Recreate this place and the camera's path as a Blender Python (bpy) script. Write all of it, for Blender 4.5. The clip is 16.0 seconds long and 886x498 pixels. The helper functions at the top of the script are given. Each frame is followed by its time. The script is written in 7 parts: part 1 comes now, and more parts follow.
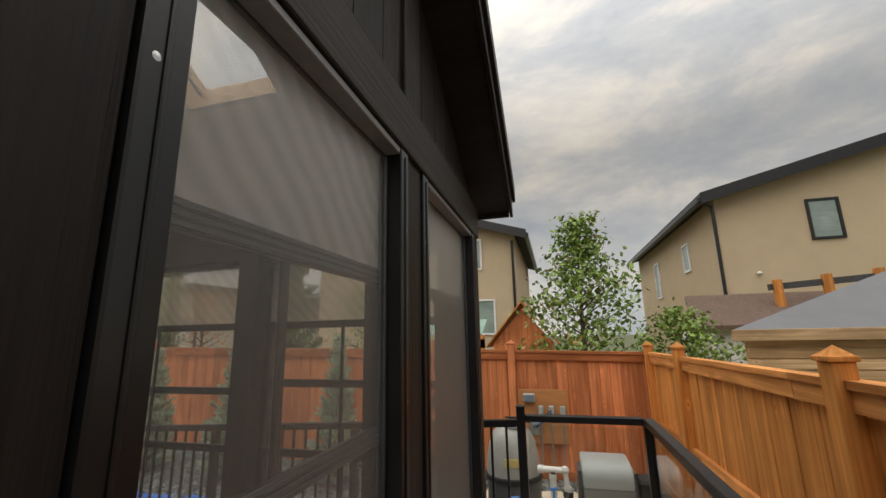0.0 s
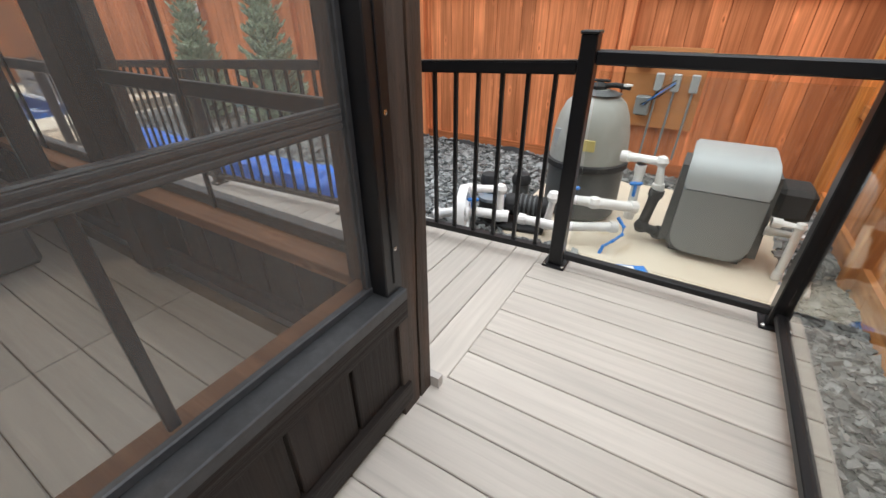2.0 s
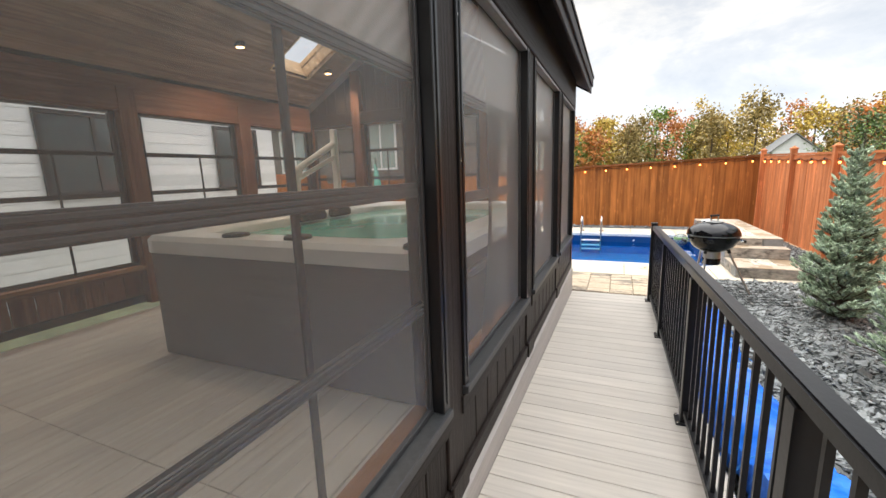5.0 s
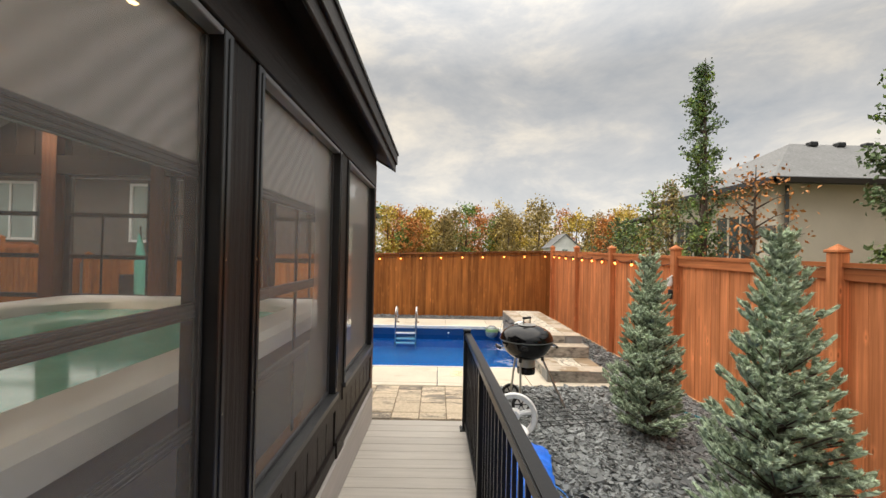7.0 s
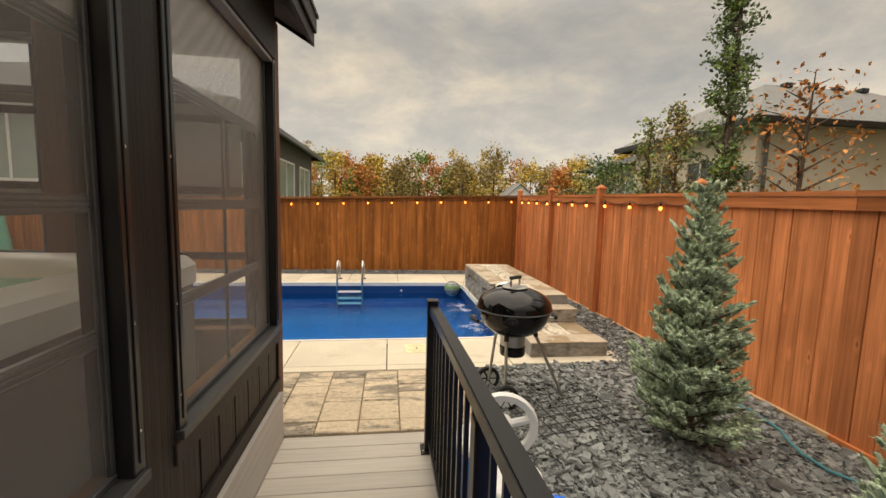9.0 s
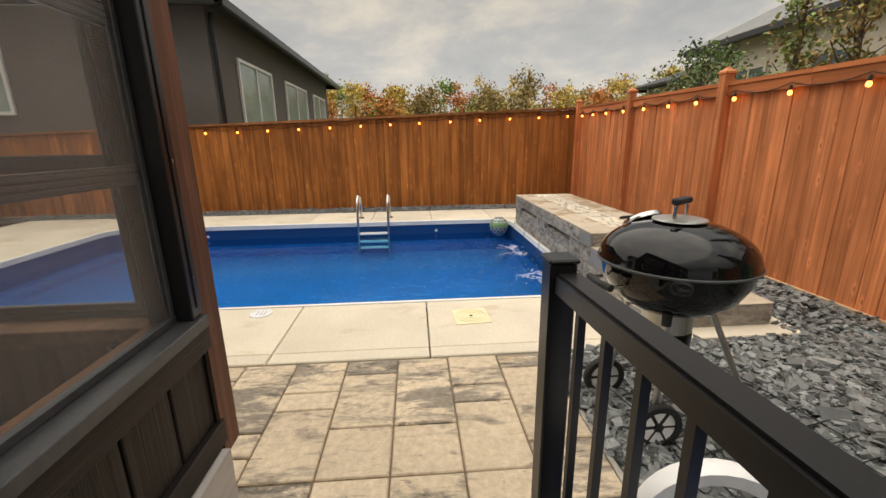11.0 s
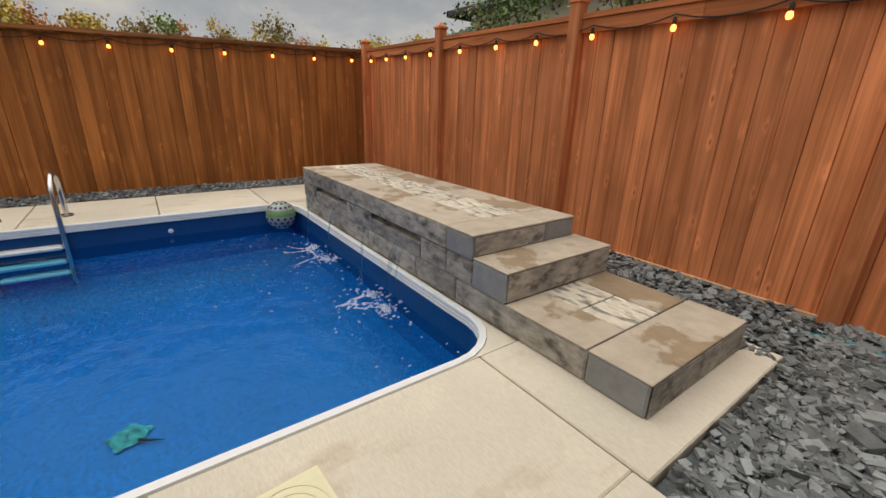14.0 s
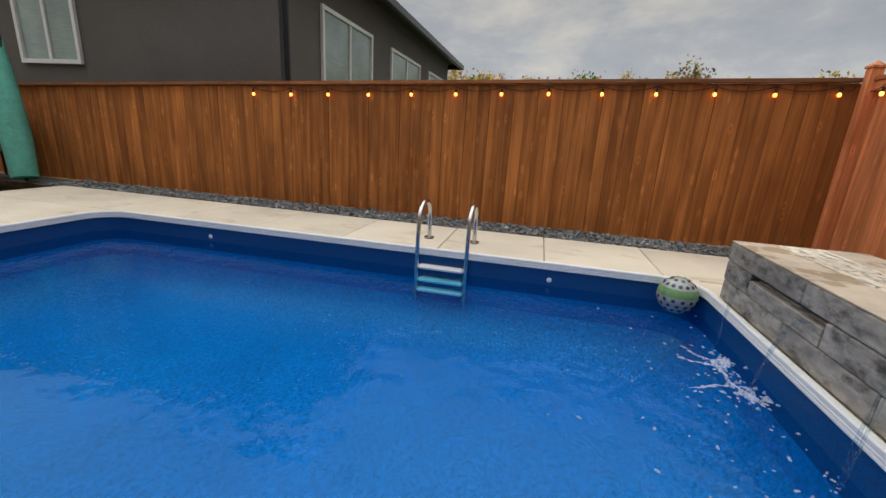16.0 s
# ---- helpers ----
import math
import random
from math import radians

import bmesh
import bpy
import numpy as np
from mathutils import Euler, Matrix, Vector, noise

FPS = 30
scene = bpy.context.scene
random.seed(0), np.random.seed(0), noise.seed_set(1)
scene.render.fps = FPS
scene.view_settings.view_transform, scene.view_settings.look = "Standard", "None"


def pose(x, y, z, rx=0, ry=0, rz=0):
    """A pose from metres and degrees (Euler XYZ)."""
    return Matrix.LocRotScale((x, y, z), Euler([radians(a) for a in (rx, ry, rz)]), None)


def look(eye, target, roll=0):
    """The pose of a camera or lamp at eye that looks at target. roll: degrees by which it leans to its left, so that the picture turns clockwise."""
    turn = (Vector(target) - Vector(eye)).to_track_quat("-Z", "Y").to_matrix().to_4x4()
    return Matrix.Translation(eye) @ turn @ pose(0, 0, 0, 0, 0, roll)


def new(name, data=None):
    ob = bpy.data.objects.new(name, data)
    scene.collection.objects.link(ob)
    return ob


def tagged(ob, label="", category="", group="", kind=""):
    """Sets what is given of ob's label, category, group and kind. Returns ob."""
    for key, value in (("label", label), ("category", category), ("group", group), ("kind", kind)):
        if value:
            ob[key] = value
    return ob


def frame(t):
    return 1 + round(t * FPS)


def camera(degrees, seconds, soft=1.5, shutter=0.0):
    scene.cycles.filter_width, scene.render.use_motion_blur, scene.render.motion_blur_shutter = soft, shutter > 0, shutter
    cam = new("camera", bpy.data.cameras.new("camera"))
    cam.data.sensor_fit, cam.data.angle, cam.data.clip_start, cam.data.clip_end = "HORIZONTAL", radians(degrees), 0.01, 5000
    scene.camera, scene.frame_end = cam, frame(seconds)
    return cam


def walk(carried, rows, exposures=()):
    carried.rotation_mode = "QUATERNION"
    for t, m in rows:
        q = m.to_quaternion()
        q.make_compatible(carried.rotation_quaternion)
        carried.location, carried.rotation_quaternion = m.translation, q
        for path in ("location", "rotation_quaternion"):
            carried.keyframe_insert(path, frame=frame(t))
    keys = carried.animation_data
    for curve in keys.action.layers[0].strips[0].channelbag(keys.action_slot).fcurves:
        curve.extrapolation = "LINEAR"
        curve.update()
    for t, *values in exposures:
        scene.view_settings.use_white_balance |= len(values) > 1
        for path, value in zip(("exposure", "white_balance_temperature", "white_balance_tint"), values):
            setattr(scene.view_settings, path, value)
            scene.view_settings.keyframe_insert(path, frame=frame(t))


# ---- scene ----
cam = camera(94.9, 16.0)
METRES, EYE, TILT, LEAN, TURN = 8.0, 1.5, 0.0, 0.0, 14.9
EXPOSURES = [
    (0.0, -0.28, 6800, 10),
    (0.3, -0.08, 7500, 10),
    (0.6, 0.1, 7900, 10),
    (1.0, 0.35, 6400, 10),
    (1.5, 0.5, 6050, 10),
    (2.5, 0.55, 6150, 10),
    (4.0, 0.85, 6300, 10),
    (6.5, 0.35, 6300, 10),
    (7.2, 0.15, 7200, 10),
    (7.8, 0.0, 7900, 10),
    (9.5, -0.05, 7800, 10),
    (12.0, -0.2, 6800, 10),
    (13.5, -0.45, 6800, 10),
    (15.0, -0.56, 6150, 10),
    (16.0, -0.4, 6350, 10),
]
PATH = [
    (0, (0.187, 0.378, 1.573), (-0.321, 2.292, 1.991), -1.2),
    (0.5, (0.23, 0.76, 1.402), (-0.229, 2.7, 1.245), -1.8),
    (1, (0.26, 1.165, 1.266), (-0.248, 3.01, 0.684), -0.7),
    (1.5, (0.281, 1.578, 1.163), (-0.307, 3.283, 0.298), 0.8),
    (2, (0.298, 1.991, 1.093), (-0.6, 3.463, 0.08), -0.3),
    (2.5, (0.275, 2.329, 1.112), (-1.139, 3.326, 0.109), -2.1),
    (3, (0.236, 2.655, 1.132), (-1.478, 3.056, 0.182), -2.4),
    (3.5, (0.257, 3.003, 1.169), (-1.545, 2.703, 0.354), -2.3),
    (4, (0.142, 3.184, 1.219), (-1.639, 2.53, 0.585), -0.5),
    (6.5, (-1.508, 3.405, 1.459), (-3.449, 2.936, 1.563), -0.1),
    (7, (-1.845, 3.438, 1.424), (-3.844, 3.463, 1.445), 1.2),
    (7.5, (-2.194, 3.447, 1.381), (-4.144, 3.889, 1.324), 2.5),
    (8, (-2.569, 3.519, 1.314), (-4.477, 4.111, 1.216), 2.7),
    (8.5, (-2.976, 3.5, 1.286), (-4.907, 4.002, 1.147), 2.2),
    (9, (-3.371, 3.473, 1.258), (-5.343, 3.736, 1.048), 1.5),
    (9.5, (-3.77, 3.497, 1.195), (-5.745, 3.564, 0.887), 1.6),
    (12, (-5.515, 3.358, 0.85), (-7.357, 3.704, 0.15), -0.7),
    (12.5, (-5.813, 3.369, 0.836), (-7.588, 3.962, 0.132), -0.3),
    (13, (-6.101, 3.367, 0.84), (-7.793, 4.18, 0.151), 0.1),
    (13.5, (-6.417, 3.5, 0.808), (-8.021, 4.486, 0.135), 0.8),
    (14, (-6.699, 3.62, 0.785), (-8.219, 4.741, 0.129), 1.8),
    (14.5, (-6.997, 3.693, 0.757), (-8.484, 4.853, 0.089), 2.8),
    (15, (-7.273, 3.726, 0.755), (-8.955, 4.585, 0.099), 3.2),
    (15.5, (-7.502, 3.675, 0.776), (-9.385, 3.944, 0.157), 3.5),
    (16, (-7.673, 3.519, 0.767), (-9.556, 3.106, 0.234), 3.5),
]
walk(cam, [(t, look(eye, target, roll)) for t, eye, target, roll in PATH], EXPOSURES)

# ---- light ----
SUN_ELEV, SUN_ROT = radians(64), radians(150)
world = bpy.data.worlds.new("sky")
scene.world = world
world.use_nodes = True
wn, wl = world.node_tree.nodes, world.node_tree.links
wn.clear()
w_out = wn.new("ShaderNodeOutputWorld")
w_bg = wn.new("ShaderNodeBackground")
w_sky = wn.new("ShaderNodeTexSky")
w_sky.sky_type, w_sky.sun_disc, w_sky.sun_elevation, w_sky.sun_rotation = "NISHITA", False, SUN_ELEV, SUN_ROT
w_tc = wn.new("ShaderNodeTexCoord")
w_map = wn.new("ShaderNodeMapping")
w_map.inputs["Scale"].default_value = (1.0, 1.0, 2.4)
w_map.inputs["Location"].default_value = (3.1, 0.4, 0.2)
w_n1 = wn.new("ShaderNodeTexNoise")
w_n1.inputs["Scale"].default_value, w_n1.inputs["Detail"].default_value, w_n1.inputs["Roughness"].default_value = 3.0, 9.0, 0.62
w_n1.inputs["Distortion"].default_value = 0.25
w_ramp = wn.new("ShaderNodeValToRGB")
cr = w_ramp.color_ramp
cr.elements[0].position, cr.elements[0].color = 0.33, (4.7, 5.05, 5.5, 1)
cr.elements[1].position, cr.elements[1].color = 0.69, (9.4, 8.8, 7.8, 1)
mid = cr.elements.new(0.50)
mid.color = (6.2, 6.3, 6.4, 1)
w_mix = wn.new("ShaderNodeMix")
w_mix.data_type = "RGBA"
w_mix.inputs[0].default_value = 0.93
wl.new(w_tc.outputs["Generated"], w_map.inputs["Vector"])
wl.new(w_map.outputs[0], w_n1.inputs["Vector"])
wl.new(w_n1.outputs["Fac"], w_ramp.inputs[0])
wl.new(w_sky.outputs[0], w_mix.inputs[6])
wl.new(w_ramp.outputs[0], w_mix.inputs[7])
w_sep, w_mr, w_gain = wn.new("ShaderNodeSeparateXYZ"), wn.new("ShaderNodeMapRange"), wn.new("ShaderNodeVectorMath")
wl.new(w_tc.outputs["Generated"], w_sep.inputs[0])
wl.new(w_sep.outputs[2], w_mr.inputs["Value"])
w_lift, w_sum = wn.new("ShaderNodeMapRange"), wn.new("ShaderNodeMath")
w_mr.inputs["From Min"].default_value, w_mr.inputs["From Max"].default_value = 0.40, 1.0
w_mr.inputs["To Min"].default_value, w_mr.inputs["To Max"].default_value = 0.90, 3.3
w_lift.inputs["From Min"].default_value, w_lift.inputs["From Max"].default_value = 0.02, 0.34
w_lift.inputs["To Min"].default_value, w_lift.inputs["To Max"].default_value = 0.36, 0.0
wl.new(w_sep.outputs[2], w_lift.inputs["Value"])
w_sum.operation = "ADD"
wl.new(w_mr.outputs[0], w_sum.inputs[0])
wl.new(w_lift.outputs[0], w_sum.inputs[1])
w_gain.operation = "SCALE"
wl.new(w_mix.outputs[2], w_gain.inputs[0])
wl.new(w_sum.outputs[0], w_gain.inputs[3])
wl.new(w_gain.outputs[0], w_bg.inputs[0])
w_bg.inputs[1].default_value = 0.088
wl.new(w_bg.outputs[0], w_out.inputs[0])
sun = new("sun", bpy.data.lights.new("sun", "SUN"))
sun.data.energy, sun.data.angle, sun.data.color = 2.2, radians(110), (1.0, 0.94, 0.86)
sun.matrix_world = pose(0, 0, 30, 26, 0, 330)

# ---- materials ----
MATS = {}


def mat(name, base, rough=0.6, metal=0.0, var=0.18, scale=8.0, stretch=(1, 1, 1), bump=0.15, rnd=0.12, big=0.12, spec=0.5, hue=None, coat=0.0, emit=0.0, island=False, stain=None):
    """A procedural surface: fine grain and broad stains on a base colour, with relief."""
    if name in MATS:
        return MATS[name]
    m = bpy.data.materials.new(name)
    m.use_nodes = True
    n, l = m.node_tree.nodes, m.node_tree.links
    b = n["Principled BSDF"]
    b.inputs["Metallic"].default_value, b.inputs["Specular IOR Level"].default_value, b.inputs["Coat Weight"].default_value = metal, spec, coat
    tc, oi, mp = n.new("ShaderNodeTexCoord"), n.new("ShaderNodeObjectInfo"), n.new("ShaderNodeMapping")
    add = n.new("ShaderNodeVectorMath")
    add.operation = "ADD"
    sc = n.new("ShaderNodeVectorMath")
    sc.operation = "SCALE"
    sc.inputs[3].default_value = 37.0
    cmb = n.new("ShaderNodeCombineXYZ")
    for k in range(3):
        l.new(oi.outputs["Random"], cmb.inputs[k])
    l.new(cmb.outputs[0], sc.inputs[0])
    l.new(tc.outputs["Object"], add.inputs[0])
    l.new(sc.outputs[0], add.inputs[1])
    l.new(add.outputs[0], mp.inputs["Vector"])
    mp.inputs["Scale"].default_value = stretch
    fine, wide = n.new("ShaderNodeTexNoise"), n.new("ShaderNodeTexNoise")
    fine.inputs["Scale"].default_value, fine.inputs["Detail"].default_value, fine.inputs["Roughness"].default_value = scale, 6.0, 0.62
    wide.inputs["Scale"].default_value, wide.inputs["Detail"].default_value = 1.7, 3.0
    l.new(mp.outputs[0], fine.inputs["Vector"])
    l.new(add.outputs[0], wide.inputs["Vector"])
    ramp = n.new("ShaderNodeValToRGB")
    second = hue or base
    ramp.color_ramp.elements[0].position, ramp.color_ramp.elements[1].position = 0.3, 0.7
    ramp.color_ramp.elements[0].color = (*[c * (1 - var) for c in second], 1)
    ramp.color_ramp.elements[1].color = (*[min(1, c * (1 + var)) for c in base], 1)
    l.new(fine.outputs["Fac"], ramp.inputs[0])
    hsv = n.new("ShaderNodeHueSaturation")
    l.new(ramp.outputs[0], hsv.inputs["Color"])
    m1, m2, a1 = n.new("ShaderNodeMath"), n.new("ShaderNodeMath"), n.new("ShaderNodeMath")
    m1.operation = m2.operation = "MULTIPLY_ADD"
    src = oi.outputs["Random"]
    if island:
        src = n.new("ShaderNodeNewGeometry").outputs["Random Per Island"]
    l.new(src, m1.inputs[0])
    m1.inputs[1].default_value, m1.inputs[2].default_value = 2 * rnd, 1 - rnd
    l.new(wide.outputs["Fac"], m2.inputs[0])
    m2.inputs[1].default_value, m2.inputs[2].default_value = 2.6 * big, 1 - 1.3 * big
    a1.operation = "MULTIPLY"
    l.new(m1.outputs[0], a1.inputs[0])
    l.new(m2.outputs[0], a1.inputs[1])
    l.new(a1.outputs[0], hsv.inputs["Value"])
    l.new(hsv.outputs[0], b.inputs["Base Color"])
    if stain:
        s_scale, s_at, s_dark, s_soft, s_str = (*stain, 0.03, (1, 1, 1))[:5] if len(stain) < 5 else stain
        sn, sr, sm = n.new("ShaderNodeTexNoise"), n.new("ShaderNodeValToRGB"), n.new("ShaderNodeMix")
        sn.inputs["Scale"].default_value, sn.inputs["Detail"].default_value, sn.inputs["Roughness"].default_value = s_scale, 5.0, 0.6
        sr.color_ramp.elements[0].position, sr.color_ramp.elements[0].color = s_at, (1, 1, 1, 1)
        sr.color_ramp.elements[1].position, sr.color_ramp.elements[1].color = s_at + s_soft, (*s_dark, 1)
        sm.data_type, sm.blend_type = "RGBA", "MULTIPLY"
        sm.inputs[0].default_value = 1.0
        s_map = n.new("ShaderNodeMapping")
        s_map.inputs["Scale"].default_value = s_str
        l.new(add.outputs[0], s_map.inputs["Vector"])
        l.new(s_map.outputs[0], sn.inputs["Vector"])
        l.new(sn.outputs["Fac"], sr.inputs[0])
        l.new(hsv.outputs[0], sm.inputs[6])
        l.new(sr.outputs[0], sm.inputs[7])
        l.new(sm.outputs[2], b.inputs["Base Color"])
    rr = n.new("ShaderNodeMath")
    rr.operation = "MULTIPLY_ADD"
    l.new(fine.outputs["Fac"], rr.inputs[0])
    rr.inputs[1].default_value, rr.inputs[2].default_value = 0.24 * rough, 0.88 * rough
    l.new(rr.outputs[0], b.inputs["Roughness"])
    if bump:
        bp = n.new("ShaderNodeBump")
        bp.inputs["Strength"].default_value, bp.inputs["Distance"].default_value = bump, 0.01
        l.new(fine.outputs["Fac"], bp.inputs["Height"])
        l.new(bp.outputs[0], b.inputs["Normal"])
    if emit:
        b.inputs["Emission Color"].default_value, b.inputs["Emission Strength"].default_value = (*base, 1), emit
    MATS[name] = m
    return m


def wood(name, base, dark, axis, rnd=0.2, rough=0.7, big=0.3, bump=0.35, var=0.12, knots=True, pale=1.22, flecks=False):
    """Stained boards: fine grain along one axis, broad pale and dark streaks, pale-ringed knots, patchy stain; flecks: incised treated lumber."""
    k3 = "xyz".index(axis)
    st = [55.0, 55.0, 55.0]
    st[k3] = 1.1
    m = mat(name, base, rough, 0, var, 1.0, st, bump, rnd, big, 0.22, dark)
    if m.get("knots"):
        return m
    m["knots"] = 1
    n, l = m.node_tree.nodes, m.node_tree.links
    add = [x for x in n if x.bl_idname == "ShaderNodeVectorMath" and x.operation == "ADD"][0]
    b = n["Principled BSDF"]

    def layer(stretch, tex, lo, hi, c_lo, c_hi, share, out="Fac"):
        mp, rp, mx = n.new("ShaderNodeMapping"), n.new("ShaderNodeValToRGB"), n.new("ShaderNodeMix")
        mp.inputs["Scale"].default_value = stretch
        rp.color_ramp.elements[0].position, rp.color_ramp.elements[0].color = lo, (*c_lo, 1)
        rp.color_ramp.elements[1].position, rp.color_ramp.elements[1].color = hi, (*c_hi, 1)
        mx.data_type, mx.blend_type = "RGBA", "MULTIPLY"
        mx.inputs[0].default_value = share
        l.new(add.outputs[0], mp.inputs["Vector"])
        l.new(mp.outputs[0], tex.inputs["Vector"])
        l.new(tex.outputs[out], rp.inputs[0])
        l.new(b.inputs["Base Color"].links[0].from_socket, mx.inputs[6])
        l.new(rp.outputs[0], mx.inputs[7])
        l.new(mx.outputs[2], b.inputs["Base Color"])
        return rp.color_ramp

    def noise_of(detail, distort=0.0):
        t = n.new("ShaderNodeTexNoise")
        t.inputs["Scale"].default_value, t.inputs["Detail"].default_value, t.inputs["Distortion"].default_value = 1.0, detail, distort
        return t

    def along(a, c):
        v = [a, a, a]
        v[k3] = c
        return v
    layer(along(11.0, 0.7), noise_of(3.0, 0.6), 0.40, 0.66, (0.86, 0.83, 0.80), (pale, pale * 1.01, pale * 1.04), 1.0)
    if knots:
        vo = n.new("ShaderNodeTexVoronoi")
        vo.inputs["Scale"].default_value = 1.0
        cr_ = layer(along(9.0, 3.3), vo, 0.035, 0.24, (0.62, 0.55, 0.50), (1, 1, 1), 0.9, "Distance")
        e = cr_.elements.new(0.10)
        e.color = (pale * 1.10, pale * 1.11, pale * 1.14, 1)
    if flecks:
        layer(along(230.0, 40.0), noise_of(1.0), 0.66, 0.71, (1, 1, 1), (0.48, 0.46, 0.45), 1.0)
        layer(along(9.0, 1.4), noise_of(4.0, 0.8), 0.52, 0.66, (1, 1, 1), (1.45, 1.12, 0.90), 1.0)
    return m


def see_through(name, tint, gloss_rough=0.02, ior=1.45, bump=0.0, bscale=3.0, body=0.0, body_col=(0.1, 0.1, 0.1), top=1.0, moire=0.0, power=5.0, calm=None):
    """A thin clear sheet: it lets tinted light pass and mirrors by its gloss; body adds a woven opaque share."""
    if name in MATS:
        return MATS[name]
    m = bpy.data.materials.new(name)
    m.use_nodes = True
    n, l = m.node_tree.nodes, m.node_tree.links
    n.clear()
    out, tr, gl, mx, fr, pw, ma = (n.new("ShaderNode" + s) for s in ("OutputMaterial", "BsdfTransparent", "BsdfGlossy", "MixShader", "LayerWeight", "Math", "Math"))
    f0 = ((ior - 1) / (ior + 1)) ** 2
    tr.inputs[0].default_value, gl.inputs["Roughness"].default_value, fr.inputs[0].default_value = (*tint, 1), gloss_rough, 0.5
    pw.operation, ma.operation = "POWER", "MULTIPLY_ADD"
    pw.inputs[1].default_value, ma.inputs[1].default_value, ma.inputs[2].default_value = power, top - f0, f0
    l.new(fr.outputs["Facing"], pw.inputs[0])
    l.new(pw.outputs[0], ma.inputs[0])
    first = tr.outputs[0]
    if body:
        df, mb = n.new("ShaderNodeBsdfDiffuse"), n.new("ShaderNodeMixShader")
        df.inputs[0].default_value = (*body_col, 1)
        mb.inputs[0].default_value = body
        l.new(tr.outputs[0], mb.inputs[1])
        l.new(df.outputs[0], mb.inputs[2])
        first = mb.outputs[0]
    # Wave bands in the haze paint the moire of mesh over stacked vinyl.
    if moire:
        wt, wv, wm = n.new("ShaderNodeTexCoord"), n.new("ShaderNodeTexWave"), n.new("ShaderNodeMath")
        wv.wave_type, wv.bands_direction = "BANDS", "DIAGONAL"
        wv.inputs["Scale"].default_value, wv.inputs["Distortion"].default_value, wv.inputs["Detail"].default_value, wv.inputs["Detail Scale"].default_value = moire, 2.5, 1.0, 0.8
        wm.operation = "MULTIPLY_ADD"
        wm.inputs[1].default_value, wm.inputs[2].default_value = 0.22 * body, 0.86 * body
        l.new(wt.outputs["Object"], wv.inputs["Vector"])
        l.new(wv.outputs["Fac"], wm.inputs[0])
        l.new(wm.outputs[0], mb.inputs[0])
    l.new(ma.outputs[0], mx.inputs[0])
    l.new(first, mx.inputs[1])
    l.new(gl.outputs[0], mx.inputs[2])
    l.new(mx.outputs[0], out.inputs[0])
    if bump:
        tc, n1, n2, bp, ad = n.new("ShaderNodeTexCoord"), n.new("ShaderNodeTexNoise"), n.new("ShaderNodeTexNoise"), n.new("ShaderNodeBump"), n.new("ShaderNodeMath")
        n1.inputs["Scale"].default_value, n1.inputs["Detail"].default_value, n1.inputs["Distortion"].default_value = bscale, 2.0, 0.4
        n2.inputs["Scale"].default_value = bscale * 2.7
        l.new(tc.outputs["Object"], n1.inputs["Vector"])
        l.new(tc.outputs["Object"], n2.inputs["Vector"])
        l.new(n1.outputs["Fac"], ad.inputs[0])
        l.new(n2.outputs["Fac"], ad.inputs[1])
        l.new(ad.outputs[0], bp.inputs["Height"])
        bp.inputs["Strength"].default_value, bp.inputs["Distance"].default_value = 1.0, 0.06 * bump
        if calm:
            ds, cm_ = n.new("ShaderNodeVectorMath"), n.new("ShaderNodeMapRange")
            ds.operation = "DISTANCE"
            ds.inputs[1].default_value = calm[0]
            l.new(tc.outputs["Object"], ds.inputs[0])
            l.new(ds.outputs["Value"], cm_.inputs["Value"])
            cm_.inputs["From Min"].default_value, cm_.inputs["From Max"].default_value = 0.3, calm[1]
            cm_.inputs["To Min"].default_value, cm_.inputs["To Max"].default_value = 1.0, calm[2]
            l.new(cm_.outputs[0], bp.inputs["Strength"])
        l.new(bp.outputs[0], gl.inputs["Normal"])
        l.new(bp.outputs[0], fr.inputs["Normal"])
    MATS[name] = m
    return m


CEDAR = wood("cedar_red", (0.62, 0.228, 0.092), (0.50, 0.167, 0.062), "z", 0.17, var=0.12)
CEDAR_X = wood("cedar_red_x", (0.48, 0.165, 0.060), (0.38, 0.12, 0.040), "x")
CEDAR_E = wood("cedar_gold", (0.58, 0.25, 0.065), (0.48, 0.18, 0.043), "z", 0.14)
CEDAR_EY = wood("cedar_gold_y", (0.58, 0.26, 0.08), (0.46, 0.18, 0.05), "y")
CEDAR_W = wood("cedar_brown", (0.37, 0.136, 0.034), (0.30, 0.102, 0.024), "z", 0.2, var=0.08, pale=1.4)
CEDAR_WY = wood("cedar_brown_y", (0.34, 0.135, 0.05), (0.27, 0.09, 0.03), "y")
PALE = wood("raw_pine", (0.62, 0.44, 0.26), (0.52, 0.34, 0.18), "x")
DARKZ = wood("dark_stain_z", (0.020, 0.0145, 0.012), (0.013, 0.010, 0.0085), "z", 0.25, 0.5, 0.3, 0.5, 0.25)
DARKX = wood("dark_stain_x", (0.020, 0.0145, 0.012), (0.013, 0.010, 0.0085), "x", 0.25, 0.5, 0.3, 0.5, 0.25)
DARKY = wood("dark_stain_y", (0.020, 0.0145, 0.012), (0.013, 0.010, 0.0085), "y", 0.25, 0.5, 0.3, 0.5, 0.25)
BROWNZ = wood("brown_stain_z", (0.068, 0.052, 0.042), (0.052, 0.041, 0.034), "z", 0.12, 0.55, 0.45, 0.5, 0.12, True, 1.2, True)
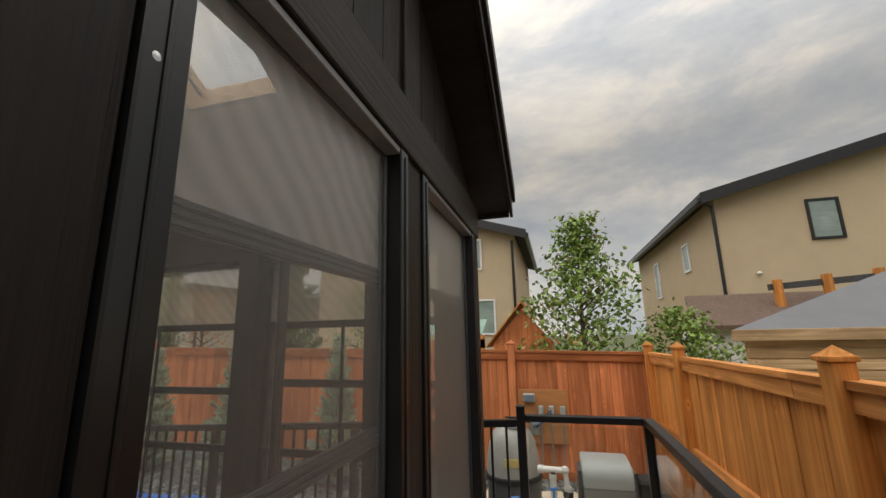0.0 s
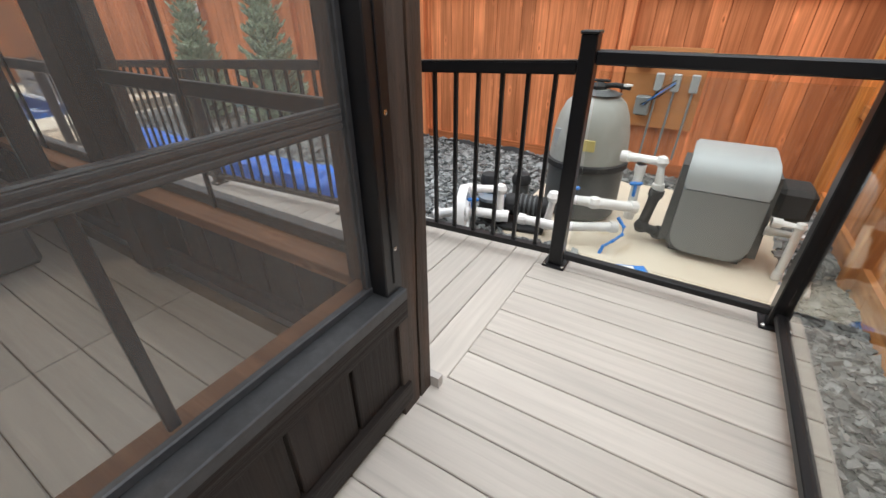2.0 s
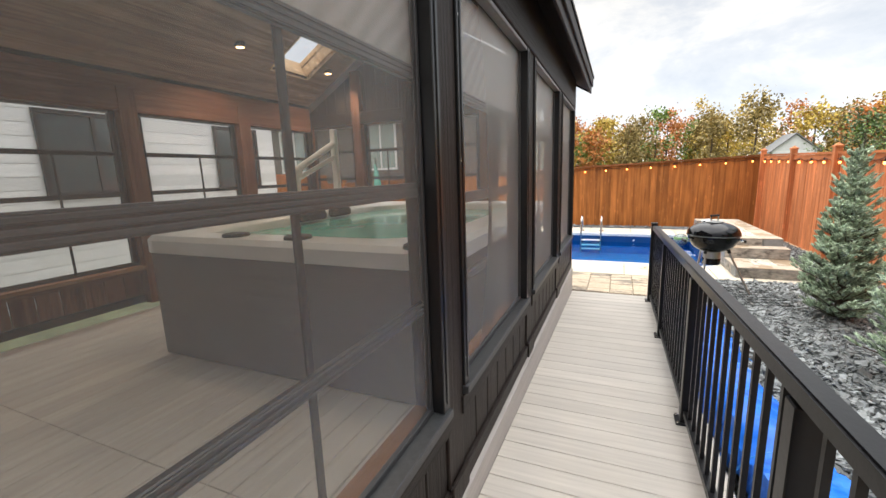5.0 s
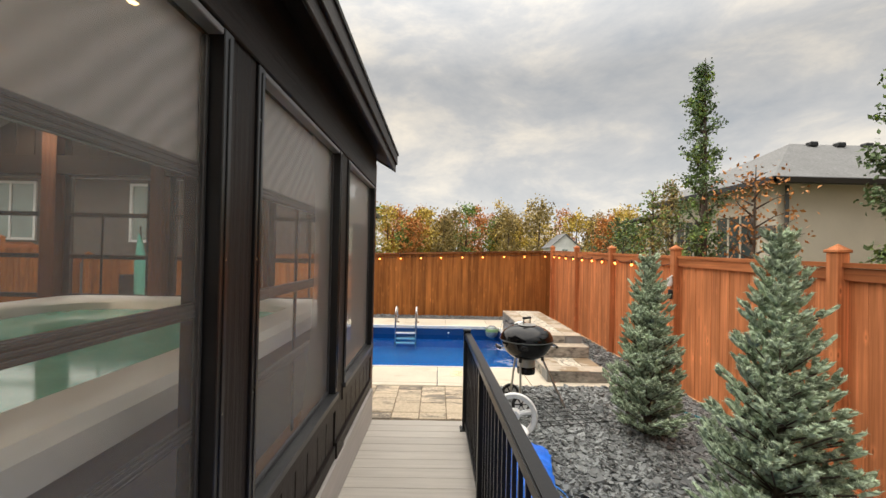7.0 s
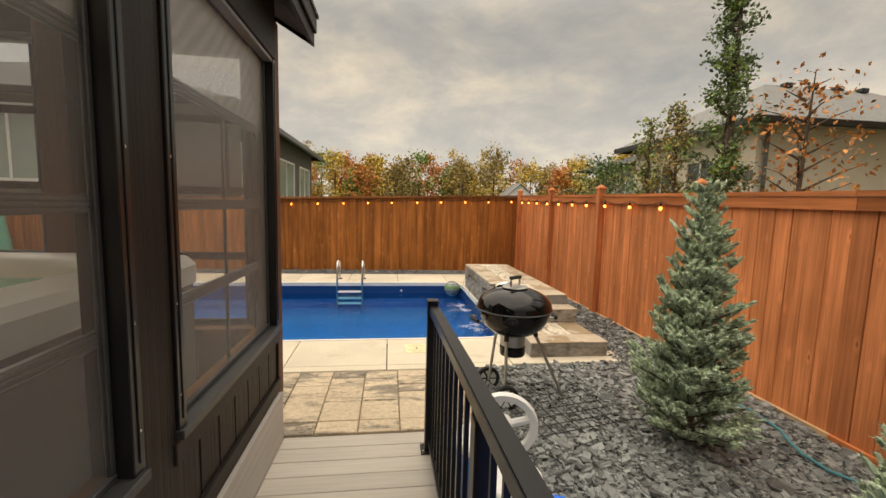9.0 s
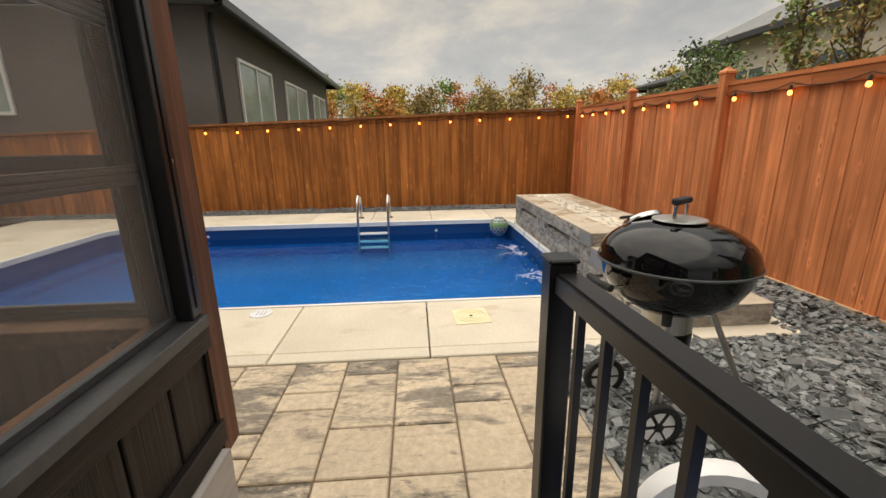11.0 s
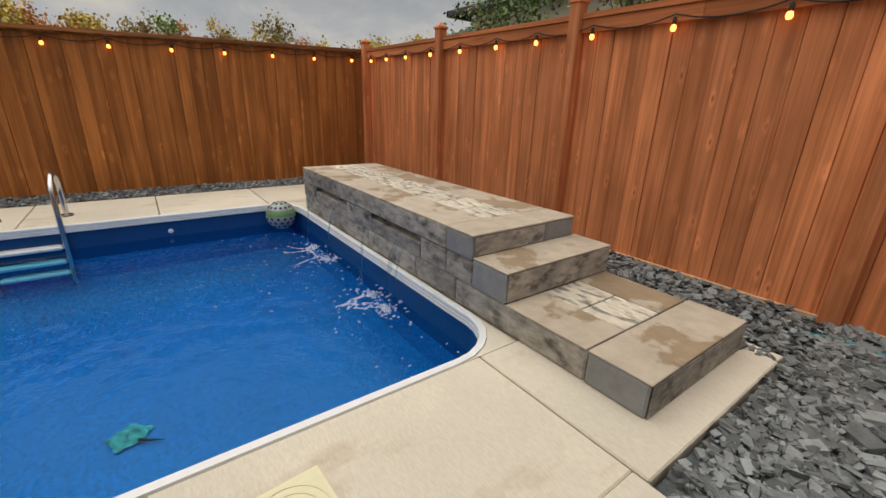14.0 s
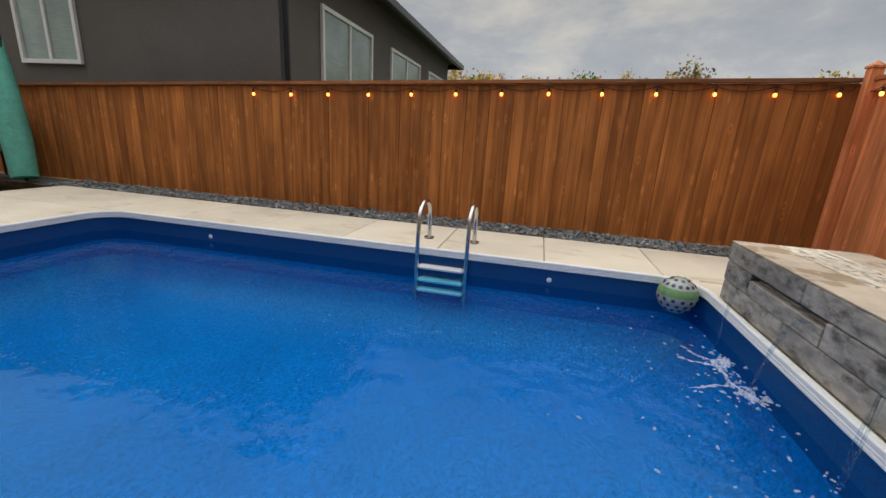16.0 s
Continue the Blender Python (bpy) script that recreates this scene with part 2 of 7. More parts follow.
# INSIDE, INSIDEZ, CEILB: redder, lighter than the dark stain; interior light is in the colour.
INSIDE = wood("inside_wood_lit", (0.17, 0.075, 0.042), (0.11, 0.045, 0.026), "x", 0.2, 0.6)
CEILB = wood("ceiling_boards", (0.34, 0.22, 0.15), (0.24, 0.15, 0.10), "x", 0.2, 0.6)
SILLW = wood("sill_pine", (0.20, 0.10, 0.05), (0.14, 0.065, 0.03), "x")
INSIDEZ = wood("inside_wood_lit_z", (0.15, 0.068, 0.04), (0.10, 0.042, 0.025), "z", 0.2, 0.6)
BLACK = mat("black_aluminium", (0.009, 0.009, 0.010), 0.34, 0.0, 0.1, 60, bump=0.04, rnd=0.05, big=0.1, spec=0.3)
FRAME = mat("black_frame", (0.009, 0.009, 0.010), 0.30, 0.0, 0.15, 30, bump=0.05, rnd=0.1, big=0.15, spec=0.5)
SILLG = mat("weathered_black_sill", (0.040, 0.041, 0.043), 0.42, 0, 0.25, 14, (3, 3, 3), 0.12, 0.1, 0.3, 0.5)
TRACK = mat("track_grey", (0.16, 0.16, 0.16), 0.35, 0.3, 0.1, 30, bump=0.03)
DECKX = mat("deck_board_x", (0.50, 0.46, 0.405), 0.62, 0, 0.08, 1.0, (1.6, 38, 38), 0.3, 0.07, 0.1, 0.35, (0.48, 0.44, 0.385))
DECKY = mat("deck_board_y", (0.50, 0.46, 0.405), 0.62, 0, 0.08, 1.0, (38, 1.6, 38), 0.3, 0.05, 0.1, 0.35, (0.48, 0.44, 0.385))
TRIMB = mat("deck_fascia", (0.40, 0.37, 0.34), 0.6, 0, 0.1, 1.0, (1.6, 38, 38), 0.2, 0.05, 0.12)
CONC = mat("concrete", (0.70, 0.63, 0.50), 0.8, 0, 0.05, 40, (1, 4, 1), bump=0.16, rnd=0.05, big=0.16, spec=0.3, hue=(0.66, 0.58, 0.455), stain=(1.8, 0.57, (0.78, 0.72, 0.64), 0.16, (2.2, 1.0, 1.0)))
PAVER = mat("paver_stone", (0.64, 0.52, 0.37), 0.75, 0, 0.12, 30, (1, 1, 1), 0.5, 0.10, 0.15, 0.35, (0.56, 0.45, 0.32))


def mottle(m):
    """Crisp charcoal, grey and rust mottling on the pavers, its share differing from stone to stone."""
    n, l = m.node_tree.nodes, m.node_tree.links
    b = n["Principled BSDF"]
    add = [x for x in n if x.bl_idname == "ShaderNodeVectorMath" and x.operation == "ADD"][0]
    oi = [x for x in n if x.bl_idname == "ShaderNodeObjectInfo"][0]
    for stretch, at, shift, tone, wide in (((7.0, 2.2, 4.0), 0.47, 0.18, (0.40, 0.42, 0.46), 0.10), ((16.0, 5.0, 8.0), 0.56, 0.10, (0.50, 0.50, 0.52), 0.05), ((5.0, 4.0, 4.0), 0.60, 0.06, (0.86, 0.70, 0.52), 0.12)):
        mp, nz, sh, rp, mx = n.new("ShaderNodeMapping"), n.new("ShaderNodeTexNoise"), n.new("ShaderNodeMath"), n.new("ShaderNodeValToRGB"), n.new("ShaderNodeMix")
        mp.inputs["Scale"].default_value = stretch
        nz.inputs["Scale"].default_value, nz.inputs["Detail"].default_value, nz.inputs["Roughness"].default_value, nz.inputs["Distortion"].default_value = 1.0, 9.0, 0.72, 0.5
        sh.operation = "MULTIPLY_ADD"
        sh.inputs[1].default_value = shift
        rp.color_ramp.elements[0].position, rp.color_ramp.elements[0].color = at + shift / 2, (1, 1, 1, 1)
        rp.color_ramp.elements[1].position, rp.color_ramp.elements[1].color = at + shift / 2 + wide, (*tone, 1)
        mx.data_type, mx.blend_type = "RGBA", "MULTIPLY"
        mx.inputs[0].default_value = 1.0
        l.new(add.outputs[0], mp.inputs["Vector"])
        l.new(mp.outputs[0], nz.inputs["Vector"])
        l.new(oi.outputs["Random"], sh.inputs[0])
        l.new(nz.outputs["Fac"], sh.inputs[2])
        l.new(sh.outputs[0], rp.inputs[0])
        l.new(b.inputs["Base Color"].links[0].from_socket, mx.inputs[6])
        l.new(rp.outputs[0], mx.inputs[7])
        l.new(mx.outputs[2], b.inputs["Base Color"])


mottle(PAVER)
JOINT = mat("joint_sand_underdeck_dark", (0.20, 0.15, 0.10), 0.9, 0, 0.2, 60, bump=0.3)
SLAB = mat("slab_top", (0.50, 0.42, 0.32), 0.65, 0, 0.1, 9, bump=0.2, rnd=0.06, big=0.2, spec=0.35, hue=(0.45, 0.37, 0.28), stain=(2.1, 0.53, (0.66, 0.58, 0.47)))
ROCK = mat("slab_face", (0.36, 0.325, 0.275), 0.75, 0, 0.3, 9, (1, 1, 2.2), 0.8, 0.16, 0.35, 0.3, (0.25, 0.235, 0.21), stain=(7.5, 0.52, (0.30, 0.30, 0.31), 0.16, (1.0, 1.0, 1.7)))
BLOCK = mat("grey_block", (0.25, 0.25, 0.245), 0.75, 0, 0.12, 12, bump=0.3, rnd=0.08, big=0.25, hue=(0.22, 0.22, 0.215))
CREAM = mat("slab_inlay", (0.66, 0.59, 0.46), 0.7, 0, 0.15, 6, (2, 5, 2), 0.3, 0.1, 0.2, 0.3, (0.55, 0.49, 0.40), stain=(9.0, 0.50, (0.32, 0.32, 0.33), 0.12, (1.0, 3.0, 1.0)))
SLATE = mat("slate_chip", (0.185, 0.195, 0.19), 0.55, 0, 0.3, 25, bump=0.5, rnd=0.6, big=0.2, spec=0.5, island=True)
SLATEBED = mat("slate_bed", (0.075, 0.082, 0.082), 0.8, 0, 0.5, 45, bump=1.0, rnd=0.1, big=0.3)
LINER = mat("pool_liner", (0.002, 0.170, 0.44), 0.4, 0, 0.42, 48, bump=0.02, rnd=0.0, big=0.14, spec=0.4)
LINERTOP = mat("liner_band", (0.003, 0.055, 0.19), 0.4, 0, 0.45, 120, bump=0.02, rnd=0.0, big=0.1)
WHITE = mat("white_plastic", (0.78, 0.78, 0.76), 0.35, 0, 0.04, 20, bump=0.03, rnd=0.03, big=0.06)
PVC = mat("white_pvc", (0.74, 0.73, 0.70), 0.3, 0, 0.06, 15, bump=0.02, rnd=0.05, big=0.1)
CREAMP = mat("cream_plastic", (0.72, 0.66, 0.42), 0.5, 0, 0.05, 20, bump=0.05)
STEEL = mat("stainless", (0.62, 0.61, 0.59), 0.22, 1.0, 0.05, 40, bump=0.02, rnd=0.03, big=0.06)
BRUSHED = mat("brushed_steel", (0.5, 0.49, 0.46), 0.35, 1.0, 0.12, 1.0, (60, 60, 3), 0.06)
ENAMEL = mat("black_enamel", (0.003, 0.003, 0.0035), 0.045, 0, 0.1, 12, bump=0.002, rnd=0.0, big=0.05, spec=0.36, coat=0.0)
RUBBER = mat("black_rubber", (0.015, 0.015, 0.015), 0.75, 0, 0.2, 40, bump=0.15)
GREYP = mat("grey_plastic", (0.20, 0.215, 0.215), 0.5, 0, 0.06, 50, bump=0.06, rnd=0.05, big=0.12)
GREYD = mat("dark_grey_plastic", (0.07, 0.075, 0.075), 0.5, 0, 0.1, 50, bump=0.06)
GREYL = mat("light_grey_plastic", (0.33, 0.355, 0.355), 0.4, 0, 0.05, 40, bump=0.05)
TANK = mat("filter_tank", (0.34, 0.345, 0.31), 0.5, 0, 0.1, 12, bump=0.08, rnd=0.0, big=0.2)
BLUE = mat("blue_tarp", (0.012, 0.17, 0.78), 0.38, 0, 0.25, 14, bump=0.5, rnd=0.0, big=0.3)
BLUEP = mat("blue_plastic", (0.03, 0.20, 0.62), 0.35, 0, 0.1, 20, bump=0.03)
YELLOW = mat("yellow_label", (0.56, 0.46, 0.16), 0.6, 0, 0.1, 30)
REDP = mat("red_plastic", (0.5, 0.06, 0.03), 0.4, 0, 0.1, 20)
PLY = mat("plywood_board", (0.48, 0.21, 0.07), 0.65, 0, 0.15, 1.0, (2, 30, 30), 0.2)
NEEDLE = mat("spruce_needle", (0.47, 0.55, 0.40), 0.6, 0, 0.25, 30, bump=0.0, rnd=0.42, big=0.15, spec=0.3, hue=(0.24, 0.32, 0.19), island=True)
BARK = mat("bark", (0.10, 0.07, 0.05), 0.85, 0, 0.4, 12, (3, 3, 1), 0.8)
LEAFG = mat("leaf_green", (0.24, 0.33, 0.07), 0.5, 0, 0.3, 5, bump=0, rnd=0.45, big=0.2, hue=(0.10, 0.20, 0.04), island=True)
LEAFD = mat("leaf_dark", (0.13, 0.19, 0.075), 0.55, 0, 0.3, 5, bump=0, rnd=0.5, big=0.2, hue=(0.075, 0.13, 0.045), island=True)
LEAFO = mat("leaf_orange", (0.60, 0.24, 0.06), 0.6, 0, 0.3, 5, bump=0, rnd=0.4, big=0.2, hue=(0.42, 0.19, 0.05), island=True)
LEAFY = mat("leaf_yellow", (0.62, 0.44, 0.08), 0.6, 0, 0.3, 5, bump=0, rnd=0.4, big=0.2, hue=(0.42, 0.33, 0.07), island=True)
LEAFB = mat("leaf_olive", (0.36, 0.26, 0.09), 0.6, 0, 0.3, 5, bump=0, rnd=0.4, big=0.2, hue=(0.25, 0.20, 0.07), island=True)
STUCCO = mat("beige_stucco", (0.54, 0.43, 0.29), 0.9, 0, 0.06, 60, bump=0.3, rnd=0.03, big=0.08)
STUCCOG = mat("grey_stucco", (0.135, 0.122, 0.110), 0.9, 0, 0.12, 40, bump=0.5, rnd=0.03, big=0.12)
STUCCOL = mat("light_stucco", (0.58, 0.52, 0.43), 0.9, 0, 0.06, 60, bump=0.3, rnd=0.03, big=0.08)
SIDING = mat("white_siding", (0.82, 0.82, 0.80), 0.6, 0, 0.05, 1.0, (1, 1, 30), 0.2)
SHINGLE = mat("grey_shingle", (0.22, 0.22, 0.215), 0.9, 0, 0.3, 14, (1, 1, 3), 0.6, 0.05, 0.15)
SHINGLED = mat("dark_shingle", (0.06, 0.06, 0.062), 0.9, 0, 0.3, 14, (1, 1, 3), 0.6, 0.05, 0.15)
SHINGLEB = mat("brown_shingle", (0.13, 0.085, 0.065), 0.9, 0, 0.3, 14, (1, 1, 3), 0.6, 0.05, 0.15)
METALR = mat("grey_metal_roof", (0.13, 0.135, 0.145), 0.6, 0.0, 0.08, 6, bump=0.05)
GRASS = mat("far_ground", (0.10, 0.11, 0.055), 0.95, 0, 0.35, 3, bump=0.4, big=0.4)
GLASSD = mat("window_dark", (0.05, 0.07, 0.075), 0.06, 0, 0.05, 3, bump=0.0, rnd=0.1, big=0.2, spec=0.9)
GLASSG = mat("window_blind", (0.26, 0.33, 0.30), 0.12, 0, 0.12, 3, (1, 1, 12), 0.0, 0.1, 0.3, 0.8)
CANVAS = mat("faded_canvas", (0.22, 0.34, 0.29), 0.9, 0, 0.2, 10, bump=0.3)
TEAL = mat("teal_cloth", (0.10, 0.36, 0.28), 0.85, 0, 0.2, 10, bump=0.3)
SPAWHITE = mat("spa_shell", (0.62, 0.63, 0.60), 0.3, 0, 0.05, 10, bump=0.02)
SPASKIRT = mat("spa_skirt", (0.12, 0.12, 0.12), 0.6, 0, 0.1, 1.0, (2, 2, 40), 0.2)
SPAWATER = mat("spa_water", (0.16, 0.56, 0.44), 0.08, 0, 0.15, 5, bump=0.02, rnd=0, big=0.1, spec=0.7)
BULB = mat("warm_bulb", (1.0, 0.36, 0.07), 0.3, 0, 0.02, 5, bump=0, emit=6.0)
POTLIGHT = mat("pot_light", (1.0, 0.62, 0.26), 0.3, 0, 0.02, 5, bump=0, emit=9.0)
SCREEN = see_through("insect_screen", (0.97, 0.97, 0.96), 0.5, 1.3, body=0.17, body_col=(0.34, 0.325, 0.305), top=0.36, power=1.6)
SCREENF = see_through("far_screen", (0.98, 0.98, 0.97), 0.3, 1.3, body=0.10, body_col=(0.22, 0.21, 0.195), top=0.15)
# The banded haze of this sheet is a painted moire pattern.
VINYL = see_through("stacked_vinyl", (0.92, 0.92, 0.91), 0.22, 1.45, body=0.36, body_col=(0.88, 0.86, 0.83), top=0.5, moire=7.0)
CLEAR = see_through("rail_glass", (0.93, 0.94, 0.92), 0.01, 1.45)
WATER = see_through("pool_water", (0.40, 0.85, 0.99), 0.004, 1.26, bump=0.42, bscale=2.8, top=0.45, calm=((-9.35, 4.7, -0.455), 3.2, 0.22))
FOAM = see_through("foam", (0.95, 0.97, 1.0), 0.4, 1.2, body=0.32, body_col=(0.85, 0.9, 0.95), top=0.3)
STREAM = see_through("water_sheet", (0.9, 0.95, 0.97), 0.05, 1.33, bump=0.5, bscale=20)


# ---- mesh helpers ----
def thing(name, loc=(0, 0, 0), rz=0.0, label="", category="", group="", kind=""):
    ob = new(name)
    ob.empty_display_size = 0.1
    ob.matrix_basis = pose(*loc, 0, 0, rz)
    return tagged(ob, label, category, group, kind)


def mesh_of(bm, name, smooth=False):
    me = bpy.data.meshes.new(name)
    bmesh.ops.recalc_face_normals(bm, faces=bm.faces)
    bm.to_mesh(me)
    bm.free()
    if smooth:
        me.polygons.foreach_set("use_smooth", [True] * len(me.polygons))
        me.set_sharp_from_angle(angle=radians(38))
    return me


def part(name, bm, material, parent=None, label="", smooth=False, m=None):
    """Links a bmesh (or a mesh) as one object under a thing or part."""
    me = bm if isinstance(bm, bpy.types.Mesh) else mesh_of(bm, name, smooth)
    if material and not me.materials:
        me.materials.append(material)
    ob = new(name, me)
    if parent:
        ob.parent = parent
    if m is not None:
        ob.matrix_basis = m
    return tagged(ob, label)


def B(x0, y0, z0, x1, y1, z1, bevel=0.0, bm=None):
    """A box between two corners, its edges rounded by bevel, added to bm."""
    own = bmesh.new()
    bmesh.ops.create_cube(own, size=1.0)
    for v in own.verts:
        v.co = ((x0 + x1) / 2 + v.co.x * abs(x1 - x0), (y0 + y1) / 2 + v.co.y * abs(y1 - y0), (z0 + z1) / 2 + v.co.z * abs(z1 - z0))
    if bevel:
        bmesh.ops.bevel(own, geom=own.edges[:], offset=bevel, segments=1, affect="EDGES", profile=0.6)
    return join(bm, own)


def join(bm, own):
    if bm is None:
        return own
    tmp = bpy.data.meshes.new("tmp")
    own.to_mesh(tmp)
    own.free()
    bm.from_mesh(tmp)
    bpy.data.meshes.remove(tmp)
    return bm


def tube(points, r, sides=10, bm=None, radii=None, caps=True):
    """A round bar along points."""
    own = bmesh.new()
    rings, pts = [], [Vector(p) for p in points]
    up = Vector((0.12, 0.31, 1)).normalized()
    for i, p in enumerate(pts):
        d = (pts[min(i + 1, len(pts) - 1)] - pts[max(i - 1, 0)]).normalized()
        a = d.cross(up)
        a = a.normalized() if a.length > 1e-4 else Vector((1, 0, 0))
        b = d.cross(a).normalized()
        rr = radii[i] if radii else r
        rings.append([own.verts.new(p + rr * (math.cos(2 * math.pi * k / sides) * a + math.sin(2 * math.pi * k / sides) * b)) for k in range(sides)])
    for q, s in zip(rings, rings[1:]):
        for k in range(sides):
            own.faces.new((q[k], q[(k + 1) % sides], s[(k + 1) % sides], s[k]))
    if caps:
        own.faces.new(rings[0])
        own.faces.new(rings[-1])
    return join(bm, own)


def lathe(profile, sides=28, loc=(0, 0, 0), bm=None, axis="z", caps=True):
    """A turned body from (radius, height) pairs."""
    own = bmesh.new()
    rings = []
    for r, z in profile:
        ring = []
        for k in range(sides):
            a = 2 * math.pi * k / sides
            c = (r * math.cos(a), r * math.sin(a), z)
            if axis == "x":
                c = (z, r * math.cos(a), r * math.sin(a))
            if axis == "y":
                c = (r * math.cos(a), z, r * math.sin(a))
            ring.append(own.verts.new(Vector(c) + Vector(loc)))
        rings.append(ring)
    for q, s in zip(rings, rings[1:]):
        for k in range(sides):
            own.faces.new((q[k], q[(k + 1) % sides], s[(k + 1) % sides], s[k]))
    caps = caps and profile[0] != profile[-1]
    if caps and profile[0][0] > 1e-6:
        own.faces.new(rings[0])
    if caps and profile[-1][0] > 1e-6:
        own.faces.new(rings[-1])
    bmesh.ops.remove_doubles(own, verts=own.verts, dist=1e-5)
    return join(bm, own)


def prism(outline, z0, z1, bm=None):
    """An upright solid over a plan outline."""
    own = bmesh.new()
    lo = [own.verts.new((x, y, z0)) for x, y in outline]
    hi = [own.verts.new((x, y, z1)) for x, y in outline]
    own.faces.new(lo[::-1])
    own.faces.new(hi)
    for i in range(len(lo)):
        j = (i + 1) % len(lo)
        own.faces.new((lo[i], lo[j], hi[j], hi[i]))
    return join(bm, own)


def poly(points, bm=None):
    own = bmesh.new()
    own.faces.new([own.verts.new(p) for p in points])
    return join(bm, own)


def solid_poly(points, d, bm=None):
    """A flat plate of outline points, thickened by the vector d."""
    own = bmesh.new()
    a = [own.verts.new(p) for p in points]
    b = [own.verts.new(Vector(p) + Vector(d)) for p in points]
    own.faces.new(a)
    own.faces.new(b[::-1])
    for i in range(len(a)):
        j = (i + 1) % len(a)
        own.faces.new((a[i], b[i], b[j], a[j]))
    return join(bm, own)


def soup(verts, faces, name, material, parent=None, label="", smooth=False, kind=""):
    me = bpy.data.meshes.new(name)
    me.from_pydata(verts, [], faces)
    me.materials.append(material)
    if smooth:
        me.polygons.foreach_set("use_smooth", [True] * len(me.polygons))
    ob = new(name, me)
    if parent:
        ob.parent = parent
    return tagged(ob, label, kind=kind)


# ---- plan ----
EX, NY, WX, SY = -0.235, 2.782, -6.10, -1.52  # faces of the screened gazebo
RAIL_Y, RAIL_X = 3.745, 0.778
RAMP_X0, RAMP_X1, RAMP_DZ = -0.205, -5.98, -0.27
FEN_Y, FEW_X, FEE_X = 6.55, -12.78, 1.40
CZ, WATER_Z, FLOOR_Z = -0.248, -0.455, -1.10
PX0, PX1, PY0, PY1 = -11.22, -7.86, -1.15, 4.88  # pool


def ramp_z(x):
    return min(0.0, RAMP_DZ * (RAMP_X0 - x) / (RAMP_X0 - RAMP_X1))


def bed_z(x):
    return -0.40 + 0.0135 * (1.4 - min(max(x, -7.2), 1.4)) + 0.018 * min(1.0, max(0.0, (-5.4 - x) / 1.2))


# ---- ground and pool ----
bm = bmesh.new()
R = 260.0
for x0, y0, x1, y1 in ((-R, -R, PX0 - 0.05, R), (PX1 + 0.05, -R, R, R), (PX0 - 0.05, -R, PX1 + 0.05, PY0 - 0.05), (PX0 - 0.05, PY1 + 0.05, PX1 + 0.05, R)):
    poly([(x0, y0, -0.52), (x1, y0, -0.52), (x1, y1, -0.52), (x0, y1, -0.52)], bm)
tagged(part("ground", bm, GRASS, label="dry earth and grass beyond the fences"), category="ground", kind="structure")

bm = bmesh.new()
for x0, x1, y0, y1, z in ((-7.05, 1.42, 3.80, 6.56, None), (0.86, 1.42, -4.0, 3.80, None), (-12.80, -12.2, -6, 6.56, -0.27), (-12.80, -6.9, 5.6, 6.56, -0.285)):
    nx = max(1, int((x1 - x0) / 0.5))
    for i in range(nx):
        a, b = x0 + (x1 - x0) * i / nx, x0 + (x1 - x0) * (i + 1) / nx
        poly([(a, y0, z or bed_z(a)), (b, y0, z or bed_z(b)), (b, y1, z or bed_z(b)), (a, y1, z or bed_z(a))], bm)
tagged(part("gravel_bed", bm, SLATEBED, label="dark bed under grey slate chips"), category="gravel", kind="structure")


def rounded(x0, y0, x1, y1, r, n=6):
    pts = []
    for cx, cy, a0 in ((x1 - r, y1 - r, 0), (x0 + r, y1 - r, 90), (x0 + r, y0 + r, 180), (x1 - r, y0 + r, 270)):
        for k in range(n + 1):
            a = radians(a0 + 90 * k / n)
            pts.append((cx + r * math.cos(a), cy + r * math.sin(a)))
    return pts


pool = thing("swimming_pool", ((PX0 + PX1) / 2, (PY0 + PY1) / 2, CZ), label="inground pool with a dark blue vinyl liner and white coping", category="pool", kind="structure")
OX, OY, OZ = pool.location
rim = rounded(PX0, PY0, PX1, PY1, 0.30)


def ring_wall(outline, z0, z1):
    bm = bmesh.new()
    lo = [bm.verts.new((x - OX, y - OY, z0 - OZ)) for x, y in outline]
    hi = [bm.verts.new((x - OX, y - OY, z1 - OZ)) for x, y in outline]
    for i in range(len(lo)):
        j = (i + 1) % len(lo)
        bm.faces.new((lo[i], lo[j], hi[j], hi[i]))
    return bm


part("liner_band", ring_wall(rim, -0.56, CZ - 0.02), LINERTOP, pool, "dark blue speckled upper liner band", True)
part("liner_wall", ring_wall(rim, -0.74, -0.56), LINER, pool, "blue vinyl pool wall", True)
bm = bmesh.new()
cove = [[bm.verts.new((x - OX, y - OY, z - OZ)) for x, y in rounded(PX0 + d, PY0 + d, PX1 - d, PY1 - d, 0.30)] for d, z in ((0, -0.74), (0.05, -0.86), (0.17, -0.97), (0.36, -1.05), (0.62, -1.09), (0.85, FLOOR_Z))]
for q, s in zip(cove, cove[1:]):
    for i in range(len(q)):
        j = (i + 1) % len(q)
        bm.faces.new((q[i], q[j], s[j], s[i]))
bm.faces.new(cove[-1])
part("pool_floor", bm, LINER, pool, "blue vinyl pool floor curving up to the walls", True)
bm = bmesh.new()
inn, out = rounded(PX0 + 0.012, PY0 + 0.012, PX1 - 0.012, PY1 - 0.012, 0.29), rounded(PX0 - 0.020, PY0 - 0.020, PX1 + 0.020, PY1 + 0.020, 0.32)
lip = rounded(PX0 + 0.017, PY0 + 0.017, PX1 - 0.017, PY1 - 0.017, 0.285)
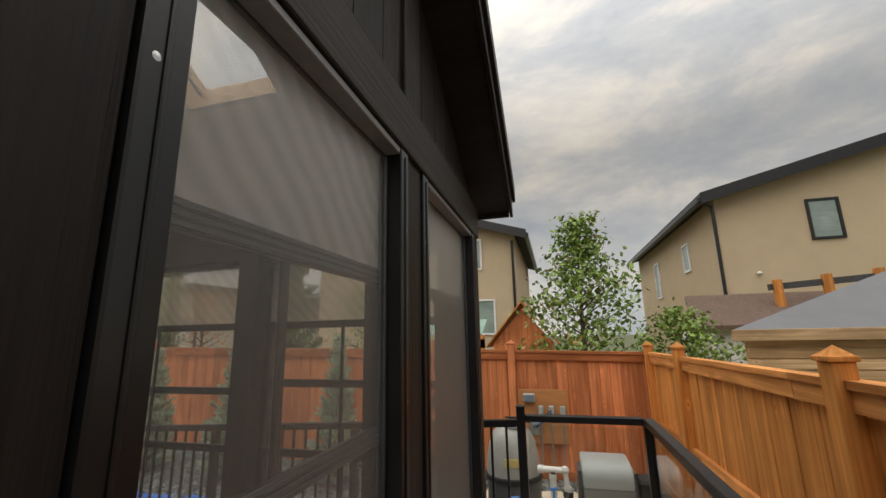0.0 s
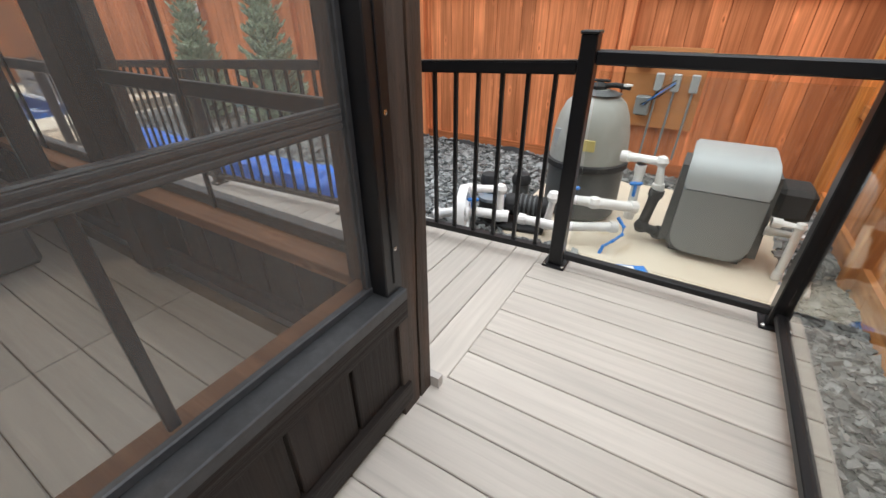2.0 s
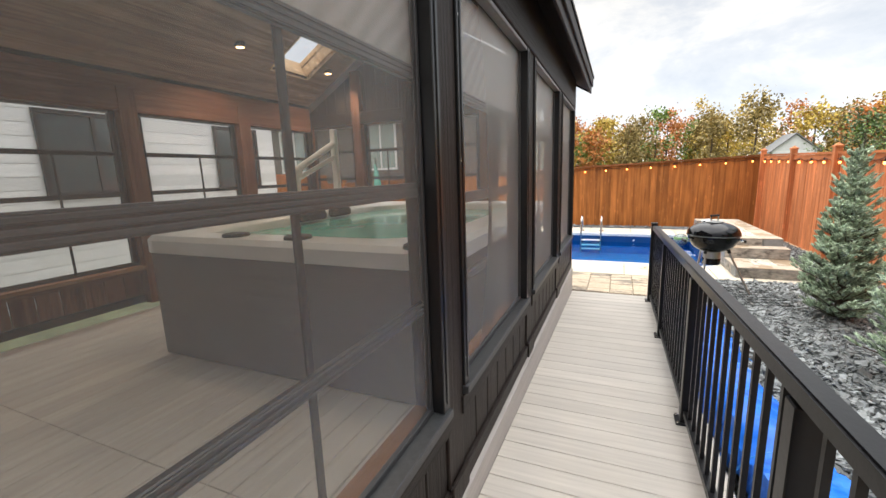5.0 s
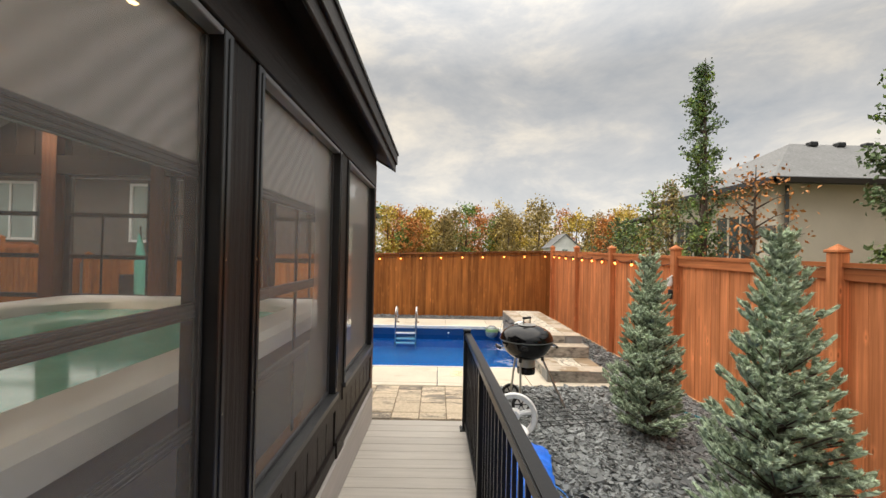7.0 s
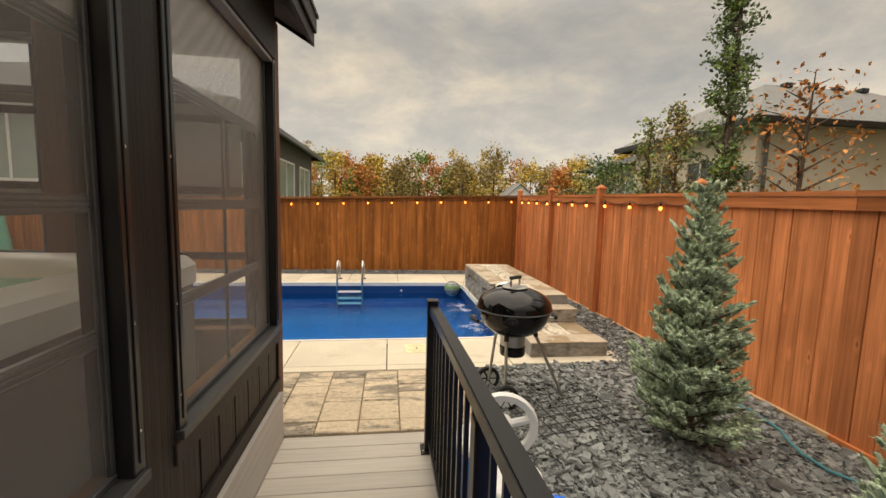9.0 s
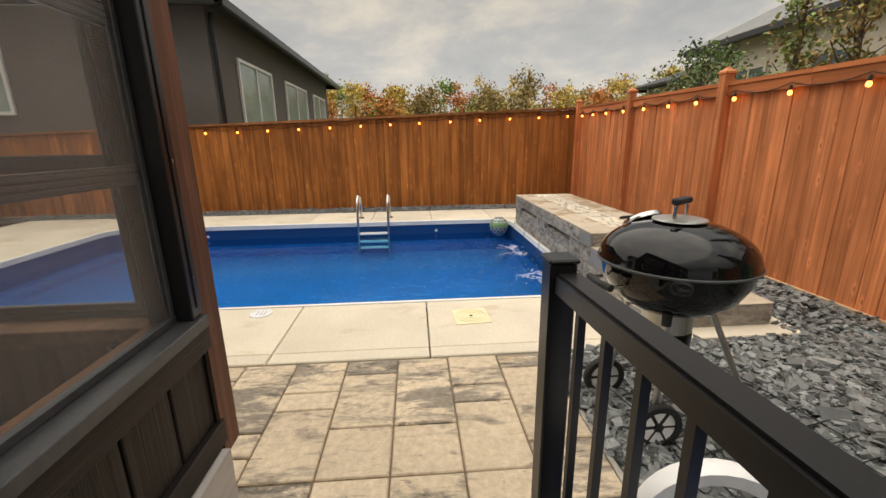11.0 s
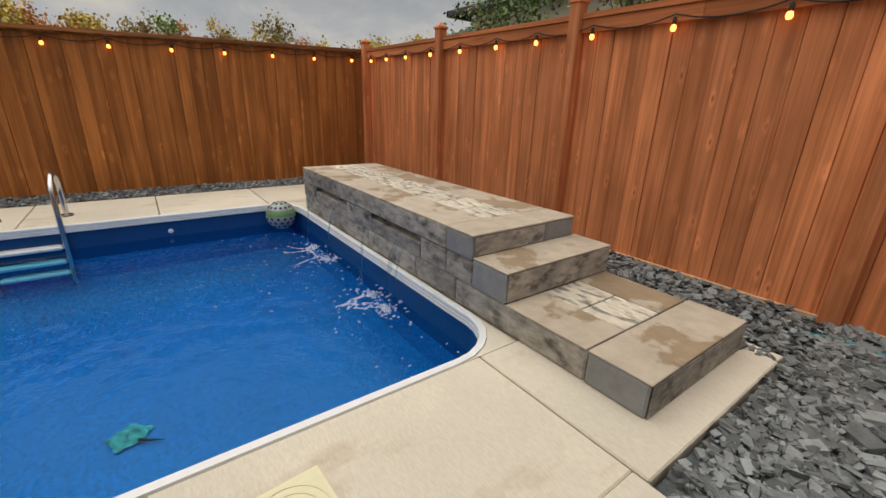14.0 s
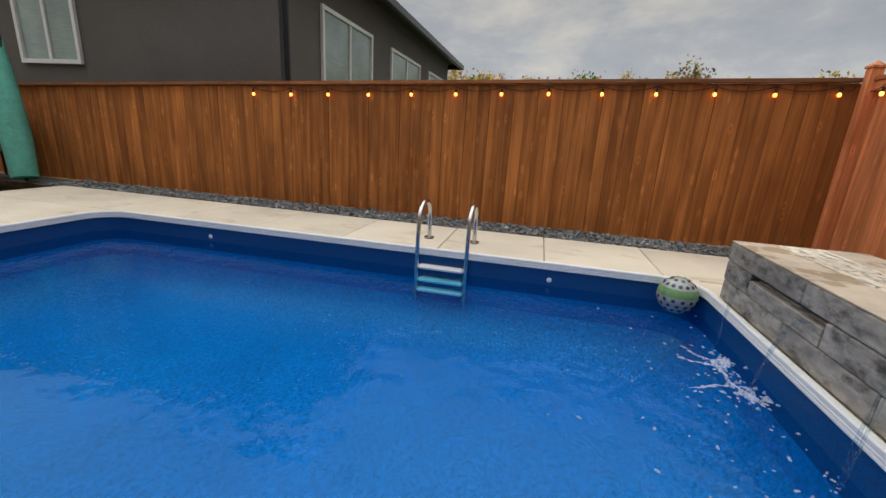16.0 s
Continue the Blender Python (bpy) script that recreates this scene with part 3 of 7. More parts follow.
prof = [(inn, CZ - 0.062), (lip, CZ - 0.056), (lip, CZ - 0.046), (inn, CZ - 0.042), (lip, CZ - 0.038), (lip, CZ - 0.028), (inn, CZ - 0.024), (lip, CZ - 0.018), (lip, CZ), (inn, CZ + 0.006), (out, CZ + 0.006), (out, CZ - 0.05)]
rings = [[bm.verts.new((x - OX, y - OY, z - OZ)) for x, y in o] for o, z in prof]
for q, s in zip(rings, rings[1:]):
    for i in range(len(q)):
        j = (i + 1) % len(q)
        bm.faces.new((q[i], q[j], s[j], s[i]))
part("coping", bm, WHITE, pool, "white aluminium coping strip", True)
for jx, jy in ((PX0, 3.72), (PX0, 0.20)):
    part("return_jet", lathe([(0.0, 0.010), (0.010, 0.010), (0.020, 0.006), (0.023, 0.0)], 16, (jx - OX, jy - OY, -0.405 - OZ), axis="x"), WHITE, pool, "white return fitting", True)
w = part("pool_water", poly([(x, y, WATER_Z) for x, y in rounded(PX0 + 0.01, PY0 + 0.01, PX1 - 0.01, PY1 - 0.01, 0.29)]), WATER)
w.visible_shadow = False
tagged(w, "clear rippled pool water over a blue liner", "water", kind="structure")

# concrete round the pool, slab by slab
conc = thing("pool_deck", (-9.5, 1.8, CZ - 0.11), label="broom-finished tan concrete pool surround with saw-cut joints", category="concrete", kind="structure")
CX, CY, CZ0 = conc.location


def slab(x0, y0, x1, y1, z=CZ, mt=CONC):
    bm = B(x0 + 0.004 - CX, y0 + 0.004 - CY, -0.02, x1 - 0.004 - CX, y1 - 0.004 - CY, z - CZ0, 0.006)
    part("slab", bm, mt, conc)


for y0, y1 in ((-4.0, -1.2), (-1.2, -0.3), (-0.3, 0.62), (0.62, 1.58), (1.58, 2.525), (2.525, 3.465), (3.465, 4.68)):
    slab(PX1 + 0.018, y0, -7.1120, y1)
    slab(-7.1185, y0, -7.0, y1, CZ - 0.0005)
slab(PX1 + 0.018, 4.68, -7.06, 5.86)
for i in range(9):
    slab(-12.23, -3.2 + i * 0.98, PX0 - 0.018, -3.2 + (i + 1) * 0.98)
slab(PX0 - 0.30, PY1 + 0.018, PX1 + 0.018, 5.6, CZ - 0.012)
for i in range(4):
    slab(PX0 - 0.018 + i * 0.866, -4.0, PX0 - 0.018 + (i + 1) * 0.866, PY0 - 0.018)

for ccx, ccy, a0 in ((PX1 + 0.022, PY1 + 0.022, 0), (PX0 - 0.022, PY1 + 0.022, 90), (PX0 - 0.022, PY0 - 0.022, 180), (PX1 + 0.022, PY0 - 0.022, 270)):
    sx, sy = (1 if ccx > -9 else -1), (1 if ccy > 2 else -1)
    arc = [(ccx - sx * 0.32 + 0.32 * math.cos(radians(a0 + 15 * k)) - CX, ccy - sy * 0.32 + 0.32 * math.sin(radians(a0 + 15 * k)) - CY) for k in range(7)]
    part("corner_fill", prism(arc + [(ccx - CX, ccy - CY)], -0.02, CZ - CZ0), CONC, conc)

# ---- decking ----
deck = thing("deck", (0.3, 1.0, 0), label="weathered grey-beige composite deck with grooved boards", category="deck", kind="structure")
DX, DY = 0.3, 1.0
PITCH, GAP = 0.1445, 0.004
x0, x1 = EX - 0.02, 0.875


def board_mesh(lx, ly, th, mt, name="board"):
    me = mesh_of(B(-lx / 2, -ly / 2, -th, lx / 2, ly / 2, 0, 0.003), name)
    me.materials.append(mt)
    return me


me_a, me_b = board_mesh(x1 - x0, PITCH - GAP, 0.025, DECKX), board_mesh(x1 - RAMP_X0, PITCH - GAP, 0.025, DECKX)
y = 3.854 - PITCH / 2
while y > -3.2:
    wide = y < NY
    cx = (x0 + x1) / 2 if wide else (RAMP_X0 + x1) / 2
    part("board", me_a if wide else me_b, None, deck, m=pose(cx - DX, y - DY, 0))
    y -= PITCH
part("fascia", B(x1 - DX, -3.2 - DY, -0.30, x1 + 0.022 - DX, 3.85 - DY, -0.028, 0.003), TRIMB, deck)
part("fascia", B(RAMP_X0 - DX, 3.856 - DY, -0.30, x1 + 0.02 - DX, 3.878 - DY, -0.028, 0.003), TRIMB, deck)
# Solid dark block in place of the open, shaded space between joists.
part("joist_shadow_board", B(RAMP_X0 - DX, -3.2 - DY, -0.30, x1 - DX, RAIL_Y + 0.05 - DY, -0.06), JOINT, deck, "dark block for the shaded framing below the boards")

ramp = thing("deck_ramp", (RAMP_X0, NY, 0), label="gently sloping grey-beige composite boardwalk", category="deck", kind="structure")
slope = math.degrees(math.atan2(RAMP_DZ, RAMP_X0 - RAMP_X1))
RY0, RY1 = NY + 0.028, 3.854
me_r = board_mesh(PITCH - GAP, RY1 - RY0, 0.025, DECKY)
n_r = round((RAMP_X0 - RAMP_X1) / PITCH)
for i in range(n_r):
    xx = RAMP_X0 - PITCH * (i + 0.5)
    part("board", me_r, None, ramp, m=pose(xx - RAMP_X0, (RY0 + RY1) / 2 - NY, ramp_z(xx), 0, slope, 0))
L = RAMP_X1 - RAMP_X0
part("fascia", solid_poly([(0, 0, -0.03), (0, 0, 0.045), (L, 0, 0.045), (L, 0, RAMP_DZ - 0.06)], (0, 0.026, 0)), TRIMB, ramp, "composite skirting below the gazebo wall")
part("fascia", solid_poly([(0, RY1 - NY, -0.22), (0, RY1 - NY, -0.03), (L, RY1 - NY, RAMP_DZ - 0.03), (L, RY1 - NY, RAMP_DZ - 0.10)], (0, 0.02, 0)), TRIMB, ramp)
# Dark wedge put in for the shade under the ramp boards.
part("framing", solid_poly([(0, 0.03, -0.30), (0, 0.03, -0.05), (L, 0.03, RAMP_DZ - 0.05), (L, 0.03, RAMP_DZ - 0.2)], (0, RY1 - NY - 0.05, 0)), JOINT, ramp, "dark block for the shaded framing below the boards")

# ---- fences ----
BW = 0.14


def fence_top(x, y):
    if y > 6.2 and x < FEE_X - 0.3:
        return 1.33 - 0.0175 * min(x, 1.0)
    if x < -12:
        return 1.555 - 0.034 * (6.5 - y)
    return 1.315 + 0.03 * (5.0 - y) * 0.5


def fence(name, a, b, mz, mh, label, posts, cap=True, side=1, rail=True, bottom=-0.5, mid=False):
    """A board fence from a to b: boards, posts with caps, top rail and cap, base board. side: which way its face looks."""
    f = thing(name, (a[0], a[1], bottom), label=label, category="fence", kind="structure")
    a, b = Vector((*a, 0)), Vector((*b, 0))
    d = (b - a).normalized()
    nrm = Vector((-d.y, d.x, 0)) * side
    n = int((b - a).length / BW)
    cache = {}
    rz = math.degrees(math.atan2(d.y, d.x))
    rnd = random.Random(len(name) * 7 + n)
    for i in range(n):
        p = a + d * BW * (i + 0.5)
        h = round(fence_top(p.x, p.y) - 0.055 - bottom, 2)
        if h not in cache:
            cache[h] = mesh_of(B(-BW / 2 + 0.0012, -0.009, 0.06, BW / 2 - 0.0012, 0.009, h, 0.0025), "board")
            cache[h].materials.append(mz)
        q = p - a + nrm * rnd.uniform(-0.004, 0.004)
        part("board", cache[h], None, f, m=pose(q.x, q.y, 0, rnd.uniform(-0.15, 0.15), rnd.uniform(-0.12, 0.12), rz))
    seg = 6
    for i in range(seg):
        p, q = a + (b - a) * i / seg, a + (b - a) * (i + 1) / seg
        zp, zq = fence_top(p.x, p.y) - bottom, fence_top(q.x, q.y) - bottom
        e0, e1 = p - a, q - a - d * 0.004

        def bar(u0, u1, lo, hi):
            return solid_poly([e0 + nrm * u0 + Vector((0, 0, zp + lo)), e1 + nrm * u0 + Vector((0, 0, zq + lo)), e1 + nrm * u0 + Vector((0, 0, zq + hi)), e0 + nrm * u0 + Vector((0, 0, zp + hi))], nrm * (u1 - u0))
        if cap:
            part("cap_board", bar(-0.035, 0.062, -0.036, 0.0), mh, f)
        if rail:
            part("top_rail", bar(0.010, 0.048, -0.13, -0.04), mh, f)
        if mid:
            part("mid_rail", bar(0.010, 0.048, -1.62, -1.53), mh, f)
            part("mid_rail", bar(0.010, 0.048, -0.92, -0.83), mh, f)
        part("backing_board", solid_poly([e0 - nrm * 0.013 + Vector((0, 0, 0.06)), e1 - nrm * 0.013 + Vector((0, 0, 0.06)), e1 - nrm * 0.013 + Vector((0, 0, zq - 0.04)), e0 - nrm * 0.013 + Vector((0, 0, zp - 0.04))], nrm * -0.012), mz, f)
        pale = p.y < 0 or (p.x < -4.5 and p.y > 6)
        part("base_board", solid_poly([e0 + nrm * 0.012 + Vector((0, 0, 0.02)), e1 + nrm * 0.012 + Vector((0, 0, 0.02)), e1 + nrm * 0.012 + Vector((0, 0, 0.25)), e0 + nrm * 0.012 + Vector((0, 0, 0.25))], nrm * 0.03), PALE if pale and not mid else mh, f, "base board")
    for s in posts:
        p = a + d * s
        zt = fence_top(p.x, p.y) - bottom
        q = p - a + nrm * 0.05
        m = pose(q.x, q.y, 0, 0, 0, rz)
        po = part("post", B(-0.048, -0.048, 0, 0.048, 0.048, zt + 0.075, 0.004), mz, f, m=m)
        c = bmesh.new()
        B(-0.06, -0.06, zt + 0.075, 0.06, 0.06, zt + 0.10, 0.004, c)
        pyr = bmesh.new()
        base = [pyr.verts.new(v) for v in ((-0.05, -0.05, zt + 0.1), (0.05, -0.05, zt + 0.1), (0.05, 0.05, zt + 0.1), (-0.05, 0.05, zt + 0.1))]
        top = pyr.verts.new((0, 0, zt + 0.145))
        pyr.faces.new(base)
        for k in range(4):
            pyr.faces.new((base[k], base[(k + 1) % 4], top))
        part("post_cap", join(c, pyr), mz, po)
    return f


fence("fence_north", (1.43, FEN_Y), (-12.78, FEN_Y), CEDAR, CEDAR_X, "red-stained cedar board fence with capped posts", [1.88, 4.15, 6.35, 8.47, 10.39, 12.2, 14.08], side=1)
fence("fence_west", (FEW_X, 6.50), (FEW_X, -6.0), CEDAR_W, CEDAR_WY, "brown-stained cedar board fence with a thin cap", [12.3], side=1, rail=False)
fence("fence_east", (FEE_X, -4.0), (FEE_X, 6.48), CEDAR_E, CEDAR_EY, "golden-stained cedar fence with rails and pyramid post caps", [1.9, 4.2, 6.58, 9.0, 10.4], side=1, mid=True)
fence("fence_south", (-12.7, -6.0), (-8.6, -6.0), CEDAR_W, CEDAR_X, "brown cedar board fence closing the yard", [2.0], side=1)

# ---- railings ----


def rail_post(parent, x, y, z0, z1, cap=True):
    ox, oy, oz = x - parent.location.x, y - parent.location.y, z0 - parent.location.z
    h = z1 - z0
    p = part("post", B(ox - 0.0315, oy - 0.0315, oz + 0.008, ox + 0.0315, oy + 0.0315, oz + h, 0.004), BLACK, parent)
    part("base_plate", B(ox - 0.055, oy - 0.055, oz, ox + 0.055, oy + 0.055, oz + 0.012, 0.003), BLACK, p)
    for sx in (-1, 1):
        for sy in (-1, 1):
            part("bolt", lathe([(0.009, 0), (0.009, 0.006), (0.004, 0.010), (0, 0.010)], 6, (ox + sx * 0.043, oy + sy * 0.043, oz + 0.012)), STEEL, p)
    if cap:
        part("post_cap", B(ox - 0.036, oy - 0.036, oz + h, ox + 0.036, oy + 0.036, oz + h + 0.012, 0.004), BLACK, p)
    return p


railing = thing("picket_railing", (RAMP_X0, RAIL_Y, 0), label="black aluminium picket railing following the ramp down", category="railing")
rx, ry = RAMP_X0, RAIL_Y
XA, XEND = -0.115, -5.755
posts_x = [-1.51, -2.93, -4.44]
rail_post(railing, XA, ry, 0.0, 1.015)
rail_post(railing, XEND, ry - 0.008, ramp_z(XEND), ramp_z(XEND) + 0.945)
RH = 0.925
for px in posts_x:
    rail_post(railing, px, ry, ramp_z(px), ramp_z(px) + RH - 0.06, False)


def sloped(xa, xb, lo, hi, w0, w1, bev=0.0):
    za, zb = ramp_z(xa), ramp_z(xb)
    return solid_poly([(xa - rx, w0, za + lo), (xb - rx, w0, zb + lo), (xb - rx, w0, zb + hi), (xa - rx, w0, za + hi)], (0, w1 - w0, 0))


tr = sloped(XA - 0.032, XEND + 0.032, RH - 0.052, RH, -0.029, 0.029)
bmesh.ops.bevel(tr, geom=tr.edges[:], offset=0.006, segments=2, affect="EDGES")
part("top_rail", tr, BLACK, railing, smooth=True)
spans = [XA, *posts_x, XEND]
for a, b in zip(spans, spans[1:]):
    part("bottom_rail", sloped(a - 0.034, b + 0.034, 0.055, 0.085, -0.019, 0.019), BLACK, railing)
pk = mesh_of(B(-0.0085, -0.0085, 0.07, 0.0085, 0.0085, RH - 0.04), "picket")
pk.materials.append(BLACK)
for a, b in zip(spans, spans[1:]):
    n = max(1, round(abs(a - b) / 0.116))
    for i in range(1, n):
        px = a + (b - a) * i / n
        part("picket", pk, None, railing, m=pose(px - rx, 0, ramp_z(px)))

glassr = thing("glass_railing", (RAIL_X, RAIL_Y, 0), label="black aluminium deck railing with clear glass panels", category="railing")
rail_post(glassr, RAIL_X, RAIL_Y, 0, 0.915, False)
ys = [RAIL_Y, 2.10, 0.52, -1.1, -2.7]
for py in ys[1:]:
    rail_post(glassr, RAIL_X, py, 0, 0.915, False)
part("top_rail", B(-0.03, 0.03, 0.912, XA + 0.033 - RAIL_X, -0.03, 0.963, 0.006), BLACK, glassr)
part("top_rail", B(-0.034, -6.6, 0.914, 0.034, -0.031, 0.966, 0.006), BLACK, glassr)
part("bottom_rail", B(-0.034, 0.019, 0.045, XA + 0.034 - RAIL_X, -0.019, 0.075, 0.003), BLACK, glassr)
panes = []
p = part("glass_panel", B(-0.05, -0.003, 0.085, XA + 0.05 - RAIL_X, 0.003, 0.89), CLEAR, glassr)
panes.append(p)
for a, b in zip(ys, ys[1:]):
    part("bottom_rail", B(-0.019, a - RAIL_Y - 0.034, 0.045, 0.019, b - RAIL_Y + 0.034, 0.075, 0.003), BLACK, glassr)
    panes.append(part("glass_panel", B(-0.003, a - RAIL_Y - 0.05, 0.085, 0.003, b - RAIL_Y + 0.05, 0.89), CLEAR, glassr))
for p in panes:
    p.visible_shadow = False

# ---- gazebo ----
gaz = thing("gazebo", (-3.2, 0.6, 0), label="dark-stained timber gazebo with tracked insect screens", category="gazebo", kind="structure")
GX, GY = -3.2, 0.6
SILL, HEADN, HEADE = 0.49, 2.085, 2.14
EAVE, PITCHR = 2.33, 0.59
RIDGE_Y = (NY + SY) / 2


def gp(name, x0, y0, z0, x1, y1, z1, mt, bev=0.004, parent=None, label=""):
    return part(name, B(x0 - GX, y0 - GY, z0, x1 - GX, y1 - GY, z1, bev), mt, parent or gaz, label)


def wall_bay(axis, face, u0, u1, head, sgn):
    """One screened bay along x or y on the plane face, with sill, tracks, mesh, sash bars and boarded skirt."""
    def bx(name, ua, ub, d0, d1, z0, z1, mt, bev=0.003, label=""):
        f0, f1 = face - sgn * d0, face - sgn * d1
        if axis == "x":
            return gp(name, ua, f0, z0, ub, f1, z1, mt, bev, None, label)
        return gp(name, f0, ua, z0, f1, ub, z1, mt, bev, None, label)
    rail_mt = DARKX if axis == "x" else DARKY
    far = sgn < 0
    t = 0.062 if axis == "y" else 0.052
    for ua, ub, lip in ((u0, u0 + t, u0 + t), (u1 - t, u1, u1 - t - 0.020)):
        bx("screen_track", ua, ub, -0.008, 0.045, SILL + 0.001, head, FRAME)
        bx("track_lip", (ua + ub) / 2 - 0.004, (ua + ub) / 2 + 0.004, -0.012, -0.008, SILL + 0.03, head - 0.02, FRAME, 0.002)
        bx("screen_frame", lip + 0.001, lip + 0.019, 0.036, 0.056, SILL + 0.02, head - 0.03, SILLG)
    bx("screen_head", u0 + t, u1 - t, -0.004, 0.045, head - 0.022, head, TRACK)
    bx("screen_sill", u0, u1, -0.022, 0.05, SILL - 0.035, SILL, SILLG)
    bx("sill_lip", u0 + t, u1 - t, 0.034, 0.052, SILL, SILL + 0.022, SILLG)
    f0 = face - sgn * 0.047
    q = [(u0 + t, SILL), (u1 - t, SILL), (u1 - t, head - 0.022), (u0 + t, head - 0.022)]
    part("insect_screen", poly([(u - GX, f0 - GY, z) if axis == "x" else (f0 - GX, u - GY, z) for u, z in q]), SCREENF if far else SCREEN, gaz, "fine grey insect mesh")
    first = 1.295 if axis == "x" and u1 > -0.5 and not far else 1.24
    bars = (0.915, 1.315, 1.740) if axis == "y" else (0.89, first, 1.655)
    for zz in bars:
        bx("sash_bar", u0 + t, u1 - t, 0.053, 0.072, zz - 0.023, zz + 0.023, FRAME)
        for dz in (-0.014, 0.0, 0.014):
            bx("bar_ridge", u0 + t, u1 - t, 0.049, 0.054, zz + dz - 0.004, zz + dz + 0.004, SILLG, 0.001)
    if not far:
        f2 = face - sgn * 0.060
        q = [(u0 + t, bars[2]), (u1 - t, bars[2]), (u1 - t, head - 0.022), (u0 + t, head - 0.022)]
        part("vinyl_panes", poly([(u - GX, f2 - GY, z) if axis == "x" else (f2 - GX, u - GY, z) for u, z in q]), VINYL, gaz, "raised vinyl panes stacked at the top, moire painted into their haze")
    mu = (u0 + u1) / 2 - 0.04
    bx("mullion", mu - 0.011, mu + 0.011, 0.075, 0.087, SILL, bars[2], FRAME)
    bx("sill_board", u0 - 0.02, u1 + 0.02, 0.052, 0.14, SILL - 0.06, SILL - 0.02, SILLW, label="pale inner sill board")
    bx("rail", u0 - 0.02, u1 + 0.02, -0.006, 0.06, SILL - 0.115, SILL - 0.036, INSIDE if far else rail_mt)
    bx("base_rail", u0 - 0.02, u1 + 0.02, -0.006, 0.06, 0.05, 0.13, rail_mt)
    n = max(2, round((u1 - u0) / 0.19))
    for i in range(n):
        a, b = u0 + (u1 - u0) * i / n, u0 + (u1 - u0) * (i + 1) / n
        bx("skirt_board", a + 0.005, b - 0.005, 0.012, 0.04, 0.13, SILL - 0.115, INSIDEZ if far else DARKZ)
    for zz in (SILL + 0.12, SILL + 0.43, SILL + 0.9, SILL + 1.4):
        for uu in (u0 + 0.018, u1 - 0.018):
            if axis == "x":
                lo = (uu - GX, face + sgn * 0.004 - GY, zz)
                part("screw", lathe([(0.007, 0), (0.006, 0.004 * sgn), (0, 0.005 * sgn)], 8, lo, axis="y"), STEEL, gaz)
            else:
                lo = (face + sgn * 0.004 - GX, uu - GY, zz)
                part("screw", lathe([(0.007, 0), (0.006, 0.004 * sgn), (0, 0.005 * sgn)], 8, lo, axis="x"), STEEL, gaz)


NB = [(-1.68, -0.405), (-3.115, -1.845), (-4.565, -3.295), (-5.995, -4.755)]
EB = [(1.685, 2.655), (0.670, 1.530), (-0.400, 0.530), (-1.44, -0.555)]
for u0, u1 in NB:
    wall_bay("x", NY, u0, u1, HEADN, 1)
    wall_bay("x", SY, u0, u1, HEADN, -1)
for u0, u1 in EB:
    wall_bay("y", EX, u0, u1, HEADE, 1)
    wall_bay("y", WX, u0, u1, HEADE, -1)
# posts between the bays
for lo, hi in ((-1.845, -1.68), (-3.295, -3.115), (-4.755, -4.565)):
    for face, s in ((NY, 1), (SY, -1)):
        gp("post", lo + 0.002, face - s * 0.14, 0.04, hi - 0.002, face - s * 0.002, EAVE, DARKZ if s > 0 else INSIDEZ)
        gp("post_trim", lo - 0.006, face, 0.045, hi + 0.006, face + s * 0.016, 0.15, DARKZ)
for lo, hi in ((1.530, 1.685), (0.530, 0.670), (-0.555, -0.400)):
    for face, s in ((EX, 1), (WX, -1)):
        gp("post", face - s * 0.14, lo + 0.002, 0.0, face - s * 0.002, hi - 0.002, EAVE + 0.6, DARKZ if s > 0 else INSIDEZ)
for cx, sx, cx2 in ((EX, 1, -0.405), (WX, -1, -5.995)):
    for cy, sy, cy2 in ((NY, 1, 2.655), (SY, -1, -1.44)):
        gp("crack_core", cx - sx * 0.095, cy - sy * 0.135, 0.0, cx - sx * 0.014, cy - sy * 0.012, EAVE - 0.01, DARKZ, 0.0)
        inner, outer = [], []
        for k in range(41):
            z = EAVE * k / 40
            mid_ = 0.060 - 0.012 * z + 0.012 * noise.noise(Vector((0, 3.0, z * 2.3))) + 0.003 * noise.noise(Vector((4.0, 0, z * 15)))
            gap = 0.0022 + 0.0030 * (0.5 + noise.noise(Vector((9.0, 0, z * 3.1))))
            inner.append((cx - sx * 0.003 - GX, cy - sy * (mid_ + gap) - GY, z))
            outer.append((cx - sx * 0.001 - GX, cy - sy * (mid_ - gap) - GY, z))
        ya, yb = cy - sy * 0.14 - GY, cy - sy * 0.0005 - GY
        wood_mt = BROWNZ if sx == 1 else INSIDEZ
        part("corner_board", solid_poly([(inner[0][0], ya, 0.0)] + inner + [(inner[0][0], ya, EAVE)], (-sx * 0.097, 0, 0)), wood_mt, gaz, "weathered brown post half beside a long crack")
        part("corner_post", solid_poly([(outer[0][0], yb, 0.0)] + outer + [(outer[0][0], yb, EAVE)], (-sx * 0.099, 0, 0)), wood_mt, gaz, "weathered brown post half with a long crack")
        gp("corner_board", cx2, cy - sy * 0.14, 0.04, cx - sx * 0.104, cy - sy * 0.004, EAVE, BROWNZ if sx == 1 else DARKZ, 0.006)
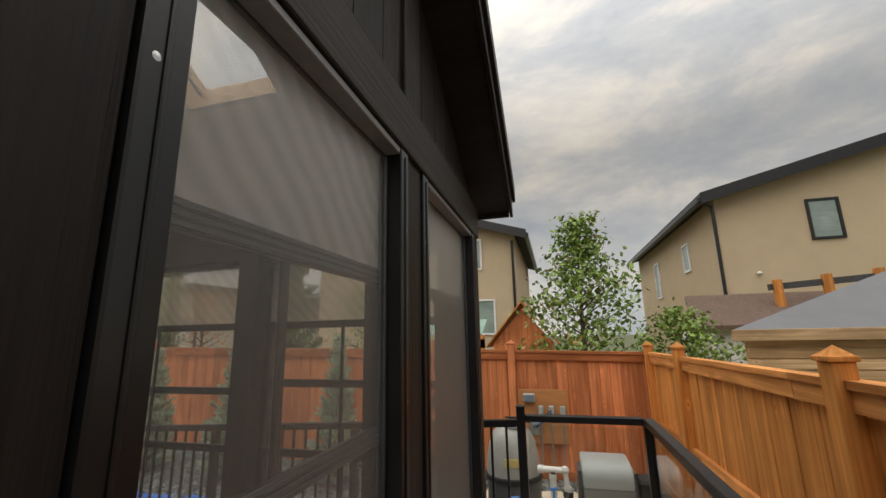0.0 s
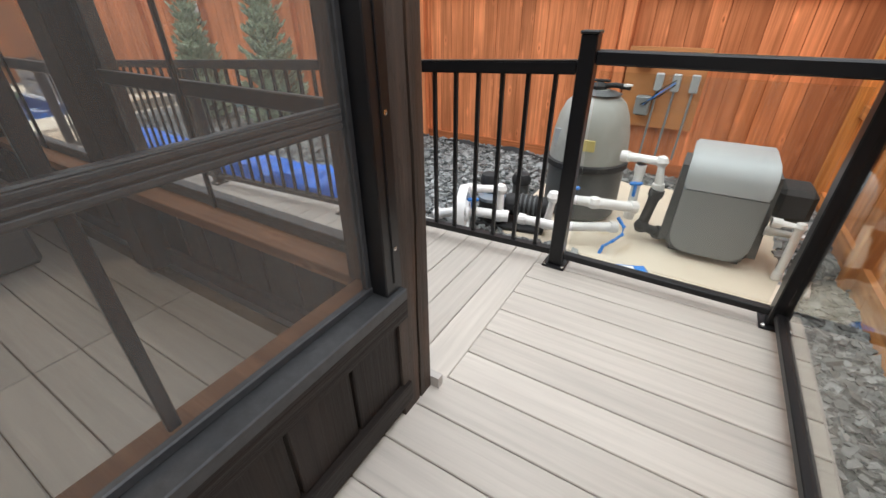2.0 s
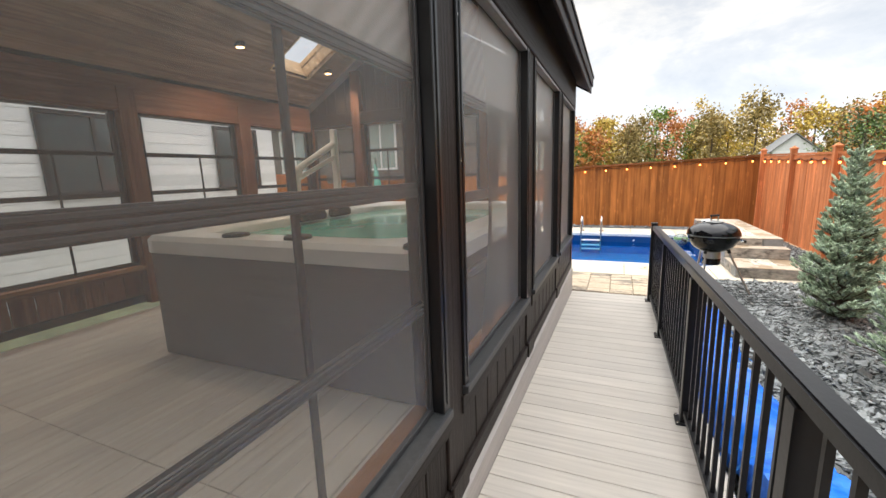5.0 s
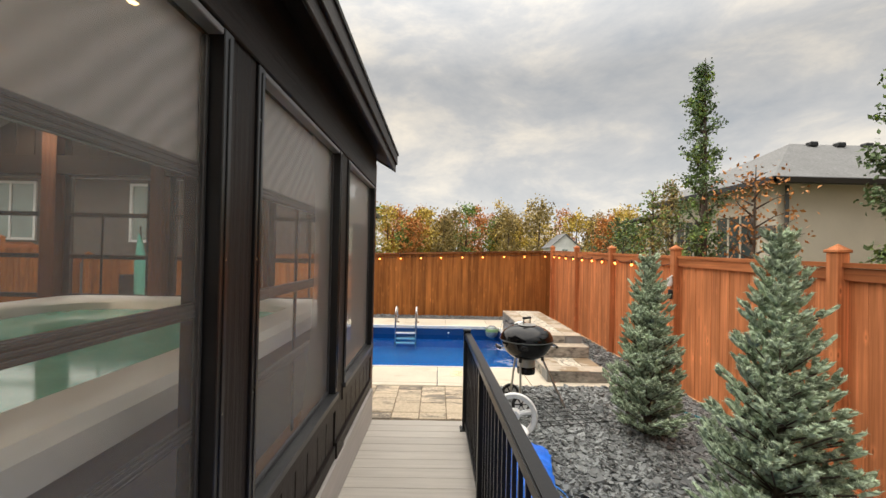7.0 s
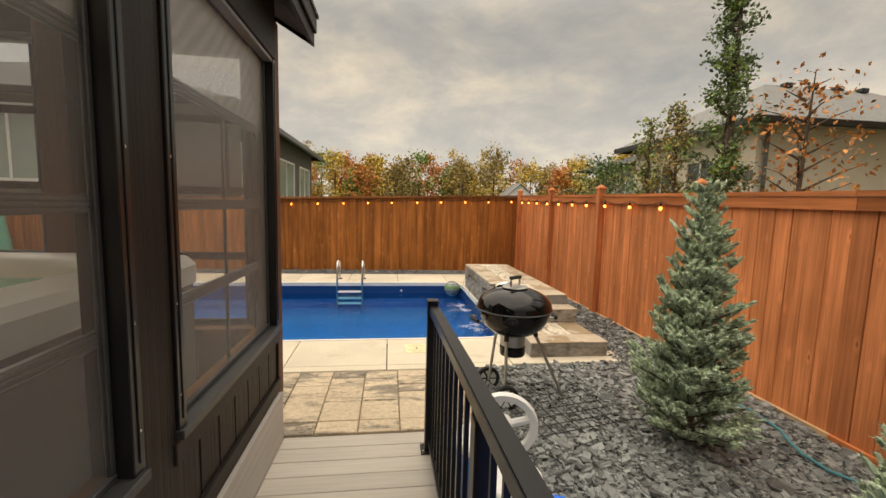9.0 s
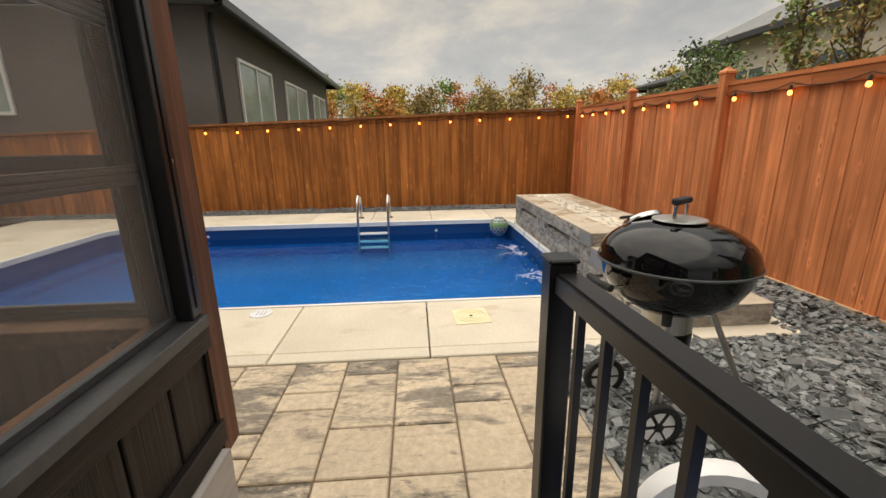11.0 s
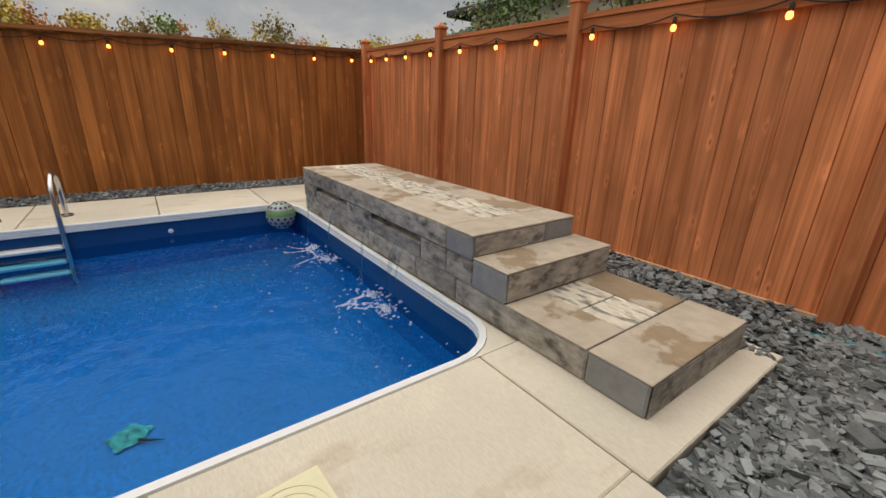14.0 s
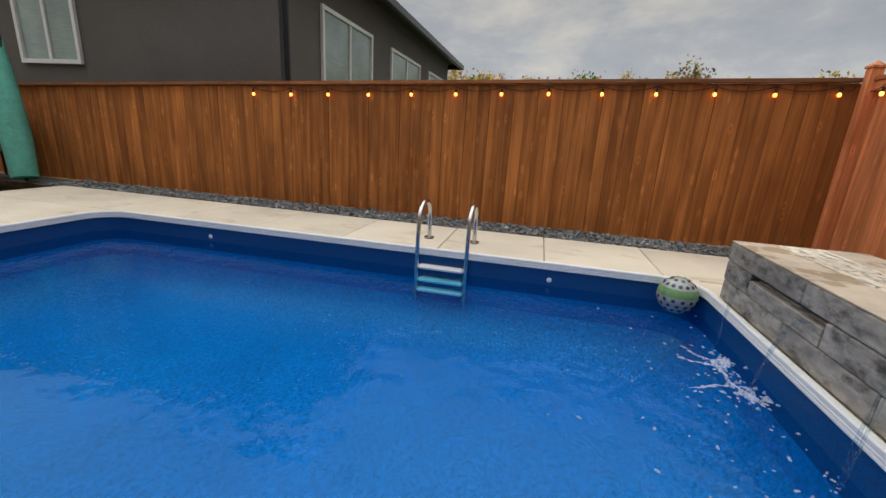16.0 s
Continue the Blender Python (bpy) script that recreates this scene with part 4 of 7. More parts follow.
# header beams
for face, s in ((NY, 1), (SY, -1)):
    gp("header_beam", WX + 0.11, face - s * 0.13, HEADN + 0.003, EX - 0.11, face + s * 0.012, EAVE + 0.12, DARKX if s > 0 else INSIDE)
for face, s in ((EX, 1), (WX, -1)):
    gp("header_beam", face - s * 0.13, SY + 0.15, HEADE + 0.003, face + s * 0.014, NY - 0.012, HEADE + 0.19, DARKY)
    # gable boards above the header
    y = SY + 0.05
    while y < NY - 0.05:
        yb = min(y + 0.19, NY)
        top = [EAVE - 0.02 + PITCHR * ((NY + 0.06) - max(RIDGE_Y, v) if v > RIDGE_Y else v - (SY - 0.06)) for v in (y, yb)]
        part("gable_board", solid_poly([(face - s * 0.02 - GX, y + 0.003 - GY, HEADE + 0.194), (face - s * 0.02 - GX, yb - 0.003 - GY, HEADE + 0.194), (face - s * 0.02 - GX, yb - 0.003 - GY, max(HEADE + 0.2, top[1])), (face - s * 0.02 - GX, y + 0.003 - GY, max(HEADE + 0.2, top[0]))], (-s * 0.03, 0, 0)), DARKZ, gaz)
        y = yb
# roof
RX0, RX1, OV = WX - 0.24, EX + 0.19, 0.15
for s, fy in ((1, NY), (-1, SY)):
    ye = fy + s * OV
    ze, zr = EAVE, EAVE + PITCHR * abs(ye - RIDGE_Y)
    hx0, hx1, hy0, hy1 = (-1.76, -1.14, 1.36, 2.06) if s > 0 else (-5.44, -4.76, -0.92, -0.30)

    def plate(name, off, th, xa, xb, edge, mt, label, lean=0.0):
        """A roof layer with a rectangular skylight opening."""
        bm = bmesh.new()
        lo, hi = sorted((hy0 + s * lean, hy1 + s * lean), key=lambda v: -s * v)
        for x0_, x1_, ya, yb in ((xa, hx0, edge, RIDGE_Y), (hx1, xb, edge, RIDGE_Y), (hx0, hx1, edge, lo), (hx0, hx1, hi, RIDGE_Y)):
            za, zb = (ze + PITCHR * abs(ye - v) * (1 if (ye - v) * s > 0 else -1) + off for v in (ya, yb))
            solid_poly([(x0_ - GX, ya - GY, za), (x1_ - GX, ya - GY, za), (x1_ - GX, yb - GY, zb), (x0_ - GX, yb - GY, zb)], (0, 0, th), bm)
        part(name, bm, mt, gaz, label)
    plate("soffit", 0.012, 0.02, RX0, RX1, ye, DARKX, "dark boarded roof underside")
    plate("ceiling", -0.006, 0.012, WX + 0.14, EX - 0.14, fy - s * 0.135, CEILB, "reddish-brown boarded gazebo ceiling")
    plate("roof_slope", 0.19, 0.025, RX0 - 0.03, RX1 + 0.03, ye + s * 0.05, SHINGLED, "dark shingled roof slope", 0.10)
    sk = thing("skylight", ((hx0 + hx1) / 2, (hy0 + hy1) / 2, ze + PITCHR * abs(ye - (hy0 + hy1) / 2)), label="small skylight with a pale pine shaft in the gazebo roof", category="skylight", kind="structure")
    wx_, wy_ = (hx1 - hx0) / 2, (hy1 - hy0) / 2
    dz_ = PITCHR * wy_
    cor = [(-wx_, -wy_, s * dz_), (wx_, -wy_, s * dz_), (wx_, wy_, -s * dz_), (-wx_, wy_, -s * dz_)]
    for k in range(4):
        (xa, ya, za), (xb, yb, zb) = cor[k], cor[(k + 1) % 4]
        out_ = (0.0, -0.02, 0) if k == 0 else (0.02, 0, 0) if k == 1 else (0, 0.02, 0) if k == 2 else (-0.02, 0, 0)
        part("shaft", solid_poly([(xa, ya, za - 0.02), (xb, yb, zb - 0.02), (xb, yb + s * 0.105, zb + 0.225), (xa, ya + s * 0.105, za + 0.225)], out_), PALE, sk)
    gp("fascia", RX0, ye, ze - 0.02, RX1, ye + s * 0.02, ze + 0.13, DARKX)
    gp("fascia", RX0 - 0.004, ye + s * 0.021, ze + 0.06, RX1 + 0.004, ye + s * 0.04, ze + 0.165, DARKX)
    for xo, d in ((RX1, 1), (RX0, -1)):
        for off, lo, hi in ((0.0, -0.02, 0.15), (0.021, 0.08, 0.19)):
            xx = xo + d * (off + 0.004)
            part("rake_board", solid_poly([(xx - GX, ye + s * 0.02 - GY, ze + lo), (xx - GX, ye + s * 0.02 - GY, ze + hi), (xx - GX, RIDGE_Y - GY, zr + hi), (xx - GX, RIDGE_Y - GY, zr + lo)], (d * 0.019, 0, 0)), DARKY, gaz)
# floor inside
flo = thing("gazebo_floor", (-3.2, 0.6, 0), label="grey composite board floor under the gazebo", category="floor", kind="structure")
for xa, xb in ((WX + 0.1, -4.9), (-4.9, -1.465), (-1.465, EX - 0.1)):
    me_f = board_mesh(xb - xa - 0.004, PITCH - GAP, 0.025, DECKX)
    y = NY - 0.10 - PITCH / 2
    while y > SY + 0.1:
        part("board", me_f, None, flo, m=pose((xa + xb) / 2 + 3.2, y - 0.6, -0.004))
        y -= PITCH
# Dark block put in for the shade under the floor boards.
part("framing", B(WX + 0.05 + 3.2, SY + 0.05 - 0.6, -0.5, EX - 0.06 + 3.2, NY - 0.02 - 0.6, -0.05), JOINT, flo, "dark block for the shaded framing below the floor")
# skylight shaft and pot lights in the roof
for lx, ly in ((-0.85, 1.7), (-2.6, 1.7), (-4.13, -0.73), (-5.67, -0.71), (-1.8, -0.4), (-5.55, 0.62)):
    zz = EAVE + 0.012 + PITCHR * (NY + OV - RIDGE_Y - abs(ly - RIDGE_Y))
    lt = thing("recessed_light", (lx, ly, zz - 0.05), label="small warm recessed light in the gazebo roof", category="light", group="gazebo roof lights")
    part("lens", lathe([(0.045, 0), (0.045, 0.01), (0.0, 0.012)], 16), POTLIGHT, lt)
    part("trim_ring", lathe([(0.046, -0.002), (0.06, 0.0), (0.06, 0.06), (0.046, 0.06)], 16, caps=False), FRAME, lt)
for lx, ly in ((-2.6, 1.7), (-4.13, -0.73), (-5.67, -0.71)):
    pl = new("gazebo_lamp", bpy.data.lights.new("gazebo_lamp", "SPOT"))
    pl.data.energy, pl.data.color, pl.data.shadow_soft_size, pl.data.spot_size, pl.data.spot_blend = 30.0, (1.0, 0.80, 0.58), 0.05, 2.5, 0.6
    pl.location = (lx, ly, EAVE + PITCHR * (NY + OV - RIDGE_Y - abs(ly - RIDGE_Y)) - 0.12)


# ---- paving ----
pav = thing("paver_patio", (-6.5, 2.6, -0.255), label="tan and charcoal mottled concrete pavers in a running pattern", category="paving", kind="structure")
part("sand_bed", B(-0.50, -4.4, -0.09, 0.52, 1.53, -0.012), JOINT, pav, "dark jointing sand")
prand = random.Random(11)
M = 0.1425
ROWS = ((1, 4, 2), (2, 1, 3, 1), (4, 2, 1), (1, 3, 2, 1), (2, 1, 3, 1), (4, 1, 2), (1, 3, 2, 1))  # stone lengths, column by column
pmesh = {}
for c in range(21):
    yc = 4.13 - 0.284 * c
    x = -6.998
    for k in ROWS[c % len(ROWS)]:
        xe = min(x + k * M, -5.985)
        if -5.985 - xe < 0.08:
            xe = -5.985
        ln = round(xe - x, 3)
        if ln not in pmesh:
            pmesh[ln] = mesh_of(B(-ln / 2 + 0.004, -0.138, -0.06, ln / 2 - 0.004, 0.138, 0, 0.005), "paver")
            pmesh[ln].materials.append(PAVER)
        part("paver", pmesh[ln], None, pav, m=pose((x + xe) / 2 + 6.5, yc - 0.142 - 2.6, prand.uniform(-0.0015, 0.0015), prand.uniform(-0.2, 0.2), prand.uniform(-0.2, 0.2), 0))
        x = xe
part("edge_curb", B(-0.50, 1.534, -0.09, 0.52, 1.56, -0.01, 0.004), ROCK, pav)

# ---- stone platform with two water weirs ----
plat = thing("stone_platform", (-9.5, 5.3, CZ), label="grey and tan stone slab platform with steps and two water weirs", category="platform")
SX, SY2 = -9.5, 5.3


def sb(x0, y0, z0, x1, y1, z1, mt=ROCK, name="slab", bev=0.008):
    part(name, B(x0 + 0.003 - SX, y0 - SY2, z0 - CZ + 0.001, x1 - 0.003 - SX, y1 - SY2, z1 - CZ, bev), mt, plat)


Y0, Y1 = 4.91, 5.72
H1, H2, H3 = -0.104, 0.04, 0.18
for xa, xb in ((-10.87, -10.1), (-10.1, -9.42), (-9.42, -8.75), (-8.75, -8.33), (-8.33, -7.47)):
    sb(xa, Y0 + 0.004, CZ, xb, Y1, H1 - 0.003)
sb(-7.47, Y0, CZ, -7.21, Y1 + 0.02, H1 - 0.002, BLOCK)
for xa, xb in ((-10.87, -10.53), (-10.53, -9.80), (-9.80, -9.36), (-9.36, -8.69), (-8.69, -8.42), (-8.42, -8.19)):
    weir = xa in (-10.53, -9.36)
    sb(xa, Y0 + (0.05 if weir else 0.0), H1, xb, Y1, H2 - (0.035 if weir else 0.003))
    if weir:
        sb(xa + 0.003, Y0 + 0.002, H1, xb - 0.003, Y0 + 0.05, H2 - 0.045, ROCK, "weir_lip", 0.004)
sb(-8.19, Y0 - 0.002, H1, -7.935, Y1 + 0.02, H2 + 0.012, BLOCK)
for xa, xb in ((-10.87, -10.0), (-10.0, -9.2), (-9.2, -8.42)):
    sb(xa, Y0 - 0.004, H2, xb, Y1, H3 - 0.012)
sb(-8.42, Y0 - 0.006, H2, -8.19, Y0 + 0.55, H3 - 0.012, BLOCK)
sb(-8.42, Y0 + 0.55, H2, -8.19, Y1, H3 - 0.012, BLOCK)
# tan top faces
for xa, xb in ((-10.87, -10.0), (-10.0, -9.2), (-9.2, -8.42)):
    sb(xa, Y0 - 0.0045, H3 - 0.012, xb, Y0 + 0.27, H3, SLAB, "top_slab", 0.003)
    sb(xa + 0.002, Y1 - 0.25, H3 - 0.012, xb - 0.002, Y1 - 0.002, H3, SLAB, "top_slab", 0.005)
    w3 = (xb - xa) / 3
    for k in range(3):
        sb(xa + k * w3 + 0.002, Y0 + 0.274, H3 - 0.012, xa + (k + 1) * w3 - 0.002, Y1 - 0.254, H3 - 0.001, CREAM, "inlay_stone", 0.004)
sb(-8.42, Y0 - 0.0065, H3 - 0.012, -8.1845, Y0 + 0.548, H3, SLAB, "top_slab", 0.003)
sb(-8.42, Y0 + 0.552, H3 - 0.012, -8.1885, Y1, H3, SLAB, "top_slab", 0.003)
sb(-8.187, Y0 - 0.0025, H2 + 0.012, -7.927, Y1 + 0.020, H2 + 0.022, SLAB, "step_tread", 0.003)
for ya, yb in ((Y0, Y0 + 0.27), (Y1 - 0.25, Y1)):
    sb(-7.932, ya + 0.001, H1 - 0.003, -7.473, yb - 0.001, H1 + 0.007, SLAB, "step_tread", 0.003)
for k in range(2):
    sb(-7.932 + 0.229 * k, Y0 + 0.274, H1 - 0.003, -7.474 - 0.229 * (1 - k), Y1 - 0.254, H1 + 0.006, CREAM, "inlay_stone", 0.004)
sb(-7.470, Y0 - 0.0005, H1 - 0.002, -7.203, Y1 + 0.020, H1 + 0.008, SLAB, "step_tread", 0.003)

for xf, ya, yb, za, zb in ((-7.207, Y0, Y1 + 0.02, CZ + 0.002, H1 - 0.004), (-7.932, Y0, Y1 + 0.02, H1 + 0.012, H2 + 0.010), (-8.187, Y0, Y0 + 0.545, H2 + 0.025, H3 - 0.014)):
    part("split_face", B(xf - SX, ya + 0.01 - SY2, za - CZ, xf + 0.004 - SX, yb - 0.01 - SY2, zb - CZ, 0.001), ROCK, plat, "rough split stone end face")

for k, (xa, xb) in enumerate(((-10.50, -9.84), (-9.33, -8.72))):
    fall = thing("waterfall", ((xa + xb) / 2, Y0, WATER_Z), label="thin streams of water falling from a stone weir", category="waterfall", group="weir streams")
    fr = random.Random(3 + k)
    for u in (-0.5, -0.46, 0.47, 0.5) if k == 0 else (-0.5, -0.45, 0.30, 0.36, 0.5):
        px = u * (xb - xa)
        pts = [(px * (1 - 0.25 * s), -0.02 - 0.13 * s ** 0.6, 0.46 - 0.46 * s * s) for s in [i / 8 for i in range(9)]]
        st = part("stream", tube(pts, 0.006, 6, radii=[0.004 + 0.004 * fr.random() for _ in pts]), STREAM, fall, smooth=True)
        st.visible_shadow = False
    verts, faces = [], []

    def blob(cx, cy, rx_, ry_, turn, high):
        b0, n = len(verts), 8
        for q in range(n):
            an = 6.283 * q / n
            ex, ey = rx_ * fr.uniform(0.65, 1.2) * math.cos(an), ry_ * fr.uniform(0.65, 1.2) * math.sin(an)
            verts.append((cx + ex * math.cos(turn) - ey * math.sin(turn), cy + ex * math.sin(turn) + ey * math.cos(turn), 0.002))
        verts.append((cx, cy, 0.002 + high))
        faces.extend((b0 + q, b0 + (q + 1) % n, b0 + n) for q in range(n))
    for hx in ((-0.05, 0.30) if k == 0 else (-0.02, 0.22)):
        for i in range(60):
            a, r = fr.uniform(0, 6.28), abs(fr.gauss(0, 0.065))
            cy = -0.17 + r * math.sin(a)
            if cy < -0.03:
                blob(hx + 1.3 * r * math.cos(a), cy, fr.uniform(0.008, 0.022), fr.uniform(0.006, 0.014), fr.uniform(0, 3.1), fr.uniform(0.003, 0.02))
    for arm in range(4):
        a, cx, cy = fr.uniform(3.3, 6.1), fr.uniform(-0.1, 0.3), -0.20
        for i in range(fr.randint(8, 18)):
            a += fr.gauss(0, 0.16)
            cx, cy = cx + 0.020 * math.cos(a), min(-0.06, cy + 0.016 * math.sin(a))
            blob(cx + fr.gauss(0, 0.008), cy + fr.gauss(0, 0.006), fr.uniform(0.012, 0.030), fr.uniform(0.003, 0.013), a, 0.003)
    for i in range(80):
        a, r = fr.uniform(3.0, 6.4), abs(fr.gauss(0, 0.55))
        cy = -0.14 + 0.9 * r * math.sin(a)
        if cy < -0.04:
            d_ = fr.uniform(0.003, 0.009)
            blob(0.1 + r * math.cos(a), cy, d_ * fr.uniform(1, 2.2), d_, fr.uniform(0, 3.1), d_ * 0.5)
    soup(verts, faces, "foam", FOAM, fall, "white froth where the streams land", kind="stuff")

# ---- pool things ----


def pool_ladder(x, y):
    g = thing("pool_ladder", (x, y, CZ), label="stainless pool ladder with white plastic treads", category="ladder")
    for s in (-0.235, 0.235):
        arc = [(-0.30, s, 0.0), (-0.30, s, 0.22)]
        for k in range(9):
            a = radians(180 - 180 * k / 8)
            arc.append((-0.10 + 0.20 * math.cos(a), s, 0.24 + 0.17 * math.sin(a)))
        # Bends below the water put its wavering refraction into the rail's shape.
        arc += [(0.115, s, 0.05), (0.12, s, -0.20), (0.125, s, -0.30), (0.11, s, -0.37), (0.14, s, -0.44), (0.12, s, -0.52)]
        r = part("handrail", tube(arc, 0.0215, 12), STEEL, g, smooth=True)
        part("flange", lathe([(0.0, 0.0), (0.055, 0.0), (0.052, 0.015), (0.03, 0.022), (0.0, 0.022)], 18, (-0.30, s, 0.0)), STEEL, r, smooth=True)
    for zz in (-0.175, -0.30, -0.40):
        t = part("tread", B(0.06, -0.215, zz - 0.018, 0.16, 0.215, zz + 0.018, 0.012), WHITE, g)
        for q in range(4):
            part("tread_rib", B(0.072 + 0.022 * q, -0.19, zz + 0.018, 0.08 + 0.022 * q, 0.19, zz + 0.022), WHITE, t)
    return g


pool_ladder(PX0 - 0.10, 2.735)

ball = thing("beach_ball", (-11.02, 4.69, -0.325), label="clear beach ball with green bands and dark dots", category="ball")
part("shell", lathe([(0.146 * math.sin(radians(a)), 0.146 * math.cos(radians(a))) for a in range(0, 181, 12)], 28), mat("ball_skin", (0.34, 0.46, 0.36), 0.15, 0, 0.45, 9, bump=0.02, spec=0.6, hue=(0.5, 0.5, 0.42)), ball, smooth=True)
part("band", lathe([(0.1475 * math.sin(radians(a)), 0.1475 * math.cos(radians(a))) for a in range(60, 86, 5)], 28), mat("ball_green", (0.16, 0.28, 0.12), 0.2, 0, 0.2, 20), ball, "green band", True)
for rw, el in enumerate((25, 48, 95, 112, 130)):
    nd = 8 + 6 * (rw > 0)
    for k in range(nd):
        a = 6.283 * (k + 0.5 * (rw % 2)) / nd
        e = radians(el)
        c = Vector((math.sin(e) * math.cos(a), math.sin(e) * math.sin(a), math.cos(e)))
        m = Matrix.Translation(c * 0.1463) @ c.to_track_quat("Z", "Y").to_matrix().to_4x4()
        part("dot", lathe([(0.016, 0), (0.012, 0.003), (0, 0.003)], 8), mat("ball_dot", (0.10, 0.03, 0.16), 0.2, 0, 0.2, 20), ball, m=m)

toy = thing("floating_toy", (-9.27, 3.28, FLOOR_Z + 0.016), rz=35, label="small green turtle-shaped pool toy lying on the blue liner", category="toy")
part("shell", lathe([(0.0, 0.035), (0.05, 0.03), (0.10, 0.012), (0.12, 0.0), (0.10, -0.012), (0.0, -0.014)], 14), mat("toy_green", (0.10, 0.42, 0.34), 0.5, 0, 0.5, 14, hue=(0.04, 0.14, 0.12)), toy, smooth=True)
part("tail", tube([(0.1, 0, 0), (0.18, 0.02, 0.01), (0.27, 0.07, 0.005)], 0.01, 6, radii=[0.016, 0.01, 0.003]), RUBBER, toy)
for ax, ay in ((0.05, 0.11), (0.05, -0.11), (-0.08, 0.08), (-0.08, -0.08)):
    part("flipper", lathe([(0.0, 0.008), (0.035, 0.0), (0.0, -0.008)], 10, (ax, ay, 0)), MATS["toy_green"], toy)

toy.scale = (0.78, 0.78, 0.78)

lid = thing("skimmer_lid", (-7.535, 3.775, CZ), rz=4, label="square cream plastic skimmer cover set in the concrete", category="cover")
part("frame", B(-0.128, -0.125, 0, 0.128, 0.125, 0.005, 0.002), CREAMP, lid)
bm = bmesh.new()
for rr in (0.11, 0.085, 0.06, 0.035):
    lathe([(rr, 0.005), (rr, 0.0075), (rr - 0.006, 0.0075), (rr - 0.006, 0.005)], 32, bm=bm, caps=False)
part("round_lid", bm, CREAMP, lid)
part("finger_hole", lathe([(0.012, 0.005), (0.01, 0.0085), (0, 0.0085)], 12), RUBBER, lid)
dr = thing("deck_drain", (-7.735, 2.245, CZ), label="round white cover in the concrete", category="cover")
part("rim", lathe([(0.082, 0), (0.08, 0.006), (0.068, 0.006), (0.066, 0.002)], 28, caps=False), WHITE, dr, smooth=True)
part("plate", lathe([(0.066, 0.003), (0.0, 0.004)], 28), WHITE, dr)
for k in range(3):
    part("mark", B(-0.035, -0.026 + k * 0.026, 0.004, 0.035, -0.020 + k * 0.026, 0.0055), GREYL, dr)

# ---- kettle grill ----


def kettle_grill(x, y, z):
    g = thing("kettle_grill", (x, y, z), label="glossy black kettle charcoal grill on steel legs with wheels", category="grill")
    rim = 0.77
    part("bowl", lathe([(0.0, rim - 0.222), (0.09, rim - 0.215), (0.17, rim - 0.185), (0.235, rim - 0.13), (0.272, rim - 0.06), (0.283, rim), (0.288, rim + 0.004), (0.278, rim + 0.004)], 48), ENAMEL, g, smooth=True)
    lidp = part("lid", lathe([(0.289, rim - 0.004), (0.293, rim + 0.003), (0.289, rim + 0.010)] + [(0.288 * math.cos(radians(a)) ** 0.92, rim + 0.012 + 0.150 * math.sin(radians(a))) for a in range(6, 90, 6)] + [(0.0, rim + 0.162)], 64), ENAMEL, g, smooth=True)
    # Grey ring paints the reflection line that runs along the lid edge.
    part("lid_edge", lathe([(0.2925, rim - 0.004), (0.2955, rim - 0.001), (0.2955, rim + 0.004), (0.2925, rim + 0.007)], 48, caps=False), GREYD, lidp, "thin dark grey ring for the reflection line on the lid edge", True)
    part("heat_shield", lathe([(0.0, rim + 0.174), (0.07, rim + 0.172), (0.098, rim + 0.167), (0.10, rim + 0.163), (0.08, rim + 0.158)], 36), BRUSHED, lidp, "round brushed steel handle shield", True)
    hd = part("lid_handle", tube([(-0.05, 0, rim + 0.168), (-0.052, 0, rim + 0.222), (-0.03, 0, rim + 0.238), (0.03, 0, rim + 0.238), (0.052, 0, rim + 0.222), (0.05, 0, rim + 0.168)], 0.008, 8), STEEL, lidp, smooth=True, m=pose(0, 0, 0, 0, 0, 124))
    part("grip", B(-0.058, -0.017, rim + 0.226, 0.058, 0.017, rim + 0.250, 0.005), RUBBER, hd)
    an = radians(195)
    c = Vector((0.19 * math.cos(an), 0.19 * math.sin(an), rim + 0.131))
    nv = Vector((math.cos(an), math.sin(an), 1.5))
    m = Matrix.Translation(c) @ nv.to_track_quat("Z", "Y").to_matrix().to_4x4()
    vent = part("vent_damper", lathe([(0.0, 0.014), (0.04, 0.014), (0.078, 0.008), (0.084, 0.0), (0.084, -0.012)], 24), STEEL, lidp, m=m, smooth=True)
    part("vent_tab", B(0.03, -0.008, 0.012, 0.11, 0.008, 0.022, 0.003), RUBBER, vent)
    for k in range(3):
        part("vent_slot", B(-0.045 + 0.03 * k, -0.035, 0.0135, -0.033 + 0.03 * k, 0.035, 0.018), RUBBER, vent)
    for sgn in (-1, 1):
        a0 = radians(-84 + (0 if sgn < 0 else 180))
        d, t = Vector((math.cos(a0), math.sin(a0), 0)), Vector((-math.sin(a0), math.cos(a0), 0))
        z3 = Vector((0, 0, rim - 0.075))
        h = part("side_handle", tube([d * 0.27 + t * 0.07 + z3, d * 0.325 + t * 0.07 + z3, d * 0.325 - t * 0.07 + z3, d * 0.27 - t * 0.07 + z3], 0.008, 8), STEEL, g)
        part("grip", tube([d * 0.322 + t * 0.078 + z3, d * 0.335 + z3, d * 0.322 - t * 0.078 + z3], 0.015, 10), RUBBER, h, smooth=True)
    part("ash_catcher", lathe([(0.0, rim - 0.375), (0.095, rim - 0.375), (0.10, rim - 0.365), (0.10, rim - 0.30), (0.098, rim - 0.295)], 32), ENAMEL, g, smooth=True)
